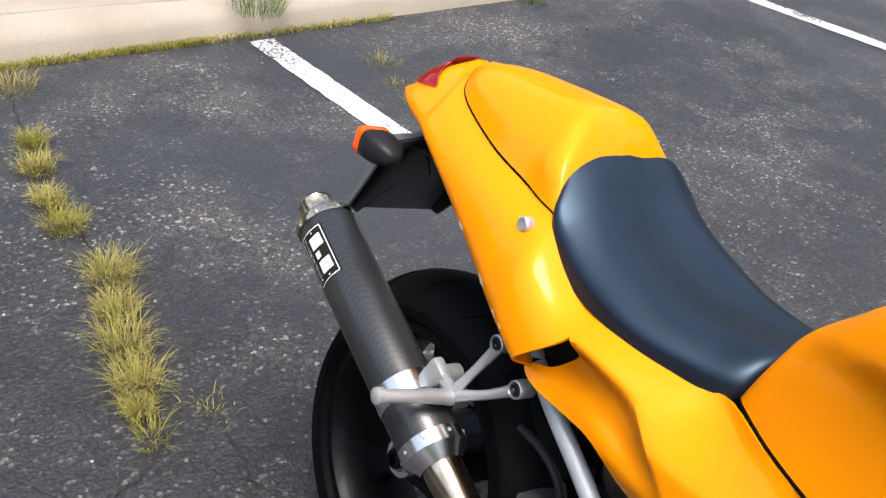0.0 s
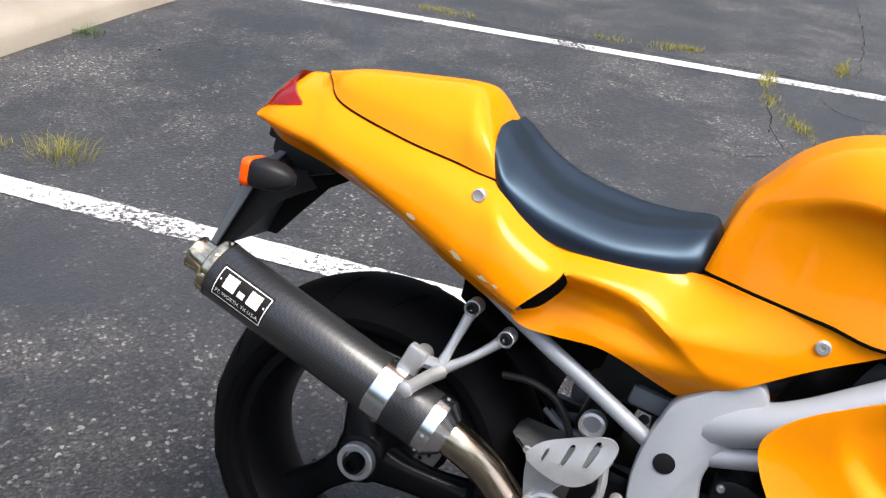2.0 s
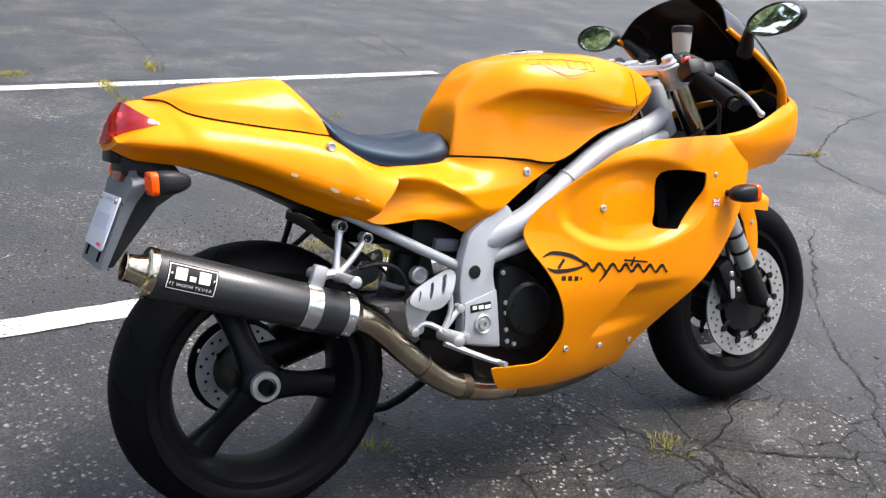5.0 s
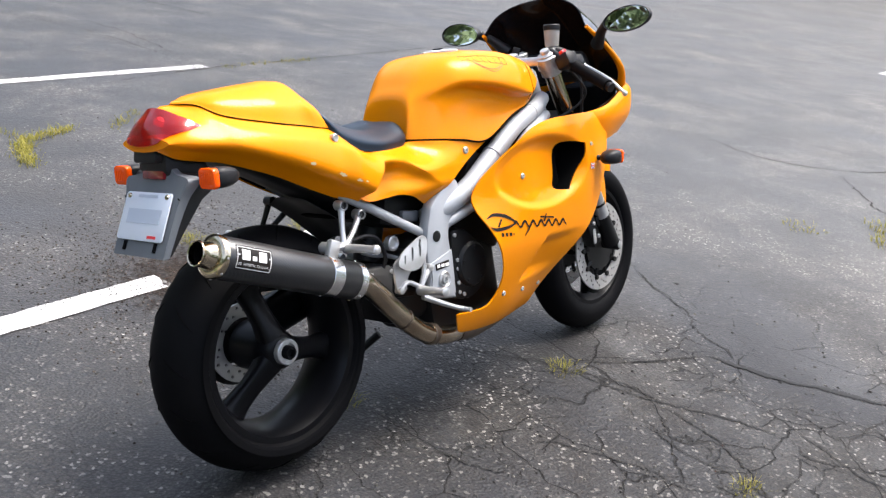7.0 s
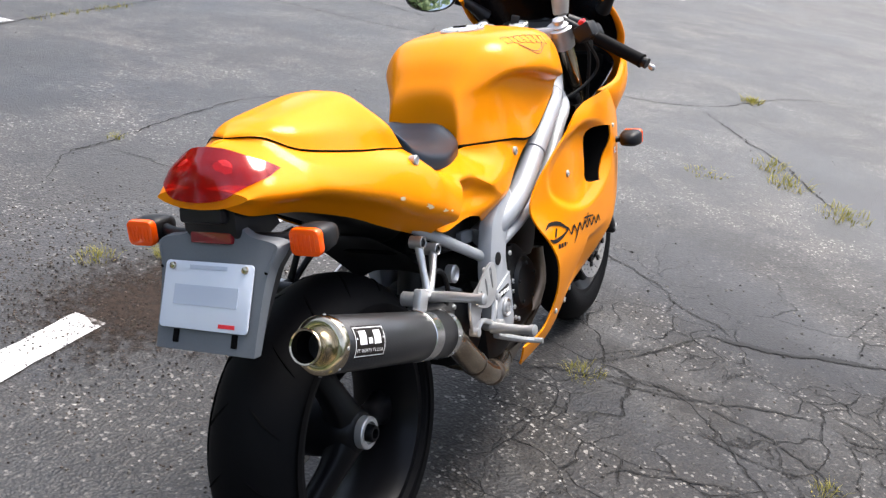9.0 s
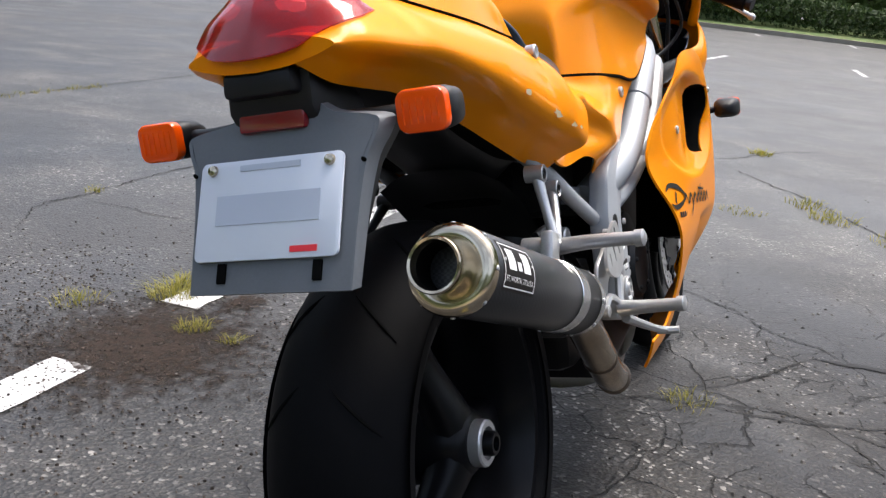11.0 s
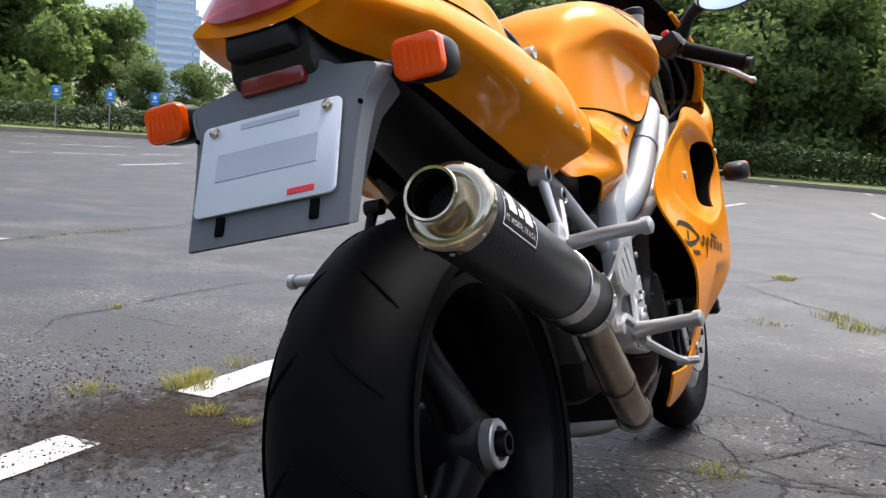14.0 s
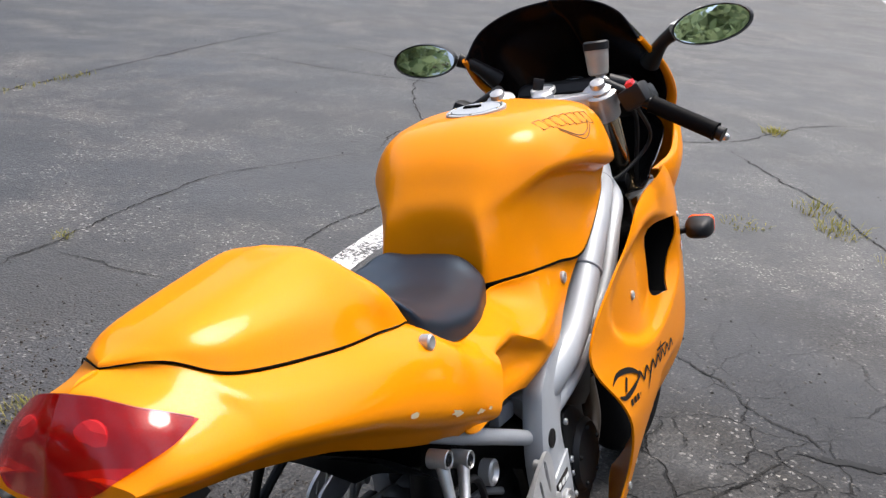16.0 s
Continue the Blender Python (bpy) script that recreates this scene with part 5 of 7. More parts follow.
SIDE_PANEL = [(0.240, 0.750), (0.262, 0.742), (0.30, 0.739), (0.36, 0.737), (0.415, 0.738), (0.450, 0.746), (0.56, 0.738), (0.668, 0.729), (0.680, 0.722), (0.60, 0.676), (0.52, 0.626),
              (0.470, 0.594), (0.455, 0.590), (0.426, 0.603), (0.39, 0.619), (0.35, 0.628), (0.30, 0.626), (0.262, 0.625), (0.238, 0.629), (0.226, 0.637), (0.236, 0.645), (0.258, 0.655), (0.277, 0.675), (0.288, 0.692), (0.291, 0.706), (0.284, 0.718), (0.262, 0.724), (0.246, 0.734)]
FAIRING = [(0.566, 0.585), (0.585, 0.615), (0.63, 0.65), (0.729, 0.706), (0.808, 0.746), (0.90, 0.762), (1.0, 0.766), (1.16, 0.764), (1.235, 0.74), (1.240, 0.67), (1.195, 0.565),
           (1.14, 0.500), (1.078, 0.44), (0.99, 0.362), (0.935, 0.300), (0.908, 0.262), (0.898, 0.224), (0.885, 0.217), (0.80, 0.216), (0.70, 0.218), (0.60, 0.226), (0.520, 0.240),
           (0.500, 0.256), (0.480, 0.292), (0.486, 0.300), (0.53, 0.295), (0.600, 0.293), (0.638, 0.322), (0.655, 0.365), (0.645, 0.42), (0.61, 0.495), (0.575, 0.550)]
VENT = [(0.945, 0.688), (1.05, 0.685), (1.066, 0.672), (1.052, 0.629), (0.993, 0.563), (0.975, 0.556), (0.925, 0.566), (0.930, 0.60)]


def fairing_depth(x, z):
    y = curve_of([(0.19, 0.10), (0.22, 0.148), (0.26, 0.178), (0.32, 0.200), (0.42, 0.224), (0.50, 0.231), (0.60, 0.232), (0.68, 0.229), (0.74, 0.220), (0.77, 0.206)], z)
    y -= 0.040 * smooth01(1.02, 1.30, x) ** 1.3
    y -= 0.040 * smooth01(0.82, 0.55, x) * smooth01(0.44, 0.60, z)
    y -= 0.050 * smooth01(0.66, 0.96, x) * smooth01(0.44, 0.24, z)
    u, v = (x - 0.86) / 0.215, (z - 0.628) / (0.104 if z < 0.628 else 0.10)
    r = math.sqrt(u * u + v * v)
    y -= 0.020 * smooth01(1.0, 0.5, r) * smooth01(0.70, 0.95, x) * smooth01(1.09, 1.0, x)
    y -= 0.014 * smooth01(1.02, 0.85 - 0.15 * smooth01(0.58, 0.69, z), r)
    # the creased lower scoop
    e = ((x - 0.745) * 0.095 - (z - 0.335) * 0.095) / 0.134
    if e > 0:
        y -= 0.020 * smooth01(0.0, 0.005, e) * smooth01(0.16, 0.006, e) * smooth01(0.325, 0.36, z) * smooth01(0.445, 0.415, z)
    return y


def screw(parent, p, n=(0, -1, 0), r=0.008, mat=None):
    a = Vector(p)
    s = part("screw", turned([(-0.003, r), (0.002, r), (0.0035, r * 0.8), (0.0035, r * 0.35), (0.0015, r * 0.3)], along(a, a + Vector(n)), 14), mat or ALLOY, parent)
    return s


def build_side_panels():
    line = round_line(SIDE_PANEL, 5)
    for s in (-1, 1):
        p = thick(part("side_panel", sheet(line, side_depth, step=0.0055, side=s), YELLOW, bike, "yellow side panel with hollowed air scoop"), 0.003)
        screw(p, (0.606, s * (side_depth(0.606, 0.708) + 0.001), 0.708), (0, s, 0), 0.0095)
        k = part("seat_knob", turned([(0, 0.005), (0.012, 0.005), (0.013, 0.009), (0.024, 0.0095), (0.026, 0.0075), (0.025, 0.004)], along((0.152, s * 0.128, 0.784), (0.152, s * 0.16, 0.784)), 20), ALLOY, bike, "small silver seat release knob")
        # dark block behind the scoop mouth, put there for the shade inside
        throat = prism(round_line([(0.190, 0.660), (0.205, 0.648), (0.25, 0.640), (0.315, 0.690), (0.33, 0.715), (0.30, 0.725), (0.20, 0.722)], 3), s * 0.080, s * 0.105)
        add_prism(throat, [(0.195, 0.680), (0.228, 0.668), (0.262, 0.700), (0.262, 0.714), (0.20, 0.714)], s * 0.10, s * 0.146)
        part("scoop_lining", throat, PLASTIC, bike, "dark block that stands for the shade inside the air scoop")


build_side_panels()


def build_fairing():
    line, vent = round_line(FAIRING, 5), round_line(VENT, 5)
    for s in (-1, 1):
        f = thick(part("fairing_panel", sheet(line, fairing_depth, [vent], 0.0075, s), YELLOW, bike, "yellow side fairing with dished air vent"), 0.004)
        for x, z, r in ((0.768, 0.621, 0.008), (0.671, 0.314, 0.007), (0.781, 0.301, 0.007), (0.893, 0.292, 0.007), (1.10, 0.675, 0.006)):
            screw(f, (x, s * fairing_depth(x, z), z), (0, s, 0), r)
        slit = [(0.772 + 0.011 * i, 0.362 + 0.011 * i) for i in range(7)]
        part("scoop_slit", tube([(x, s * (fairing_depth(x + 0.003, z - 0.003) + 0.0006), z) for x, z in slit], [0.0008, 0.0016, 0.0022, 0.0024, 0.0022, 0.0016, 0.0008], 6, 2), DARK, f)
        # closed near-black pocket behind the vent, its shade given by colour
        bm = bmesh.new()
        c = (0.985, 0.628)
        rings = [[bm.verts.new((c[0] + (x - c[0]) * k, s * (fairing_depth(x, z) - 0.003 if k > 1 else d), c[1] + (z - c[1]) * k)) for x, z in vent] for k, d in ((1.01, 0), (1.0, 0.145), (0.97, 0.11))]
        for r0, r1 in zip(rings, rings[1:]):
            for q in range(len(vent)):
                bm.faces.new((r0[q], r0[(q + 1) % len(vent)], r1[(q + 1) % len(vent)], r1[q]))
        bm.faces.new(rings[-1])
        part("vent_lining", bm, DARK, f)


build_fairing()

NOSE = [[(1.155, 0.184, 0.715), (1.155, 0.189, 0.742), (1.150, 0.185, 0.758), (1.14, 0.176, 0.762)],
        [(1.24, 0.185, 0.675), (1.25, 0.204, 0.735), (1.255, 0.203, 0.770), (1.25, 0.193, 0.780)],
        [(1.345, 0.165, 0.684), (1.385, 0.186, 0.742), (1.406, 0.184, 0.802), (1.396, 0.174, 0.832)],
        [(1.42, 0.125, 0.680), (1.47, 0.145, 0.738), (1.48, 0.146, 0.816), (1.46, 0.137, 0.844)],
        [(1.46, 0.065, 0.672), (1.53, 0.078, 0.735), (1.54, 0.078, 0.828), (1.51, 0.070, 0.865)],
        [(1.47, 0.0, 0.672), (1.55, 0.0, 0.736), (1.56, 0.0, 0.83), (1.53, 0.0, 0.874)]]
SCREEN = [[(1.402, 0.172, 0.830), (1.362, 0.196, 0.890), (1.276, 0.208, 0.956), (1.198, 0.196, 1.018)],
          [(1.445, 0.142, 0.842), (1.395, 0.166, 0.925), (1.305, 0.174, 1.012), (1.225, 0.156, 1.075)],
          [(1.49, 0.082, 0.858), (1.42, 0.095, 0.96), (1.33, 0.098, 1.055), (1.25, 0.088, 1.108)],
          [(1.53, 0.0, 0.874), (1.45, 0.0, 0.975), (1.355, 0.0, 1.07), (1.265, 0.0, 1.120)]]


def shear(bm):
    """The screen sits a little to the left of the machine's middle towards its top."""
    for v in bm.verts:
        v.co.y += 0.012 + 0.026 * smooth01(0.84, 1.08, v.co.z)
    return bm


def build_front():
    thick(part("nose_cowl", skin(NOSE, 6, 6), YELLOW, bike, "yellow nose cowl under the screen"), 0.004)
    thick(part("windscreen", shear(skin(SCREEN, 8, 8)), SMOKE, bike, "dark smoked windscreen"), 0.003)
    for s in (-1, 1):
        rim = spline([(x, s * y, z) for x, y, z in SCREEN[0]], 8)
        part("screen_surround", shear(tube(rim, [0.013 - 0.007 * i / (len(rim) - 1) for i in range(len(rim))], 10, 1)), YELLOW, bike, "yellow rim round the screen")
    # black lining that follows the inside of nose and screen down to the fork
    inner = [[(1.00, 0.188, 0.752), (1.00, 0.160, 0.745), (1.00, 0.118, 0.738)], [(1.08, 0.183, 0.755), (1.08, 0.155, 0.735), (1.08, 0.095, 0.700)], [(1.16, 0.168, 0.757), (1.15, 0.150, 0.715), (1.14, 0.08, 0.67)],
             [(1.25, 0.164, 0.770), (1.24, 0.125, 0.715), (1.22, 0.07, 0.67)], [(1.37, 0.156, 0.806), (1.34, 0.12, 0.75), (1.30, 0.05, 0.70)], [(1.44, 0.118, 0.830), (1.41, 0.08, 0.78), (1.38, 0.02, 0.73)], [(1.50, 0.055, 0.850), (1.46, 0.03, 0.80), (1.42, 0.0, 0.75)], [(1.52, 0.0, 0.868), (1.47, 0.0, 0.80), (1.43, 0.0, 0.75)]]
    thick(part("cockpit_lining", skin(inner, 5, 6), GLOSS_BLACK, bike, "gloss black cockpit lining"), 0.002)
    part("headlamp_body", box((0.10, 0.22, 0.12), pose(1.42, 0, 0.77), 0.02), DARK, bike)
    for s in (-1, 1):
        screw(bpy.data.objects["cockpit_lining"], (1.20, s * 0.155, 0.732), (-0.4, 0, 1), 0.006)


build_front()


def build_frame():
    for s in (-1, 1):
        spar = part("frame_spar", tube([(1.06, s * 0.085, 0.815), (0.99, s * 0.108, 0.790), (0.90, s * 0.132, 0.772), (0.82, s * 0.145, 0.745), (0.72, s * 0.150, 0.685), (0.61, s * 0.150, 0.612), (0.54, s * 0.136, 0.578), (0.47, s * 0.110, 0.545)],
                                     [0.022, 0.024, 0.026, 0.026, 0.026, 0.027, 0.029, 0.028], 16, 6), SILVER, bike, "silver perimeter frame tube")
        part("frame_tube", tube([(1.05, s * 0.10, 0.765), (0.95, s * 0.145, 0.748), (0.86, s * 0.160, 0.715), (0.76, s * 0.165, 0.640), (0.68, s * 0.152, 0.590), (0.62, s * 0.12, 0.56)], 0.016, 14, 6), SILVER, bike, "silver lower frame tube")
        part("frame_tube", tube([(0.47, s * 0.118, 0.510), (0.52, s * 0.138, 0.529), (0.60, s * 0.152, 0.555), (0.69, s * 0.156, 0.585)], 0.0145, 14, 5), SILVER, bike, "silver lower frame tube")
        for a, b, r in (((0.72, s * 0.150, 0.685), (0.715, s * 0.150, 0.6815), 0.029), ((0.94, s * 0.122, 0.780), (0.935, s * 0.1225, 0.779), 0.0275)):
            part("weld", turned([(-0.002, r - 0.002), (0, r), (0.004, r), (0.006, r - 0.002)], along(a, b), 20), SILVER, spar)
        plate = part("pivot_plate", prism(round_line([(0.447, 0.560), (0.458, 0.586), (0.49, 0.612), (0.530, 0.636), (0.556, 0.640), (0.568, 0.615), (0.556, 0.570), (0.538, 0.548), (0.524, 0.525), (0.516, 0.495), (0.524, 0.434), (0.529, 0.345), (0.521, 0.331),
                                                     (0.441, 0.349), (0.427, 0.362), (0.434, 0.402), (0.428, 0.474), (0.437, 0.530)], 3), s * 0.118, s * 0.152, 0.007), SILVER, bike, "silver cast swingarm pivot plate")
        part("raised_panel", prism([(0.438, 0.440), (0.519, 0.461), (0.521, 0.434), (0.525, 0.348), (0.519, 0.336), (0.442, 0.353), (0.432, 0.364), (0.438, 0.402)], s * 0.150, s * 0.1555, 0.002), SILVER, plate)
        part("pivot_bolt", turned([(0, 0.021), (0.006, 0.021), (0.008, 0.019), (0.004, 0.015), (0.004, 0.012), (0.010, 0.011), (0.010, 0.006), (0.004, 0.005)], along((0.480, s * 0.1545, 0.391), (0.480, s * 0.2, 0.391)), 28), ALLOY, plate, "silver pivot bolt")
        part("bolt_recess", turned([(0, 0.014), (0.0015, 0.0145), (0.002, 0.013)], along((0.466, s * 0.152, 0.505), (0.466, s * 0.2, 0.505)), 22), ENGINE, plate)
        part("subframe_tube", tube([(0.15, s * 0.105, 0.672), (0.26, s * 0.118, 0.612), (0.34, s * 0.120, 0.570), (0.44, s * 0.125, 0.517)], 0.0115, 12, 4), SILVER, bike, "silver rear subframe tube")
    st = part("warning_sticker", box((0.052, 0.002, 0.017), pose(0.477, -0.1563, 0.428, 0, -3, 0), 0.0005), BLACK_INK, bike, "small black warning sticker")
    for dx, w in ((-0.016, 0.010), (0.0, 0.012), (0.017, 0.014)):
        part("mark", box((w, 0.001, 0.008), pose(0.477 + dx, -0.1576, 0.428 - dx * 0.05, 0, -3, 0)), WHITE_INK, st)
    part("steering_head", turned([(-0.05, 0.03), (-0.04, 0.036), (0.09, 0.036), (0.10, 0.03)], along((1.13, 0, 0.80), (1.09, 0, 0.90)), 24), SILVER, bike)


build_frame()


def build_engine():
    part("crankcase", box((0.30, 0.22, 0.24), pose(0.62, 0, 0.36, 0, -8, 0), 0.03), ENGINE, bike, "black engine castings")
    part("cylinder_block", box((0.22, 0.24, 0.24), pose(0.72, 0, 0.56, 0, 25, 0), 0.03), ENGINE, bike)
    part("gearbox", box((0.16, 0.18, 0.18), pose(0.44, 0, 0.37), 0.03), ENGINE, bike)
    cover = part("clutch_cover", turned([(0, 0.062), (0.022, 0.061), (0.030, 0.054), (0.033, 0.03), (0.033, 0.01)], along((0.604, -0.128, 0.405), (0.604, -0.2, 0.405)), 40), ENGINE, bike, "round black clutch cover")
    for k in range(5):
        a = radians(72 * k + 15)
        screw(cover, (0.604 + 0.046 * math.cos(a), -0.159, 0.405 + 0.046 * math.sin(a)), r=0.0040, mat=ENGINE)
    edge_case = part("engine_side_case", prism(round_line([(0.530, 0.470), (0.540, 0.505), (0.59, 0.50), (0.65, 0.44), (0.66, 0.36), (0.61, 0.318), (0.545, 0.322), (0.530, 0.345)], 3), -0.148, -0.10, 0.006), ENGINE, bike, "black engine side case with a row of bolts")
    for x, z in ((0.541, 0.494), (0.546, 0.427), (0.546, 0.404), (0.546, 0.366), (0.548, 0.340), (0.566, 0.331)):
        screw(edge_case, (x, -0.148, z), r=0.0055)
    part("alternator_cover", turned([(0, 0.085), (0.02, 0.083), (0.03, 0.07), (0.032, 0.01)], along((0.60, 0.108, 0.385), (0.60, 0.2, 0.385)), 32), ENGINE, bike)
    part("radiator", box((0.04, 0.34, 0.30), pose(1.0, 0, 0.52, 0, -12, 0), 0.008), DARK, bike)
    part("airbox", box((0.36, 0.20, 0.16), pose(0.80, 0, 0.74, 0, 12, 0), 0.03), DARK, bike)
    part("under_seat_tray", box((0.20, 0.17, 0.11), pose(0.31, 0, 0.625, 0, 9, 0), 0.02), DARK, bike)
    part("throttle_body", box((0.16, 0.18, 0.14), pose(0.42, 0, 0.60, 0, 10, 0), 0.03), ENGINE, bike)
    part("shock_bolt", turned([(0, 0.019), (0.016, 0.019), (0.018, 0.015), (0.012, 0.011), (0.012, 0.004)], along((0.362, -0.085, 0.502), (0.362, -0.2, 0.502)), 24), ALLOY, bike, "silver suspension mounting bolt")
    part("battery_tray", box((0.060, 0.03, 0.028), pose(0.430, -0.088, 0.560, 0, 8, 0), 0.005), GREY_PLASTIC, bike, "dull grey fitting below the seat")
    part("swingarm_casting", prism(round_line([(0.255, 0.452), (0.30, 0.450), (0.352, 0.448), (0.372, 0.42), (0.366, 0.365), (0.335, 0.352), (0.312, 0.375), (0.290, 0.415)], 3), -0.095, -0.02, 0.008), SWING_GREY, bike, "dark grey swingarm casting")
    part("brake_line", tube([(0.225, -0.098, 0.535), (0.27, -0.102, 0.538), (0.31, -0.10, 0.520), (0.335, -0.095, 0.475), (0.33, -0.09, 0.445)], 0.0055, 8, 5), PLASTIC, bike)
    part("brake_line", tube([(0.29, -0.06, 0.49), (0.32, -0.075, 0.478), (0.36, -0.08, 0.47), (0.40, -0.09, 0.45)], 0.006, 8, 5), GREY_PLASTIC, bike)
    for x, z in ((0.282, 0.437), (0.352, 0.433)):
        screw(bpy.data.objects["swingarm_casting"], (x, -0.096, z), r=0.006)
    part("inner_fairing", box((0.24, 0.26, 0.20), pose(1.05, 0, 0.62, 0, -20, 0), 0.04), DARK, bike)
    part("belly_tray", skin([[(0.55, 0.10, 0.235), (0.55, 0.06, 0.20), (0.55, 0.0, 0.19)], [(0.70, 0.10, 0.225), (0.70, 0.06, 0.19), (0.70, 0.0, 0.18)], [(0.90, 0.08, 0.25), (0.90, 0.05, 0.215), (0.90, 0.0, 0.205)]], 4, 4), BURNT, bike)


build_engine()


def build_exhaust():
    a, b = Vector((-0.208, -0.163, 0.587)), Vector((0.165, -0.160, 0.455))
    m = along(a, b)
    n = (b - a).length
    can = part("silencer", turned([(0, 0.0), (0.001, 0.0418), (0.004, 0.0440), (n - 0.004, 0.0440), (n, 0.0418), (n, 0.02)], m, 48, caps=False), CARBON, bike, "black carbon-fibre silencer can")
    part("end_cap", turned([(0.007, 0.0448), (-0.004, 0.0448), (-0.007, 0.0430), (-0.010, 0.036), (-0.0095, 0.030), (-0.009, 0.029)], m, 48, caps=False), CHROME, can, "polished steel end cap")
    part("outlet", turned([(-0.008, 0.030), (-0.022, 0.0255), (-0.038, 0.0255), (-0.041, 0.0270), (-0.043, 0.0260), (-0.042, 0.0235), (-0.030, 0.0230)], m, 40, caps=False), CHROME, can, "polished steel outlet pipe")
    part("outlet_bore", turned([(-0.030, 0.0231), (0.02, 0.0225), (0.10, 0.0225)], m, 40, caps=False), DARK, can, "black bore of the outlet")
    part("baffle", turned([(0.05, 0.0224), (0.0505, 0.0)], m, 24, caps=False), DARK, can)
    part("front_cap", turned([(n - 0.018, 0.0450), (n + 0.001, 0.0450), (n + 0.004, 0.0425), (n + 0.014, 0.034), (n + 0.02, 0.029)], m, 48, caps=False), STRAP, can, "bright alloy front cap")
    for k in range(8):
        q = radians(45 * k)
        for y in (0.0025, n - 0.009):
            p = m @ Vector((0.0450 * math.cos(q), y, 0.0450 * math.sin(q)))
            c = m @ Vector((0, y, 0))
            part("rivet", turned([(0, 0.0028), (0.001, 0.0024), (0.0015, 0.001)], along(p, p + (p - c)), 8), ALLOY, can)
    st = part("clamp_band", turned([(n - 0.105, 0.0446), (n - 0.104, 0.0455), (n - 0.074, 0.0455), (n - 0.073, 0.0446)], m, 48, caps=False), STRAP, can, "bright alloy clamp band")
    part("band_bracket", box((0.030, 0.018, 0.052), Matrix.Translation((0.108, -0.156, 0.535)) @ pose(0, 0, 0, 0, 20, 0), 0.005), ALLOY, st)
    # maker's plate, wrapped round the outer flank
    side = (m.to_3x3() @ Vector((1, 0, 0)))
    plate, pale = bmesh.new(), bmesh.new()

    def patch(bm, y0, y1, a0, a1, r):
        rows = [[bm.verts.new(m @ Vector((r * math.cos(q), y, r * math.sin(q)))) for q in (a0 + (a1 - a0) * i / 6 for i in range(7))] for y in (y0, y1)]
        for i in range(6):
            bm.faces.new((rows[0][i], rows[0][i + 1], rows[1][i + 1], rows[1][i]))
    mid = math.atan2((m.to_3x3().transposed() @ Vector((0, -1, 0.18)))[2], (m.to_3x3().transposed() @ Vector((0, -1, 0.18)))[0])
    patch(plate, 0.022, 0.112, mid - 0.58, mid + 0.58, 0.0444)
    sgn = 1 if (m.to_3x3() @ Vector((math.cos(mid + 0.4), 0, math.sin(mid + 0.4)))).z > (m.to_3x3() @ Vector((math.cos(mid - 0.4), 0, math.sin(mid - 0.4)))).z else -1

    def mark(y0, y1, h0, h1):
        patch(pale, y0, y1, mid + sgn * h0, mid + sgn * h1, 0.0447)
    marks = [(0.024, 0.110, 0.48, 0.51), (0.024, 0.110, -0.51, -0.48), (0.024, 0.0255, -0.5, 0.5), (0.1085, 0.110, -0.5, 0.5), (0.028, 0.0305, 0.08, 0.14), (0.104, 0.1065, 0.08, 0.14)]
    marks += [(0.036, 0.056, -0.10, 0.38), (0.0615, 0.0725, -0.08, 0.12), (0.078, 0.098, -0.10, 0.38)]      # plain blocks where the maker's mark stands
    for y0, y1, h0, h1 in marks:
        mark(y0, y1, h0, h1)
    bdg = part("makers_plate", plate, BLACK_INK, can, "black maker's plate with pale shapes")
    part("plate_mark", pale, WHITE_INK, bdg)
    words = bpy.data.curves.new("plate_writing", "FONT")
    words.body, words.size, words.align_x = "FT. WORTH, TX U.S.A.", 0.0078, "CENTER"
    holder = new("plate_writing", words)
    text_mesh = bpy.data.meshes.new_from_object(holder.evaluated_get(bpy.context.evaluated_depsgraph_get()))
    bpy.data.objects.remove(holder)
    for v in text_mesh.vertices:        # wrap the line of writing round the can
        h = mid + sgn * (-0.36 + v.co.y / 0.0447)
        v.co = m @ Vector((0.0448 * math.cos(h), 0.067 + v.co.x, 0.0448 * math.sin(h)))
    text_mesh.materials.append(WHITE_INK)
    new("plate_writing", text_mesh).parent = bdg
    link = part("link_pipe", tube([b - (b - a).normalized() * 0.01, b + (b - a).normalized() * 0.03, (0.245, -0.145, 0.408), (0.31, -0.142, 0.345), (0.375, -0.138, 0.288), (0.44, -0.130, 0.252), (0.52, -0.110, 0.226), (0.60, -0.08, 0.21)],
                                  [0.027, 0.027, 0.026, 0.026, 0.026, 0.026, 0.026, 0.026], 20, 7), PIPE, bike, "heat-stained steel exhaust link pipe")
    part("pipe_joint", turned([(-0.01, 0.027), (-0.009, 0.0285), (0.012, 0.0285), (0.013, 0.027)], along((0.44, -0.130, 0.252), (0.50, -0.116, 0.232)), 20), BURNT, link)
    part("pipe_joint", turned([(-0.002, 0.0262), (0, 0.0275), (0.004, 0.0275), (0.006, 0.0262)], along((0.335, -0.1405, 0.321), (0.375, -0.138, 0.288)), 20), BURNT, link)
    part("collector_pipe", tube([(0.60, -0.08, 0.21), (0.72, -0.05, 0.19), (0.88, -0.03, 0.205), (0.98, -0.03, 0.27), (1.0, -0.02, 0.36)], 0.028, 14, 5), BURNT, bike, "burnt steel header collector")


build_exhaust()


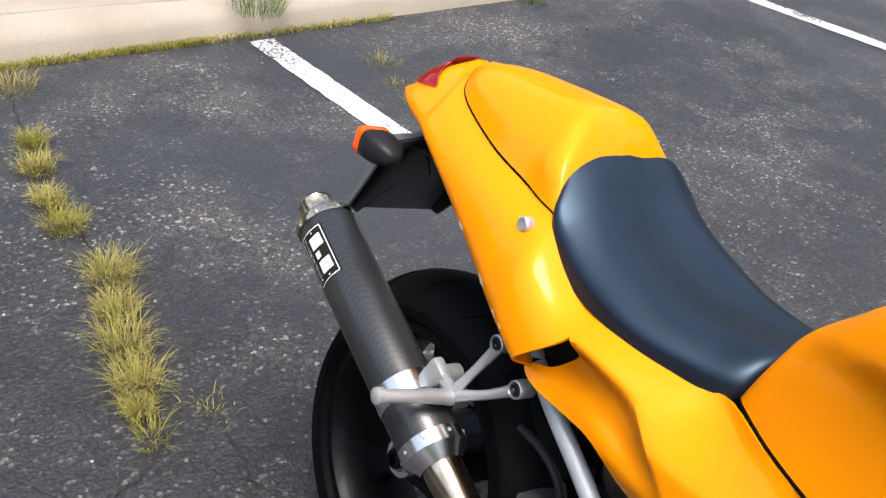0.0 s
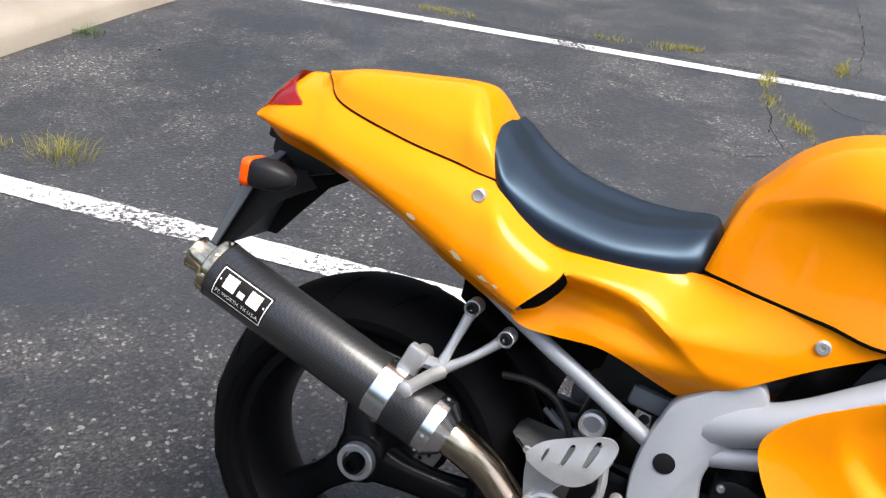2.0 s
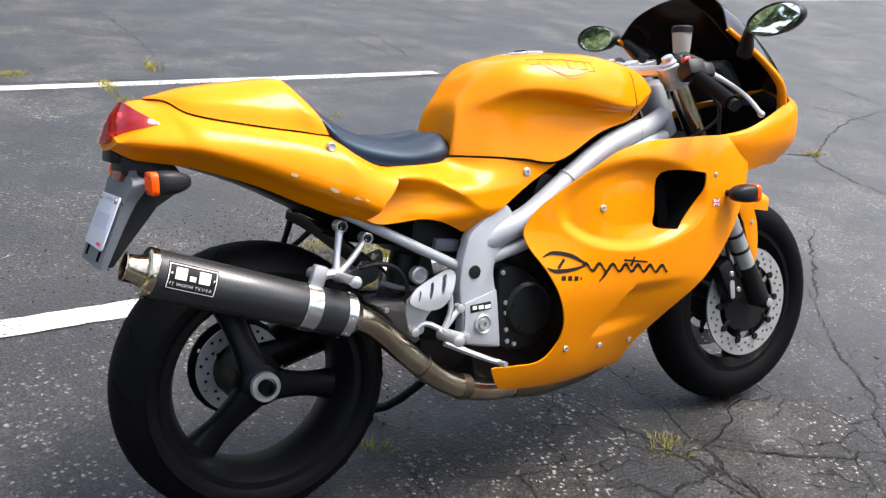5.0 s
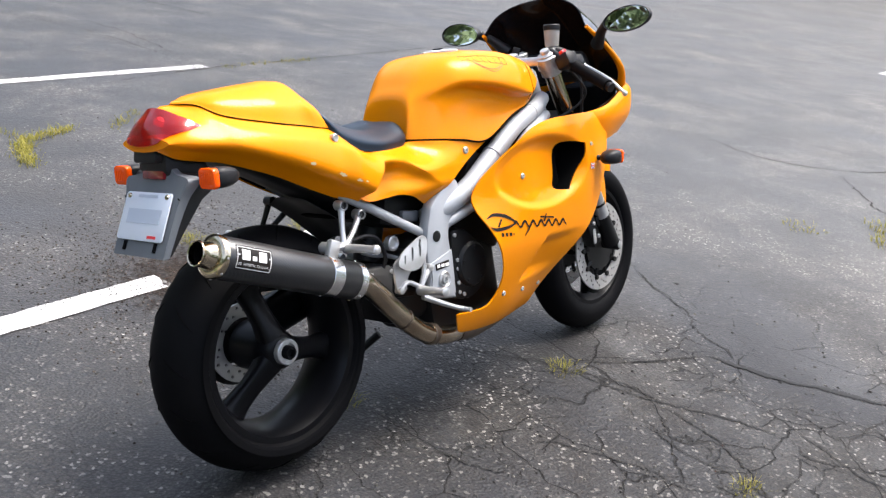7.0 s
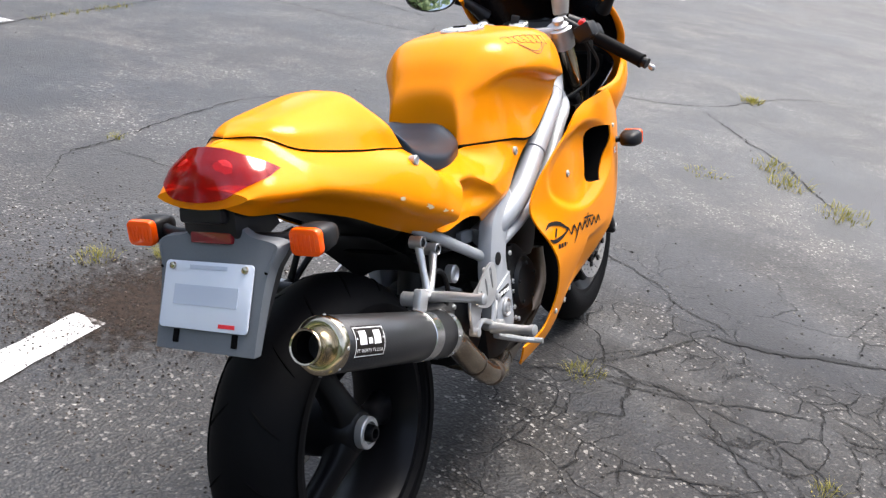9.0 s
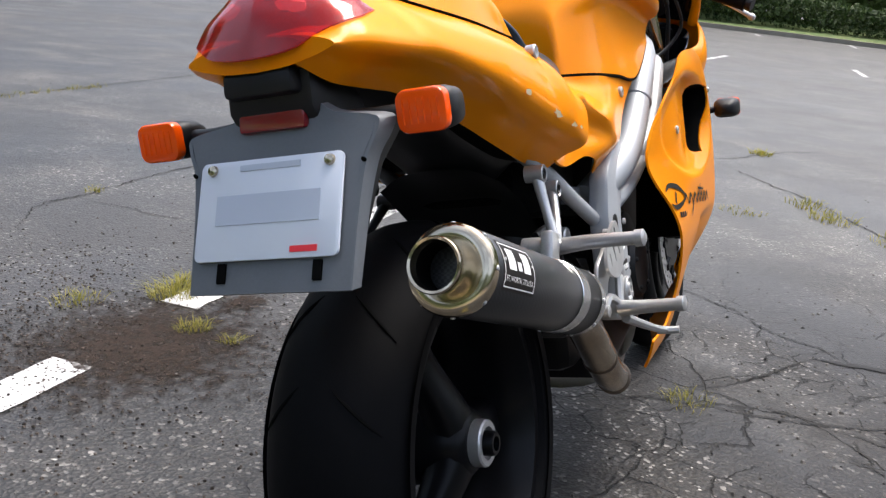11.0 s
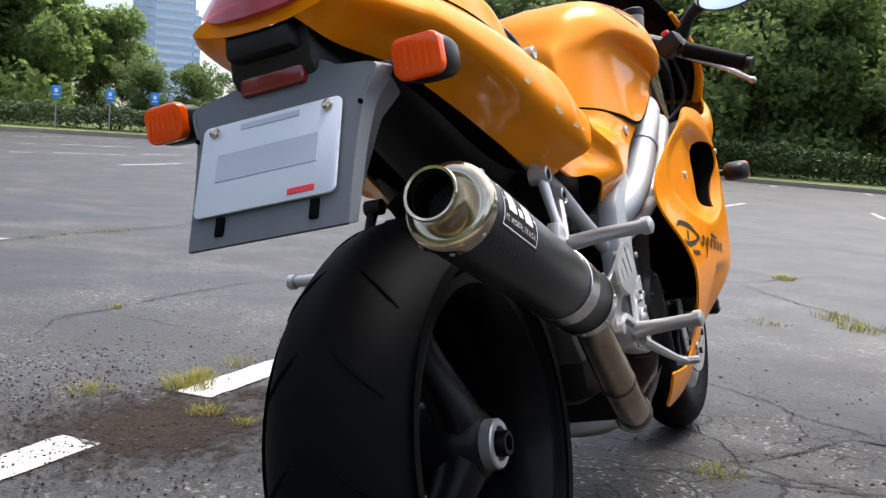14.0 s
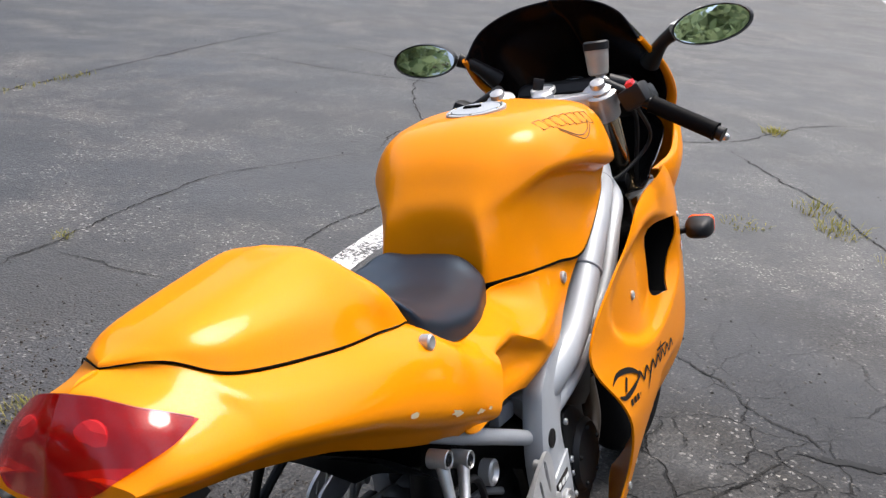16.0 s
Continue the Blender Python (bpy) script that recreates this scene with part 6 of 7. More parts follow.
def build_pegs():
    for s in (-1, 1):
        h = bmesh.new()
        add_tube(h, [(0.172, s * 0.128, 0.628), (0.157, s * 0.142, 0.575), (0.148, s * 0.152, 0.540)], [0.0085, 0.0065, 0.0085], 10, 4)
        add_tube(h, [(0.226, s * 0.128, 0.599), (0.19, s * 0.142, 0.565), (0.150, s * 0.152, 0.535)], [0.0085, 0.0065, 0.0085], 10, 4)
        for x, z in ((0.172, 0.628), (0.226, 0.599)):
            add_turned(h, [(-0.012, 0.0118), (0.013, 0.0118), (0.014, 0.0105), (0.009, 0.0080)], along((x, s * 0.126, z), (x, s * 0.2, z)), 18)
        add_turned(h, [(-0.03, 0.0135), (0.012, 0.0135), (0.014, 0.011)], along((0.113, s * 0.150, 0.540), (0.113, s * 0.2, 0.540)), 18)
        add_tube(h, [(0.148, s * 0.152, 0.540), (0.113, s * 0.150, 0.540)], 0.010, 8, 1)
        # the left hanger takes engine black for the shade it stands in
        ha = part("passenger_footrest_hanger", h, ALLOY if s < 0 else ENGINE, bike, "pale alloy passenger footrest hanger" if s < 0 else "passenger footrest hanger blackened as if in shade")
        for x, z in ((0.172, 0.628), (0.226, 0.599), (0.113, 0.540)):
            part("bolt", turned([(0, 0.0078), (0.004, 0.0078), (0.005, 0.006), (0.002, 0.004), (0.002, 0.002)], along((x, s * (0.135 if x > 0.15 else 0.160), z), (x, s * 0.2, z)), 14), ENGINE, ha)
        pg = bmesh.new()
        add_tube(pg, [(0.150, s * 0.155, 0.533), (0.146, s * 0.20, 0.538), (0.140, s * 0.262, 0.541)], [0.011, 0.0095, 0.0085], 10, 4)
        add_turned(pg, [(-0.004, 0.011), (0.006, 0.011), (0.009, 0.006)], along((0.139, s * 0.262, 0.541), (0.138, s * 0.28, 0.542)), 12)
        part("footrest", pg, ALLOY, ha, "ribbed alloy passenger footrest")
        # rider hanger with slotted heel guard
        slots = [round_line([(x - 0.35 * k, z - k), (x + 0.05 * k, z - 1.05 * k), (x + 0.75 * k, z + 0.9 * k), (x + 0.25 * k, z + 1.05 * k)], 3) for x, z, k in ((0.317, 0.476, 0.008), (0.345, 0.484, 0.013), (0.375, 0.494, 0.016))]
        guard = round_line([(0.294, 0.468), (0.308, 0.488), (0.337, 0.503), (0.386, 0.520), (0.404, 0.517), (0.407, 0.501), (0.391, 0.468), (0.37, 0.448), (0.341, 0.444), (0.308, 0.455)], 4)
        hg = thick(part("heel_guard", sheet(guard, lambda x, z: 0.170 + 0.010 * smooth01(0.52, 0.46, z), slots, 0.008, s), ALLOY, bike, "slotted pale alloy heel guard"), 0.005)
        web = round_line([(0.297, 0.466), (0.298, 0.412), (0.308, 0.392), (0.332, 0.396), (0.336, 0.418), (0.352, 0.438), (0.378, 0.446), (0.392, 0.462), (0.402, 0.495), (0.385, 0.502), (0.34, 0.485)], 4)
        part("guard_bracket", prism(web, s * 0.156, s * 0.163, 0.0015), ALLOY, hg)
        arm = bmesh.new()
        for pts in ([(0.392, s * 0.160, 0.500), (0.398, s * 0.165, 0.440), (0.375, s * 0.17, 0.395)], [(0.375, s * 0.17, 0.395), (0.42, s * 0.163, 0.435)], [(0.375, s * 0.17, 0.395), (0.432, s * 0.163, 0.372)], [(0.375, s * 0.17, 0.395), (0.335, s * 0.165, 0.415), (0.31, s * 0.163, 0.40)]):
            add_tube(arm, pts, 0.0062, 8, 3)
        for x, z in ((0.42, 0.435), (0.432, 0.372), (0.31, 0.40), (0.392, 0.50)):
            add_turned(arm, [(-0.012, 0.0092), (0.007, 0.0092), (0.008, 0.007)], along((x, s * 0.163, z), (x, s * 0.2, z)), 14)
        ra = part("rider_footrest_hanger", arm, ALLOY, bike, "pale alloy rider footrest hanger")
        pg = bmesh.new()
        add_tube(pg, [(0.370, s * 0.172, 0.388), (0.362, s * 0.21, 0.392), (0.354, s * 0.265, 0.397)], [0.013, 0.0105, 0.0095], 10, 4)
        add_turned(pg, [(-0.004, 0.012), (0.006, 0.012), (0.008, 0.008)], along((0.353, s * 0.266, 0.3975), (0.350, s * 0.29, 0.399)), 12)
        part("footrest", pg, ALLOY, ra, "ribbed alloy rider footrest")
        pd = bmesh.new()
        add_tube(pd, [(0.372, s * 0.178, 0.372), (0.41, s * 0.19, 0.352), (0.46, s * 0.205, 0.328), (0.486, s * 0.215, 0.318)], [0.008, 0.007, 0.006, 0.006], 8, 4)
        add_tube(pd, [(0.482, s * 0.20, 0.318), (0.486, s * 0.235, 0.318)], 0.0065, 8, 1)
        part("foot_pedal", pd, ALLOY, ra, "polished alloy foot pedal")


build_pegs()


def build_swingarm():
    part("swingarm", tube([(0.44, 0.06, 0.40), (0.34, 0.11, 0.385), (0.18, 0.135, 0.350), (0.03, 0.125, 0.318), (-0.03, 0.12, 0.314)], [0.045, 0.048, 0.052, 0.055, 0.05], 16, 5), RIM_BLACK, bike, "black single-sided swingarm")
    part("swingarm_pivot", box((0.12, 0.20, 0.10), pose(0.40, 0, 0.40, 0, 8, 0), 0.025), RIM_BLACK, bike)
    part("shock_absorber", tube([(0.36, 0.0, 0.45), (0.40, 0, 0.60)], 0.035, 16, 1), ENGINE, bike)
    part("chain_guard", box((0.30, 0.02, 0.05), pose(0.25, 0.13, 0.42, 0, 6, 0), 0.006), PLASTIC, bike)
    part("hugger", skin([[(0.30, 0.09, 0.50), (0.30, 0.05, 0.52), (0.30, 0, 0.525)], [(0.20, 0.095, 0.585), (0.195, 0.05, 0.605), (0.19, 0, 0.61)], [(0.14, 0.09, 0.625), (0.13, 0.05, 0.645), (0.12, 0, 0.65)]], 5, 5), PLASTIC, bike)
    st = bmesh.new()
    add_tube(st, [(0.50, 0.12, 0.20), (0.43, 0.22, 0.11), (0.36, 0.315, 0.088)], 0.011, 10, 3)
    part("side_stand", st, ENGINE, bike, "black steel side stand")
    ud = skin([[(-0.16, 0.06, 0.785), (-0.16, 0.03, 0.782), (-0.16, 0, 0.78)], [(0.0, 0.065, 0.742), (0.0, 0.04, 0.725), (0.0, 0, 0.72)], [(0.12, 0.07, 0.692), (0.12, 0.05, 0.668), (0.12, 0, 0.658)], [(0.22, 0.08, 0.645), (0.22, 0.05, 0.615), (0.22, 0, 0.605)]], 4, 4)
    thick(part("undertray", ud, PLASTIC, bike, "black plastic undertray beneath the tail"), 0.003)


build_swingarm()


TAIL_LAMP = [[(-0.151, 0.092, 0.838), (-0.152, 0.091, 0.839), (-0.153, 0.090, 0.840)], [(-0.184, 0.093, 0.832), (-0.179, 0.088, 0.842), (-0.170, 0.081, 0.852)],
             [(-0.207, 0.085, 0.828), (-0.199, 0.075, 0.846), (-0.184, 0.063, 0.862)], [(-0.225, 0.068, 0.820), (-0.211, 0.057, 0.847), (-0.191, 0.047, 0.869)],
             [(-0.236, 0.048, 0.810), (-0.218, 0.039, 0.847), (-0.196, 0.031, 0.875)], [(-0.240, 0.022, 0.806), (-0.222, 0.018, 0.848), (-0.200, 0.015, 0.878)], [(-0.242, 0.0, 0.805), (-0.224, 0.0, 0.849), (-0.201, 0.0, 0.879)]]


def build_tail_end():
    thick(part("tail_light", skin(TAIL_LAMP, 6, 6), RED_LENS, bike, "glossy red wraparound tail light"), 0.002)
    light = bpy.data.objects["tail_light"]
    light.visible_shadow = False            # daylight reaches the cells through the clear lens
    part("reflector_bowl", skin([[(x + 0.0036, y * 0.98, z - 0.0012) for x, y, z in r] for r in TAIL_LAMP], 4, 4), RED_BOWL, light)
    for s in (-1, 1):
        part("lamp_cell", turned([(0, 0.018), (0.003, 0.017), (0.004, 0.008)], along((-0.2120, s * 0.034, 0.844), (-0.24, s * 0.040, 0.858)), 20), BULB_RED, light)
    tray = bmesh.new()
    add_prism(tray, [(-0.215, 0.755), (-0.212, 0.79), (-0.18, 0.79), (-0.12, 0.765), (-0.105, 0.74), (-0.15, 0.726), (-0.196, 0.726)], -0.045, 0.055, 0.006)
    part("light_bracket", tray, PLASTIC, bike, "black plastic tail bracket")
    part("plate_lamp", box((0.045, 0.080, 0.026), pose(-0.208, 0.006, 0.780, 0, 8, 0), 0.006), PLASTIC, bike, "black number plate lamp")
    part("reflector", box((0.014, 0.078, 0.032), pose(-0.207, 0.006, 0.750, 0, 12, 0), 0.004), DARK_RED, bike, "dark red rear reflector")

    def back(z):
        return -0.275 + (z - 0.588) * 0.44
    flap = []
    for z, w, curl in ((0.756, 0.046, 0.004), (0.746, 0.066, 0.008), (0.738, 0.112, 0.018), (0.722, 0.113, 0.018), (0.70, 0.104, 0.012), (0.66, 0.099, 0.008), (0.62, 0.097, 0.006), (0.587, 0.096, 0.004)):
        flap.append([(back(z) + curl + 0.008, w, z), (back(z) + 0.002, w * 0.965, z), (back(z), w * 0.86, z), (back(z), 0.0, z)])
    c = thick(part("plate_carrier", skin(flap, 4, 5), GREY_PLASTIC, bike, "faded grey plastic mudguard and plate carrier"), 0.004)
    for s in (-1, 1):
        part("carrier_flank", prism([(-0.203, 0.737), (-0.13, 0.742), (-0.112, 0.722), (-0.165, 0.69), (-0.212, 0.635), (-0.250, 0.588), (-0.268, 0.588), (-0.240, 0.66)], s * 0.080, s * 0.084), PLASTIC, c)
        part("slot", box((0.004, 0.010, 0.020), pose(back(0.606) - 0.001, s * 0.055, 0.606, 0, 23.7, 0), 0.001), DARK, c)
        part("rivet_hole", turned([(0, 0.003), (0.001, 0.002)], along((back(0.70) - 0.002, s * 0.098, 0.70), (back(0.70) - 0.02, s * 0.098, 0.692)), 10), DARK, c)
    tilt = pose(back(0.664) - 0.0045, 0.004, 0.664, 0, 23.7, 0)
    pl = bmesh.new()
    add_prism(pl, rounded(0.166, 0.101, 0.007), -0.0015, 0.0015, 0.0006, tilt @ pose(0, 0, 0, 0, 0, 90))
    plate = part("number_plate", pl, PLATE_WHITE, bike, "pale number plate with plain bars for its writing")
    for y, z, w, h, mat in ((0.0, 0.042, 0.07, 0.006, PLATE_GREY), (0.0, 0.0, 0.12, 0.030, PLATE_GREY), (-0.045, -0.042, 0.03, 0.006, RED_INK)):
        part("plate_bar", box((0.001, w, h), tilt @ pose(-0.0020, y, z)), mat, plate)
    for s in (-1, 1):
        part("plate_bolt", turned([(0, 0.006), (0.003, 0.005), (0.004, 0.002)], along(tilt @ Vector((-0.002, s * 0.068, 0.042)), tilt @ Vector((-0.02, s * 0.068, 0.042))), 12), CHROME, plate)
        ind(Vector((-0.185, 0.013 + s * 0.055, 0.738)), Vector((-0.160, 0.013 + s * 0.150, 0.737)), s, -1)


def ind(root_at, head_at, s, facing):
    """An indicator: rubber stalk, dark shell, amber lens turned backward (facing -1) or ahead."""
    d = -facing
    shell = tube([root_at, (root_at + head_at) / 2, head_at + Vector((0.010 * d, 0, 0))], [0.010, 0.008, 0.010], 10, 3)
    rows = []
    for x, k in ((-0.018, 0.90), (-0.014, 1.0), (0.0, 1.0), (0.016, 0.92), (0.030, 0.70), (0.040, 0.40), (0.043, 0.1)):
        rows.append([shell.verts.new(head_at + Vector((x * d, s * 0.008 + 0.028 * k * math.copysign(abs(math.cos(q)) ** 0.6, math.cos(q)), 0.0215 * k * math.copysign(abs(math.sin(q)) ** 0.6, math.sin(q)))))
                     for q in (2 * math.pi * i / 20 for i in range(20))])
    for r0, r1 in zip(rows, rows[1:]):
        for k in range(20):
            shell.faces.new((r0[k], r0[(k + 1) % 20], r1[(k + 1) % 20], r1[k]))
    shell.faces.new(rows[0])
    shell.faces.new(rows[-1])
    bmesh.ops.recalc_face_normals(shell, faces=shell.faces[:])
    i = part("indicator", shell, PLASTIC, bike, "indicator with amber lens on a short black stalk")
    part("lens", prism(rounded(0.053, 0.042, 0.011), -0.0075, 0.0075, 0.004, Matrix.Translation(head_at + Vector((-0.0245 * d, s * 0.008, 0))) @ pose(0, 0, 0, 0, 0, 90)), AMBER, i, "ribbed amber lens")
    for k in range(6):
        part("lens_rib", tube([head_at + Vector((-0.0322 * d, s * 0.008 - 0.018 + 0.0072 * k, z)) for z in (-0.012, 0.012)], 0.0010, 6, 1), AMBER, i)


build_tail_end()


def build_controls():
    # forks, yokes and clip-on bars
    low, top = Vector((1.400, 0, 0.312)), Vector((1.070, 0, 0.925))
    way = (top - low).normalized()
    for s in (-1, 1):
        o = Vector((0, s * 0.105, 0))
        f = part("fork_leg", tube([low + o, low + o + way * 0.115], [0.029, 0.025], 18, 1), ENGINE, bike, "black lower fork leg")
        part("fork_foot", turned([(-0.035, 0.018), (0.02, 0.020), (0.026, 0.014)], along(low + o + Vector((0.012, s * 0.0, -0.006)), low + o + Vector((0.012, s * 0.1, -0.006))), 18), ENGINE, f)
        part("axle_bolt", turned([(0, 0.013), (0.006, 0.012), (0.008, 0.007)], along(low + o + Vector((0.012, s * 0.022, -0.006)), low + o + Vector((0.012, s * 0.1, -0.006))), 16), ALLOY, f)
        part("stanchion", tube([low + o + way * 0.11, low + o + way * 0.36], 0.0245, 20, 1), ALLOY, f, "bright silver fork slider tube")
        for k in (0.165, 0.215, 0.27):
            part("fork_band", turned([(-0.005, 0.0246), (-0.004, 0.0256), (0.004, 0.0256), (0.005, 0.0246)], along(low + o + way * k, low + o + way * (k + 0.05)), 18), ENGINE, f)
        part("upper_tube", tube([low + o + way * 0.36, top + o], 0.0255, 18, 1), CHROME, f, "polished upper fork tube")
        part("fork_cap", turned([(0, 0.024), (0.012, 0.024), (0.016, 0.015), (0.026, 0.014), (0.028, 0.008)], along(top + o + way * 0.008, top + o + way * 0.1), 20), ALLOY, f)
        cal = bmesh.new()
        add_box(cal, (0.055, 0.045, 0.125), pose(1.300, s * 0.082, 0.375, 0, -28, 0), 0.012)
        cl = part("brake_caliper", cal, ENGINE, bike, "black front brake caliper")
        part("caliper_badge", prism(rounded(0.016, 0.050, 0.007), -0.0012, 0.0012, 0.0005, pose(1.298, s * 0.1055, 0.352, 0, -6, 0)), ALLOY, cl)
        part("caliper_bridge", box((0.050, 0.020, 0.040), pose(1.335, s * 0.098, 0.405, 0, -28, 0), 0.006), ENGINE, cl)
        for k in range(2):
            screw(cl, (1.292 + 0.028 * k, s * 0.107, 0.395 - 0.045 * k), (0, s, 0), 0.007)
        g = Vector((1.078, s * 0.115 + 0.005, 0.950))
        e = Vector((1.040, s * 0.330 + 0.005, 0.842))
        part("handlebar", tube([g, g.lerp(e, 0.5)], 0.011, 12, 1), ENGINE, bike)
        gr = part("handlebar_grip", tube([g.lerp(e, 0.44), g.lerp(e, 0.47), g.lerp(e, 0.96), g.lerp(e, 0.99)], [0.018, 0.0165, 0.0165, 0.018], 16, 1), RUBBER, bike, "ribbed black rubber grip")
        part("bar_end", tube([g.lerp(e, 0.98), g.lerp(e, 1.05)], [0.012, 0.014], 14, 1), PLASTIC, gr)
        sw = part("switch_pod", box((0.048, 0.052, 0.042), Matrix.Translation(g.lerp(e, 0.30) + Vector((0, 0, 0.002))) @ pose(0, 0, 0, 26 * s, 0, 8 * s), 0.008), PLASTIC, bike, "black switch housing")
        if s < 0:
            part("switch", box((0.020, 0.016, 0.010), Matrix.Translation(g.lerp(e, 0.27) + Vector((-0.014, 0, 0.025))) @ pose(0, 0, 0, -20, -15, 0), 0.003), RED_INK, sw)
        part("cable_housing", box((0.050, 0.034, 0.036), Matrix.Translation(g.lerp(e, 0.36) + Vector((0.026, 0, 0.006))) @ pose(0, 0, 0, 26 * s, 0, 8 * s), 0.009), PLASTIC, sw)
        part("bar_clamp", turned([(-0.018, 0.026), (-0.016, 0.031), (0.016, 0.031), (0.018, 0.026)], along(Vector((1.082, s * 0.105, 0.900)), Vector((1.070, s * 0.105, 0.925))), 24), ALLOY, bike, "pale alloy handlebar clamp")
        part("master_cylinder", tube([(1.100, s * 0.115, 0.950), (1.112, s * 0.150, 0.936), (1.118, s * 0.185, 0.918)], [0.016, 0.014, 0.011], 12, 3), PLASTIC, bike)
        lev = bmesh.new()
        tip = Vector((1.135, s * 0.328 + 0.005, 0.816))
        add_tube(lev, [g.lerp(e, 0.18) + Vector((0.045, 0, -0.004)), g.lerp(e, 0.45) + Vector((0.085, 0, -0.010)), g.lerp(e, 0.75) + Vector((0.096, 0, -0.014)), tip], [0.008, 0.006, 0.0055, 0.005], 8, 5)
        add_turned(lev, [(-0.008, 0.004), (-0.004, 0.0075), (0.004, 0.0075), (0.008, 0.004)], along(tip, tip + Vector((-0.01, s * 0.05, -0.025))), 12)
        part("hand_lever", lev, ALLOY, bike, "silver brake or clutch lever")
        # mirrors on black stalks
        c = Vector((1.19, 0.010 + s * 0.305, 1.028))
        tip_back = 0.235 if s > 0 else 0.17
        shell = [[(c.x + dx + tip_back * r * 0.044 * math.sin(q), c.y + s * r * 0.084 * math.cos(q) * (0.90 + 0.10 * math.cos(q)), c.z + r * 0.041 * math.sin(q) * (0.88 + 0.12 * math.cos(q)) + 0.006 * math.cos(q)) for q in (2 * math.pi * i / 28 for i in range(28))] for dx, r in ((0.0, 0.97), (-0.004, 1.0), (0.006, 1.04), (0.028, 0.92), (0.046, 0.55), (0.050, 0.1))]
        bm = bmesh.new()
        rings = [[bm.verts.new(p) for p in row] for row in shell]
        for r0, r1 in zip(rings, rings[1:]):
            for i in range(28):
                bm.faces.new((r0[i], r0[(i + 1) % 28], r1[(i + 1) % 28], r1[i]))
        bm.faces.new(rings[-1])
        add_tube(bm, [(1.212, 0.01 + s * 0.240, 1.022), (1.228, 0.01 + s * 0.208, 1.002), (1.260, 0.01 + s * 0.172, 0.962)], [0.017, 0.014, 0.022], 12, 4)
        bmesh.ops.recalc_face_normals(bm, faces=bm.faces[:])
        mi = part("mirror", bm, PLASTIC, bike, "black mirror on a short stalk")
        gl = bmesh.new()
        gl.faces.new([gl.verts.new((c.x + 0.0008 + tip_back * 0.041 * math.sin(q), c.y + s * 0.080 * math.cos(q) * (0.90 + 0.10 * math.cos(q)), c.z + 0.038 * math.sin(q) * (0.88 + 0.12 * math.cos(q)) + 0.006 * math.cos(q))) for q in (2 * math.pi * i / 40 for i in range(40))][::s])
        pane = part("mirror_glass", gl, MIRROR, mi, "clear mirror glass", smooth=False)
        ind(Vector((1.135, s * 0.205, 0.628)), Vector((1.165, s * 0.246, 0.628)), s, 1)
    yoke = round_line([(1.048, -0.120), (1.062, -0.134), (1.086, -0.128), (1.098, -0.105), (1.094, -0.075), (1.072, -0.045), (1.085, -0.022), (1.085, 0.022), (1.072, 0.045), (1.094, 0.075), (1.098, 0.105), (1.086, 0.128), (1.062, 0.134),
                       (1.048, 0.120), (1.038, 0.09), (1.012, 0.045), (0.990, 0.025), (0.990, -0.025), (1.012, -0.045), (1.038, -0.09)], 3)
    bm = prism(yoke, -0.014, 0.012, 0.005, Matrix.Translation((0.0, 0, 0.924)) @ Matrix(((1, 0, 0, 0), (0, 0, 1, 0), (0, 1, 0, 0), (0, 0, 0, 1))))
    bmesh.ops.recalc_face_normals(bm, faces=bm.faces[:])
    y = part("top_yoke", bm, ALLOY, bike, "pale cast alloy top yoke")
    for s in (-1, 1):
        part("yoke_clamp", turned([(-0.020, 0.031), (-0.018, 0.034), (0.016, 0.034), (0.018, 0.031), (0.018, 0.02)], along(Vector((1.070, s * 0.105, 0.922)), Vector((1.058, s * 0.105, 0.945))), 28), ALLOY, y)
    part("stem_nut", turned([(0, 0.022), (0.012, 0.022), (0.016, 0.014), (0.016, 0.006)], along((1.035, 0, 0.934), (1.028, 0, 0.965)), 6), ALLOY, y)
    part("lock_ring", turned([(0, 0.026), (0.010, 0.026), (0.012, 0.023), (0.008, 0.021)], along((1.108, 0.024, 0.938), (1.100, 0.024, 0.97)), 24), ALLOY, y)
    part("ignition_lock", turned([(0, 0.022), (0.03, 0.022), (0.032, 0.018)], along((1.11, 0.024, 0.912), (1.104, 0.024, 0.95)), 20), ENGINE, bike, "black ignition lock")
    part("key", box((0.005, 0.022, 0.024), pose(1.100, 0.030, 0.958, 15, 0, 30), 0.002), PLASTIC, bike, "black key in the ignition")
    part("lower_yoke", box((0.06, 0.25, 0.035), pose(1.15, 0, 0.745, 0, -30, 0), 0.008), ENGINE, bike)
    dash = part("instrument_panel", box((0.05, 0.26, 0.10), pose(1.255, 0.0, 0.90, 0, -35, 0), 0.02), PLASTIC, bike, "black instrument panel")
    for yy, r in ((0.0, 0.042), (0.085, 0.036), (-0.085, 0.036)):
        part("dial", turned([(0, r), (0.006, r), (0.008, r - 0.004), (0.006, r - 0.005), (0.006, 0.002)], along((1.232, yy, 0.915), (1.19, yy, 0.945)), 28), HEAD_GLASS, dash)
    rv = part("brake_fluid_reservoir", turned([(0, 0.016), (0.004, 0.020), (0.045, 0.0235), (0.05, 0.0235)], along((1.113, -0.093, 0.962), (1.116, -0.093, 1.03)), 24), RES, bike, "translucent brake fluid reservoir")
    part("lid", turned([(0.05, 0.0255), (0.064, 0.0255), (0.067, 0.022)], along((1.113, -0.093, 0.962), (1.116, -0.093, 1.03)), 24), PLASTIC, rv, "black screw lid")
    part("reservoir_bracket", tube([(1.095, -0.12, 0.94), (1.113, -0.093, 0.965)], 0.008, 8, 1), ALLOY, rv)
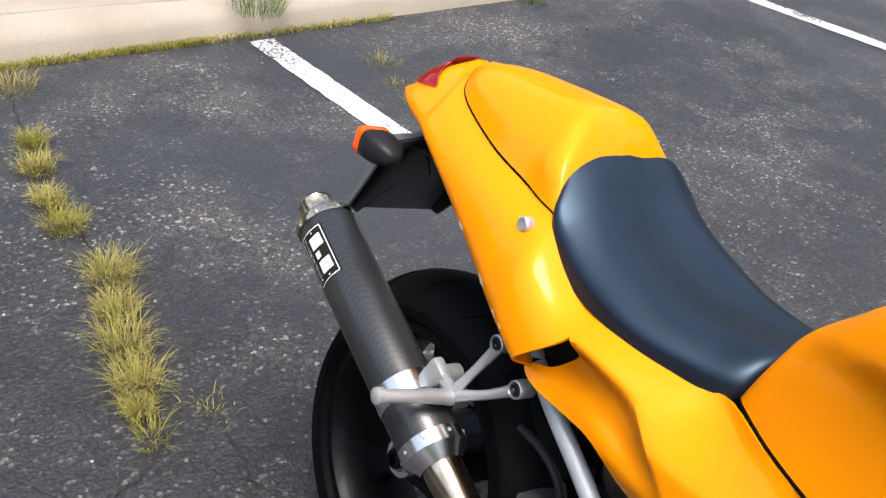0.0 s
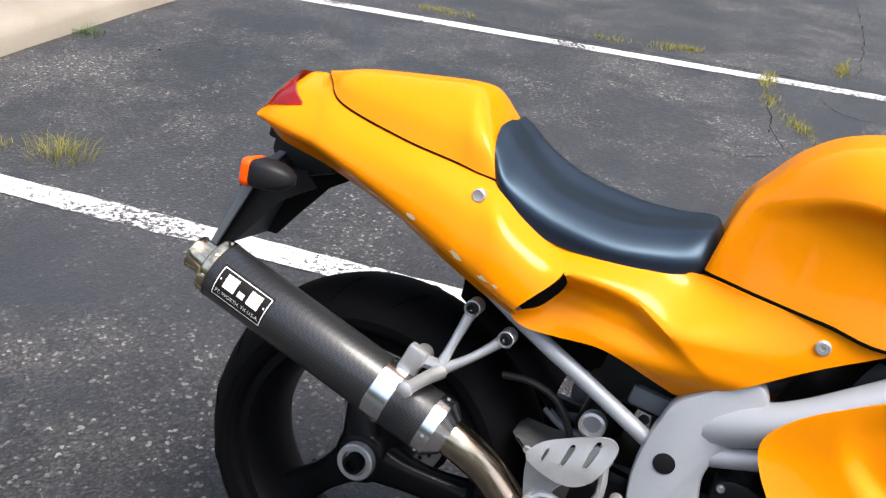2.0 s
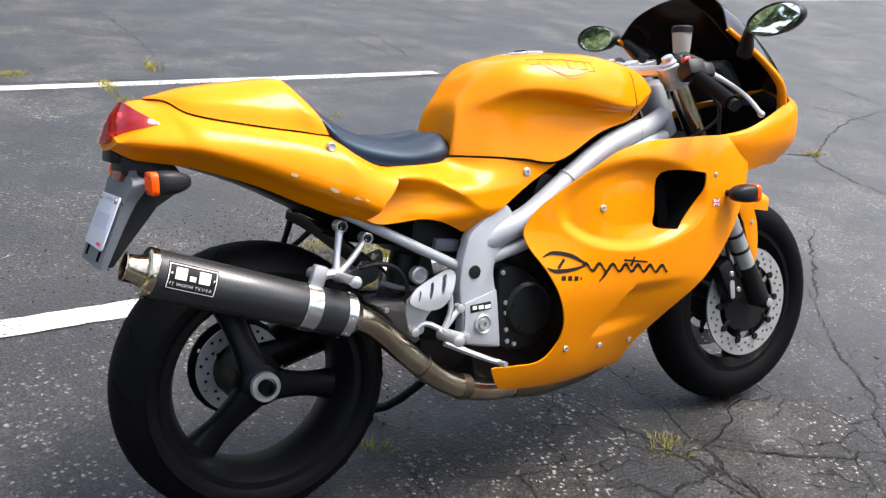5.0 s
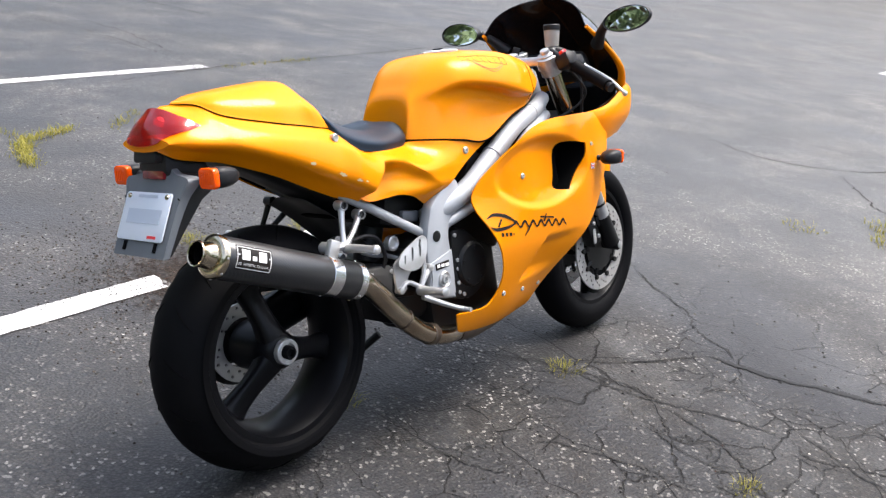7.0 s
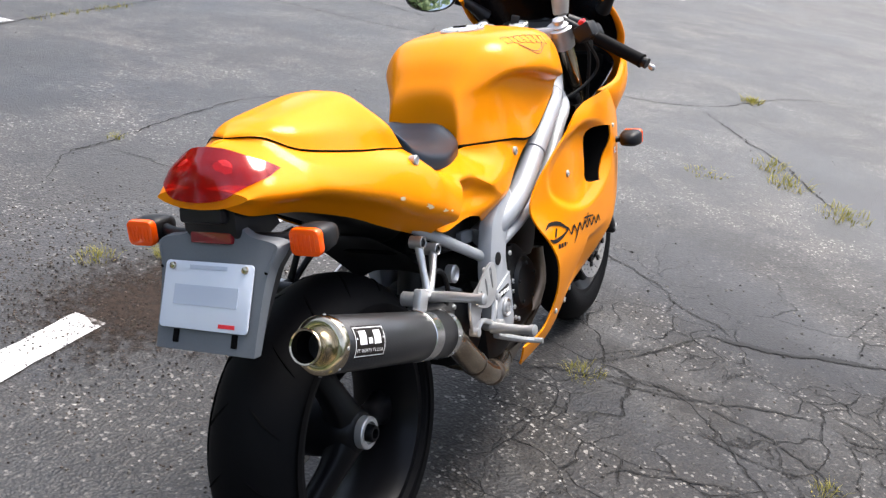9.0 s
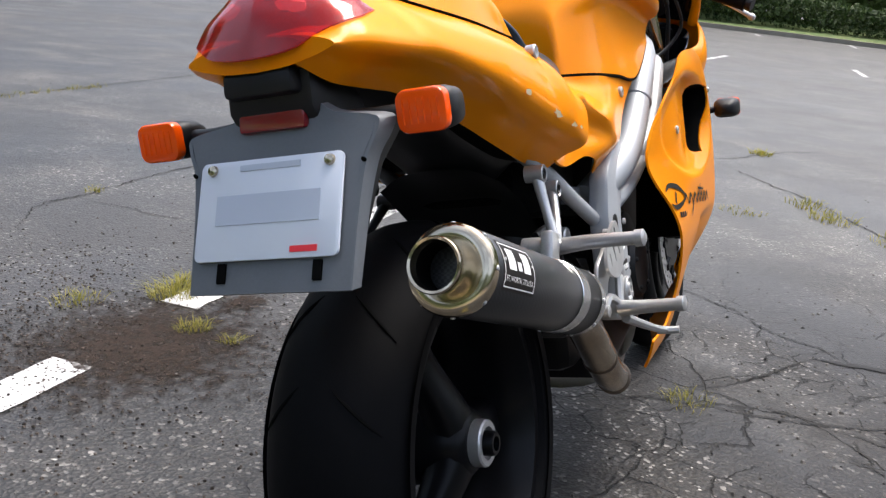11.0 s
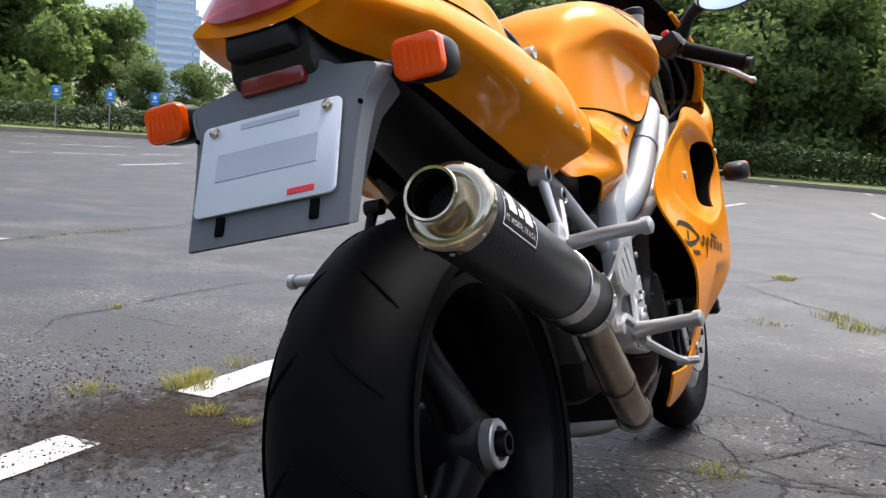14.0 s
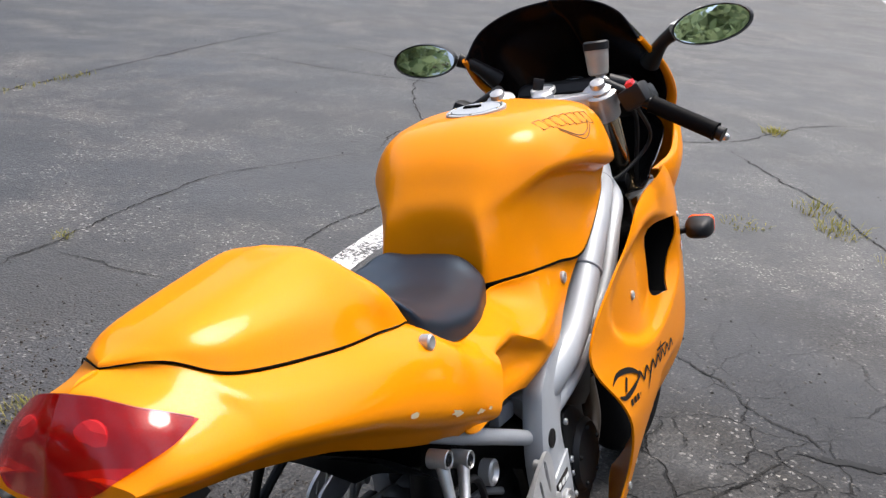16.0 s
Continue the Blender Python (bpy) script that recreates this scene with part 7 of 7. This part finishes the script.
    for s in (-1, 1):
        part("brake_hose", tube([(1.11, s * 0.13, 0.92), (1.19, s * 0.14, 0.86), (1.22, s * 0.12, 0.72), (1.27, s * 0.10, 0.52), (1.29, s * 0.10, 0.42)], 0.005, 8, 6), PLASTIC, bike)
    part("throttle_cable", tube([(1.08, -0.17, 0.90), (1.17, -0.17, 0.82), (1.12, -0.12, 0.76), (1.02, -0.06, 0.74)], 0.004, 8, 6), PLASTIC, bike)


build_controls()


def build_front_mudguard():
    rows = []
    for a in (76, 90, 105, 120, 135, 150):
        c, s = math.cos(radians(a)), math.sin(radians(a))
        rows.append([(FRONT.x + r * c, y, FRONT.z + r * s) for y, r in ((0.072, 0.255), (0.066, 0.288), (0.035, 0.304), (0.0, 0.308))])
    g = thick(part("front_mudguard", skin(rows, 5, 5), YELLOW, bike, "yellow front mudguard"), 0.003)
    for s in (-1, 1):
        part("mudguard_bracket", prism(round_line([(1.33, 0.58), (1.385, 0.58), (1.415, 0.52), (1.42, 0.44), (1.405, 0.40), (1.385, 0.44), (1.365, 0.52)], 3), s * 0.074, s * 0.079, 0.001), YELLOW, g)
        screw(g, (1.395, s * 0.079, 0.52), (0, s, 0), 0.006)


build_front_mudguard()


# ---- decals ----
def ribbon(parent, name, strokes, mat, depth, width, s=-1, lift=0.0016):
    """Brush strokes of changing width, laid on a panel."""
    bm = bmesh.new()
    for st in strokes:
        ln = spline([(x, z, w) for x, z, w in st], 8)
        prev = None
        for i, p in enumerate(ln):
            q = ln[min(i + 1, len(ln) - 1)] - ln[max(i - 1, 0)]
            n = Vector((-q.y, q.x)).normalized() * p.z * width / 2
            pair = []
            for k in (-1, 1):
                x, z = p.x + k * n.x, p.y + k * n.y
                pair.append(bm.verts.new((x, s * (depth(x, z) + lift), z)))
            if prev:
                bm.faces.new((prev[0], pair[0], pair[1], prev[1]))
            prev = pair
    bmesh.ops.recalc_face_normals(bm, faces=bm.faces[:])
    return part(name, bm, mat, parent, smooth=False)


def build_decals():
    f = [o for o in bpy.data.objects if o.name.startswith("fairing_panel")]
    for panel, s in zip(f, (-1, 1)):
        k = 0.030
        base = [(0.600, 0.516), (0.95, 0.470)]

        def at(u, v):
            return (base[0][0] + (base[1][0] - base[0][0]) * u, base[0][1] + (base[1][1] - base[0][1]) * u + v)
        wave = [(*at(0.28 + 0.70 * i / 40, -0.003 + 0.0080 * math.sin(i * math.pi / 3 + 0.4)), 0.55 + 0.55 * abs(math.cos(i * math.pi / 6))) for i in range(41)]
        strokes = [[(*at(0.0, 0.014), 0.3), (*at(0.08, 0.024), 1.1), (*at(0.20, 0.020), 1.3), (*at(0.30, 0.004), 0.6)], [(*at(0.02, -0.008), 0.4), (*at(0.08, -0.015), 1.2), (*at(0.20, -0.010), 1.1), (*at(0.30, 0.000), 0.5)],
                   [(*at(0.15, 0.012), 0.9), (*at(0.10, -0.008), 0.9)], wave, [(*at(0.50, 0.006), 0.8), (*at(0.45, -0.018), 1.0), (*at(0.40, -0.036), 0.3)],
                   [(*at(0.69, 0.024), 0.7), (*at(0.66, 0.002), 1.0)], [(*at(0.60, 0.015), 0.6), (*at(0.80, 0.012), 0.6)]]
        ribbon(panel, "script_decal", strokes, BLACK_INK, fairing_depth, 0.0072, s)
        small = [[(*at(u, -0.029), 1.0), (*at(u + 0.030, -0.029), 1.0)] for u in (0.115, 0.162, 0.209)] + [[(*at(0.255, -0.029), 0.6), (*at(0.266, -0.029), 0.6)]]
        ribbon(panel, "number_decal", small, BLACK_INK, fairing_depth, 0.010, s)
        ribbon(panel, "flag_decal", [[(1.088, 0.611, 1), (1.112, 0.608, 1)]], BLUE_INK, fairing_depth, 0.017, s)
        ribbon(panel, "flag_stripe", [[(1.088, 0.611, 1), (1.112, 0.608, 1)], [(1.100, 0.618, 1), (1.100, 0.601, 1)], [(1.088, 0.6185, 0.8), (1.112, 0.601, 0.8)], [(1.088, 0.603, 0.8), (1.112, 0.6165, 0.8)]], WHITE_INK, fairing_depth, 0.0045, s, 0.0022)
        ribbon(panel, "flag_cross", [[(1.088, 0.611, 1), (1.112, 0.608, 1)], [(1.100, 0.618, 1), (1.100, 0.601, 1)]], RED_INK, fairing_depth, 0.0025, s, 0.0028)
    tail = bpy.data.objects["tail_fairing"]
    rnd = random.Random(12)
    for u, v, size in ((5.6, 2.10, 0.010), (6.6, 2.04, 0.013), (7.4, 2.02, 0.009), (7.9, 2.06, 0.006)):
        c, e = on_skin(TAIL, u, v, -1, 0.0010), on_skin(TAIL, u + 0.15, v, -1, 0.0010)
        w = on_skin(TAIL, u, v + 0.12, -1, 0.0010)
        ax, ay = (e - c).normalized(), (w - c).normalized()
        bm = bmesh.new()
        bm.faces.new([bm.verts.new(c + size * rnd.uniform(0.5, 1.1) * (math.cos(q) * ax + 0.45 * math.sin(q) * ay)) for q in (2 * math.pi * i / 11 for i in range(11))])
        part("paint_chip", bm, CHIP, tail, smooth=False)
    tank = bpy.data.objects["fuel_tank"]
    for s in (-1, 1):
        for k in range(7):
            u0, u1 = 4.3 + 1.5 * k / 7, 4.3 + 1.5 * (k + 0.8) / 7
            v0, v1 = 3.74 - 0.02 * k, 3.98 - 0.02 * k + (0.03 if k == 0 else 0)
            ring = [on_skin(TANK, u, v, s) for u, v in ((u0, v0), (u1, v0), (u1, v1), (u0, v1))]
            part("badge_block", tube(ring, 0.0010, 5, 1, True), BADGE_INK, tank, "thin bronze outlined block")
        for dv in (0.0, 0.06):
            part("badge_swash", tube([on_skin(TANK, 4.6 + 0.95 * i / 6, 3.70 - dv - 0.24 * math.sin(math.pi * i / 6) - 0.03 * i / 6, s) for i in range(7)], 0.0010, 5, 3), BADGE_INK, tank, "thin bronze swash line")


build_decals()
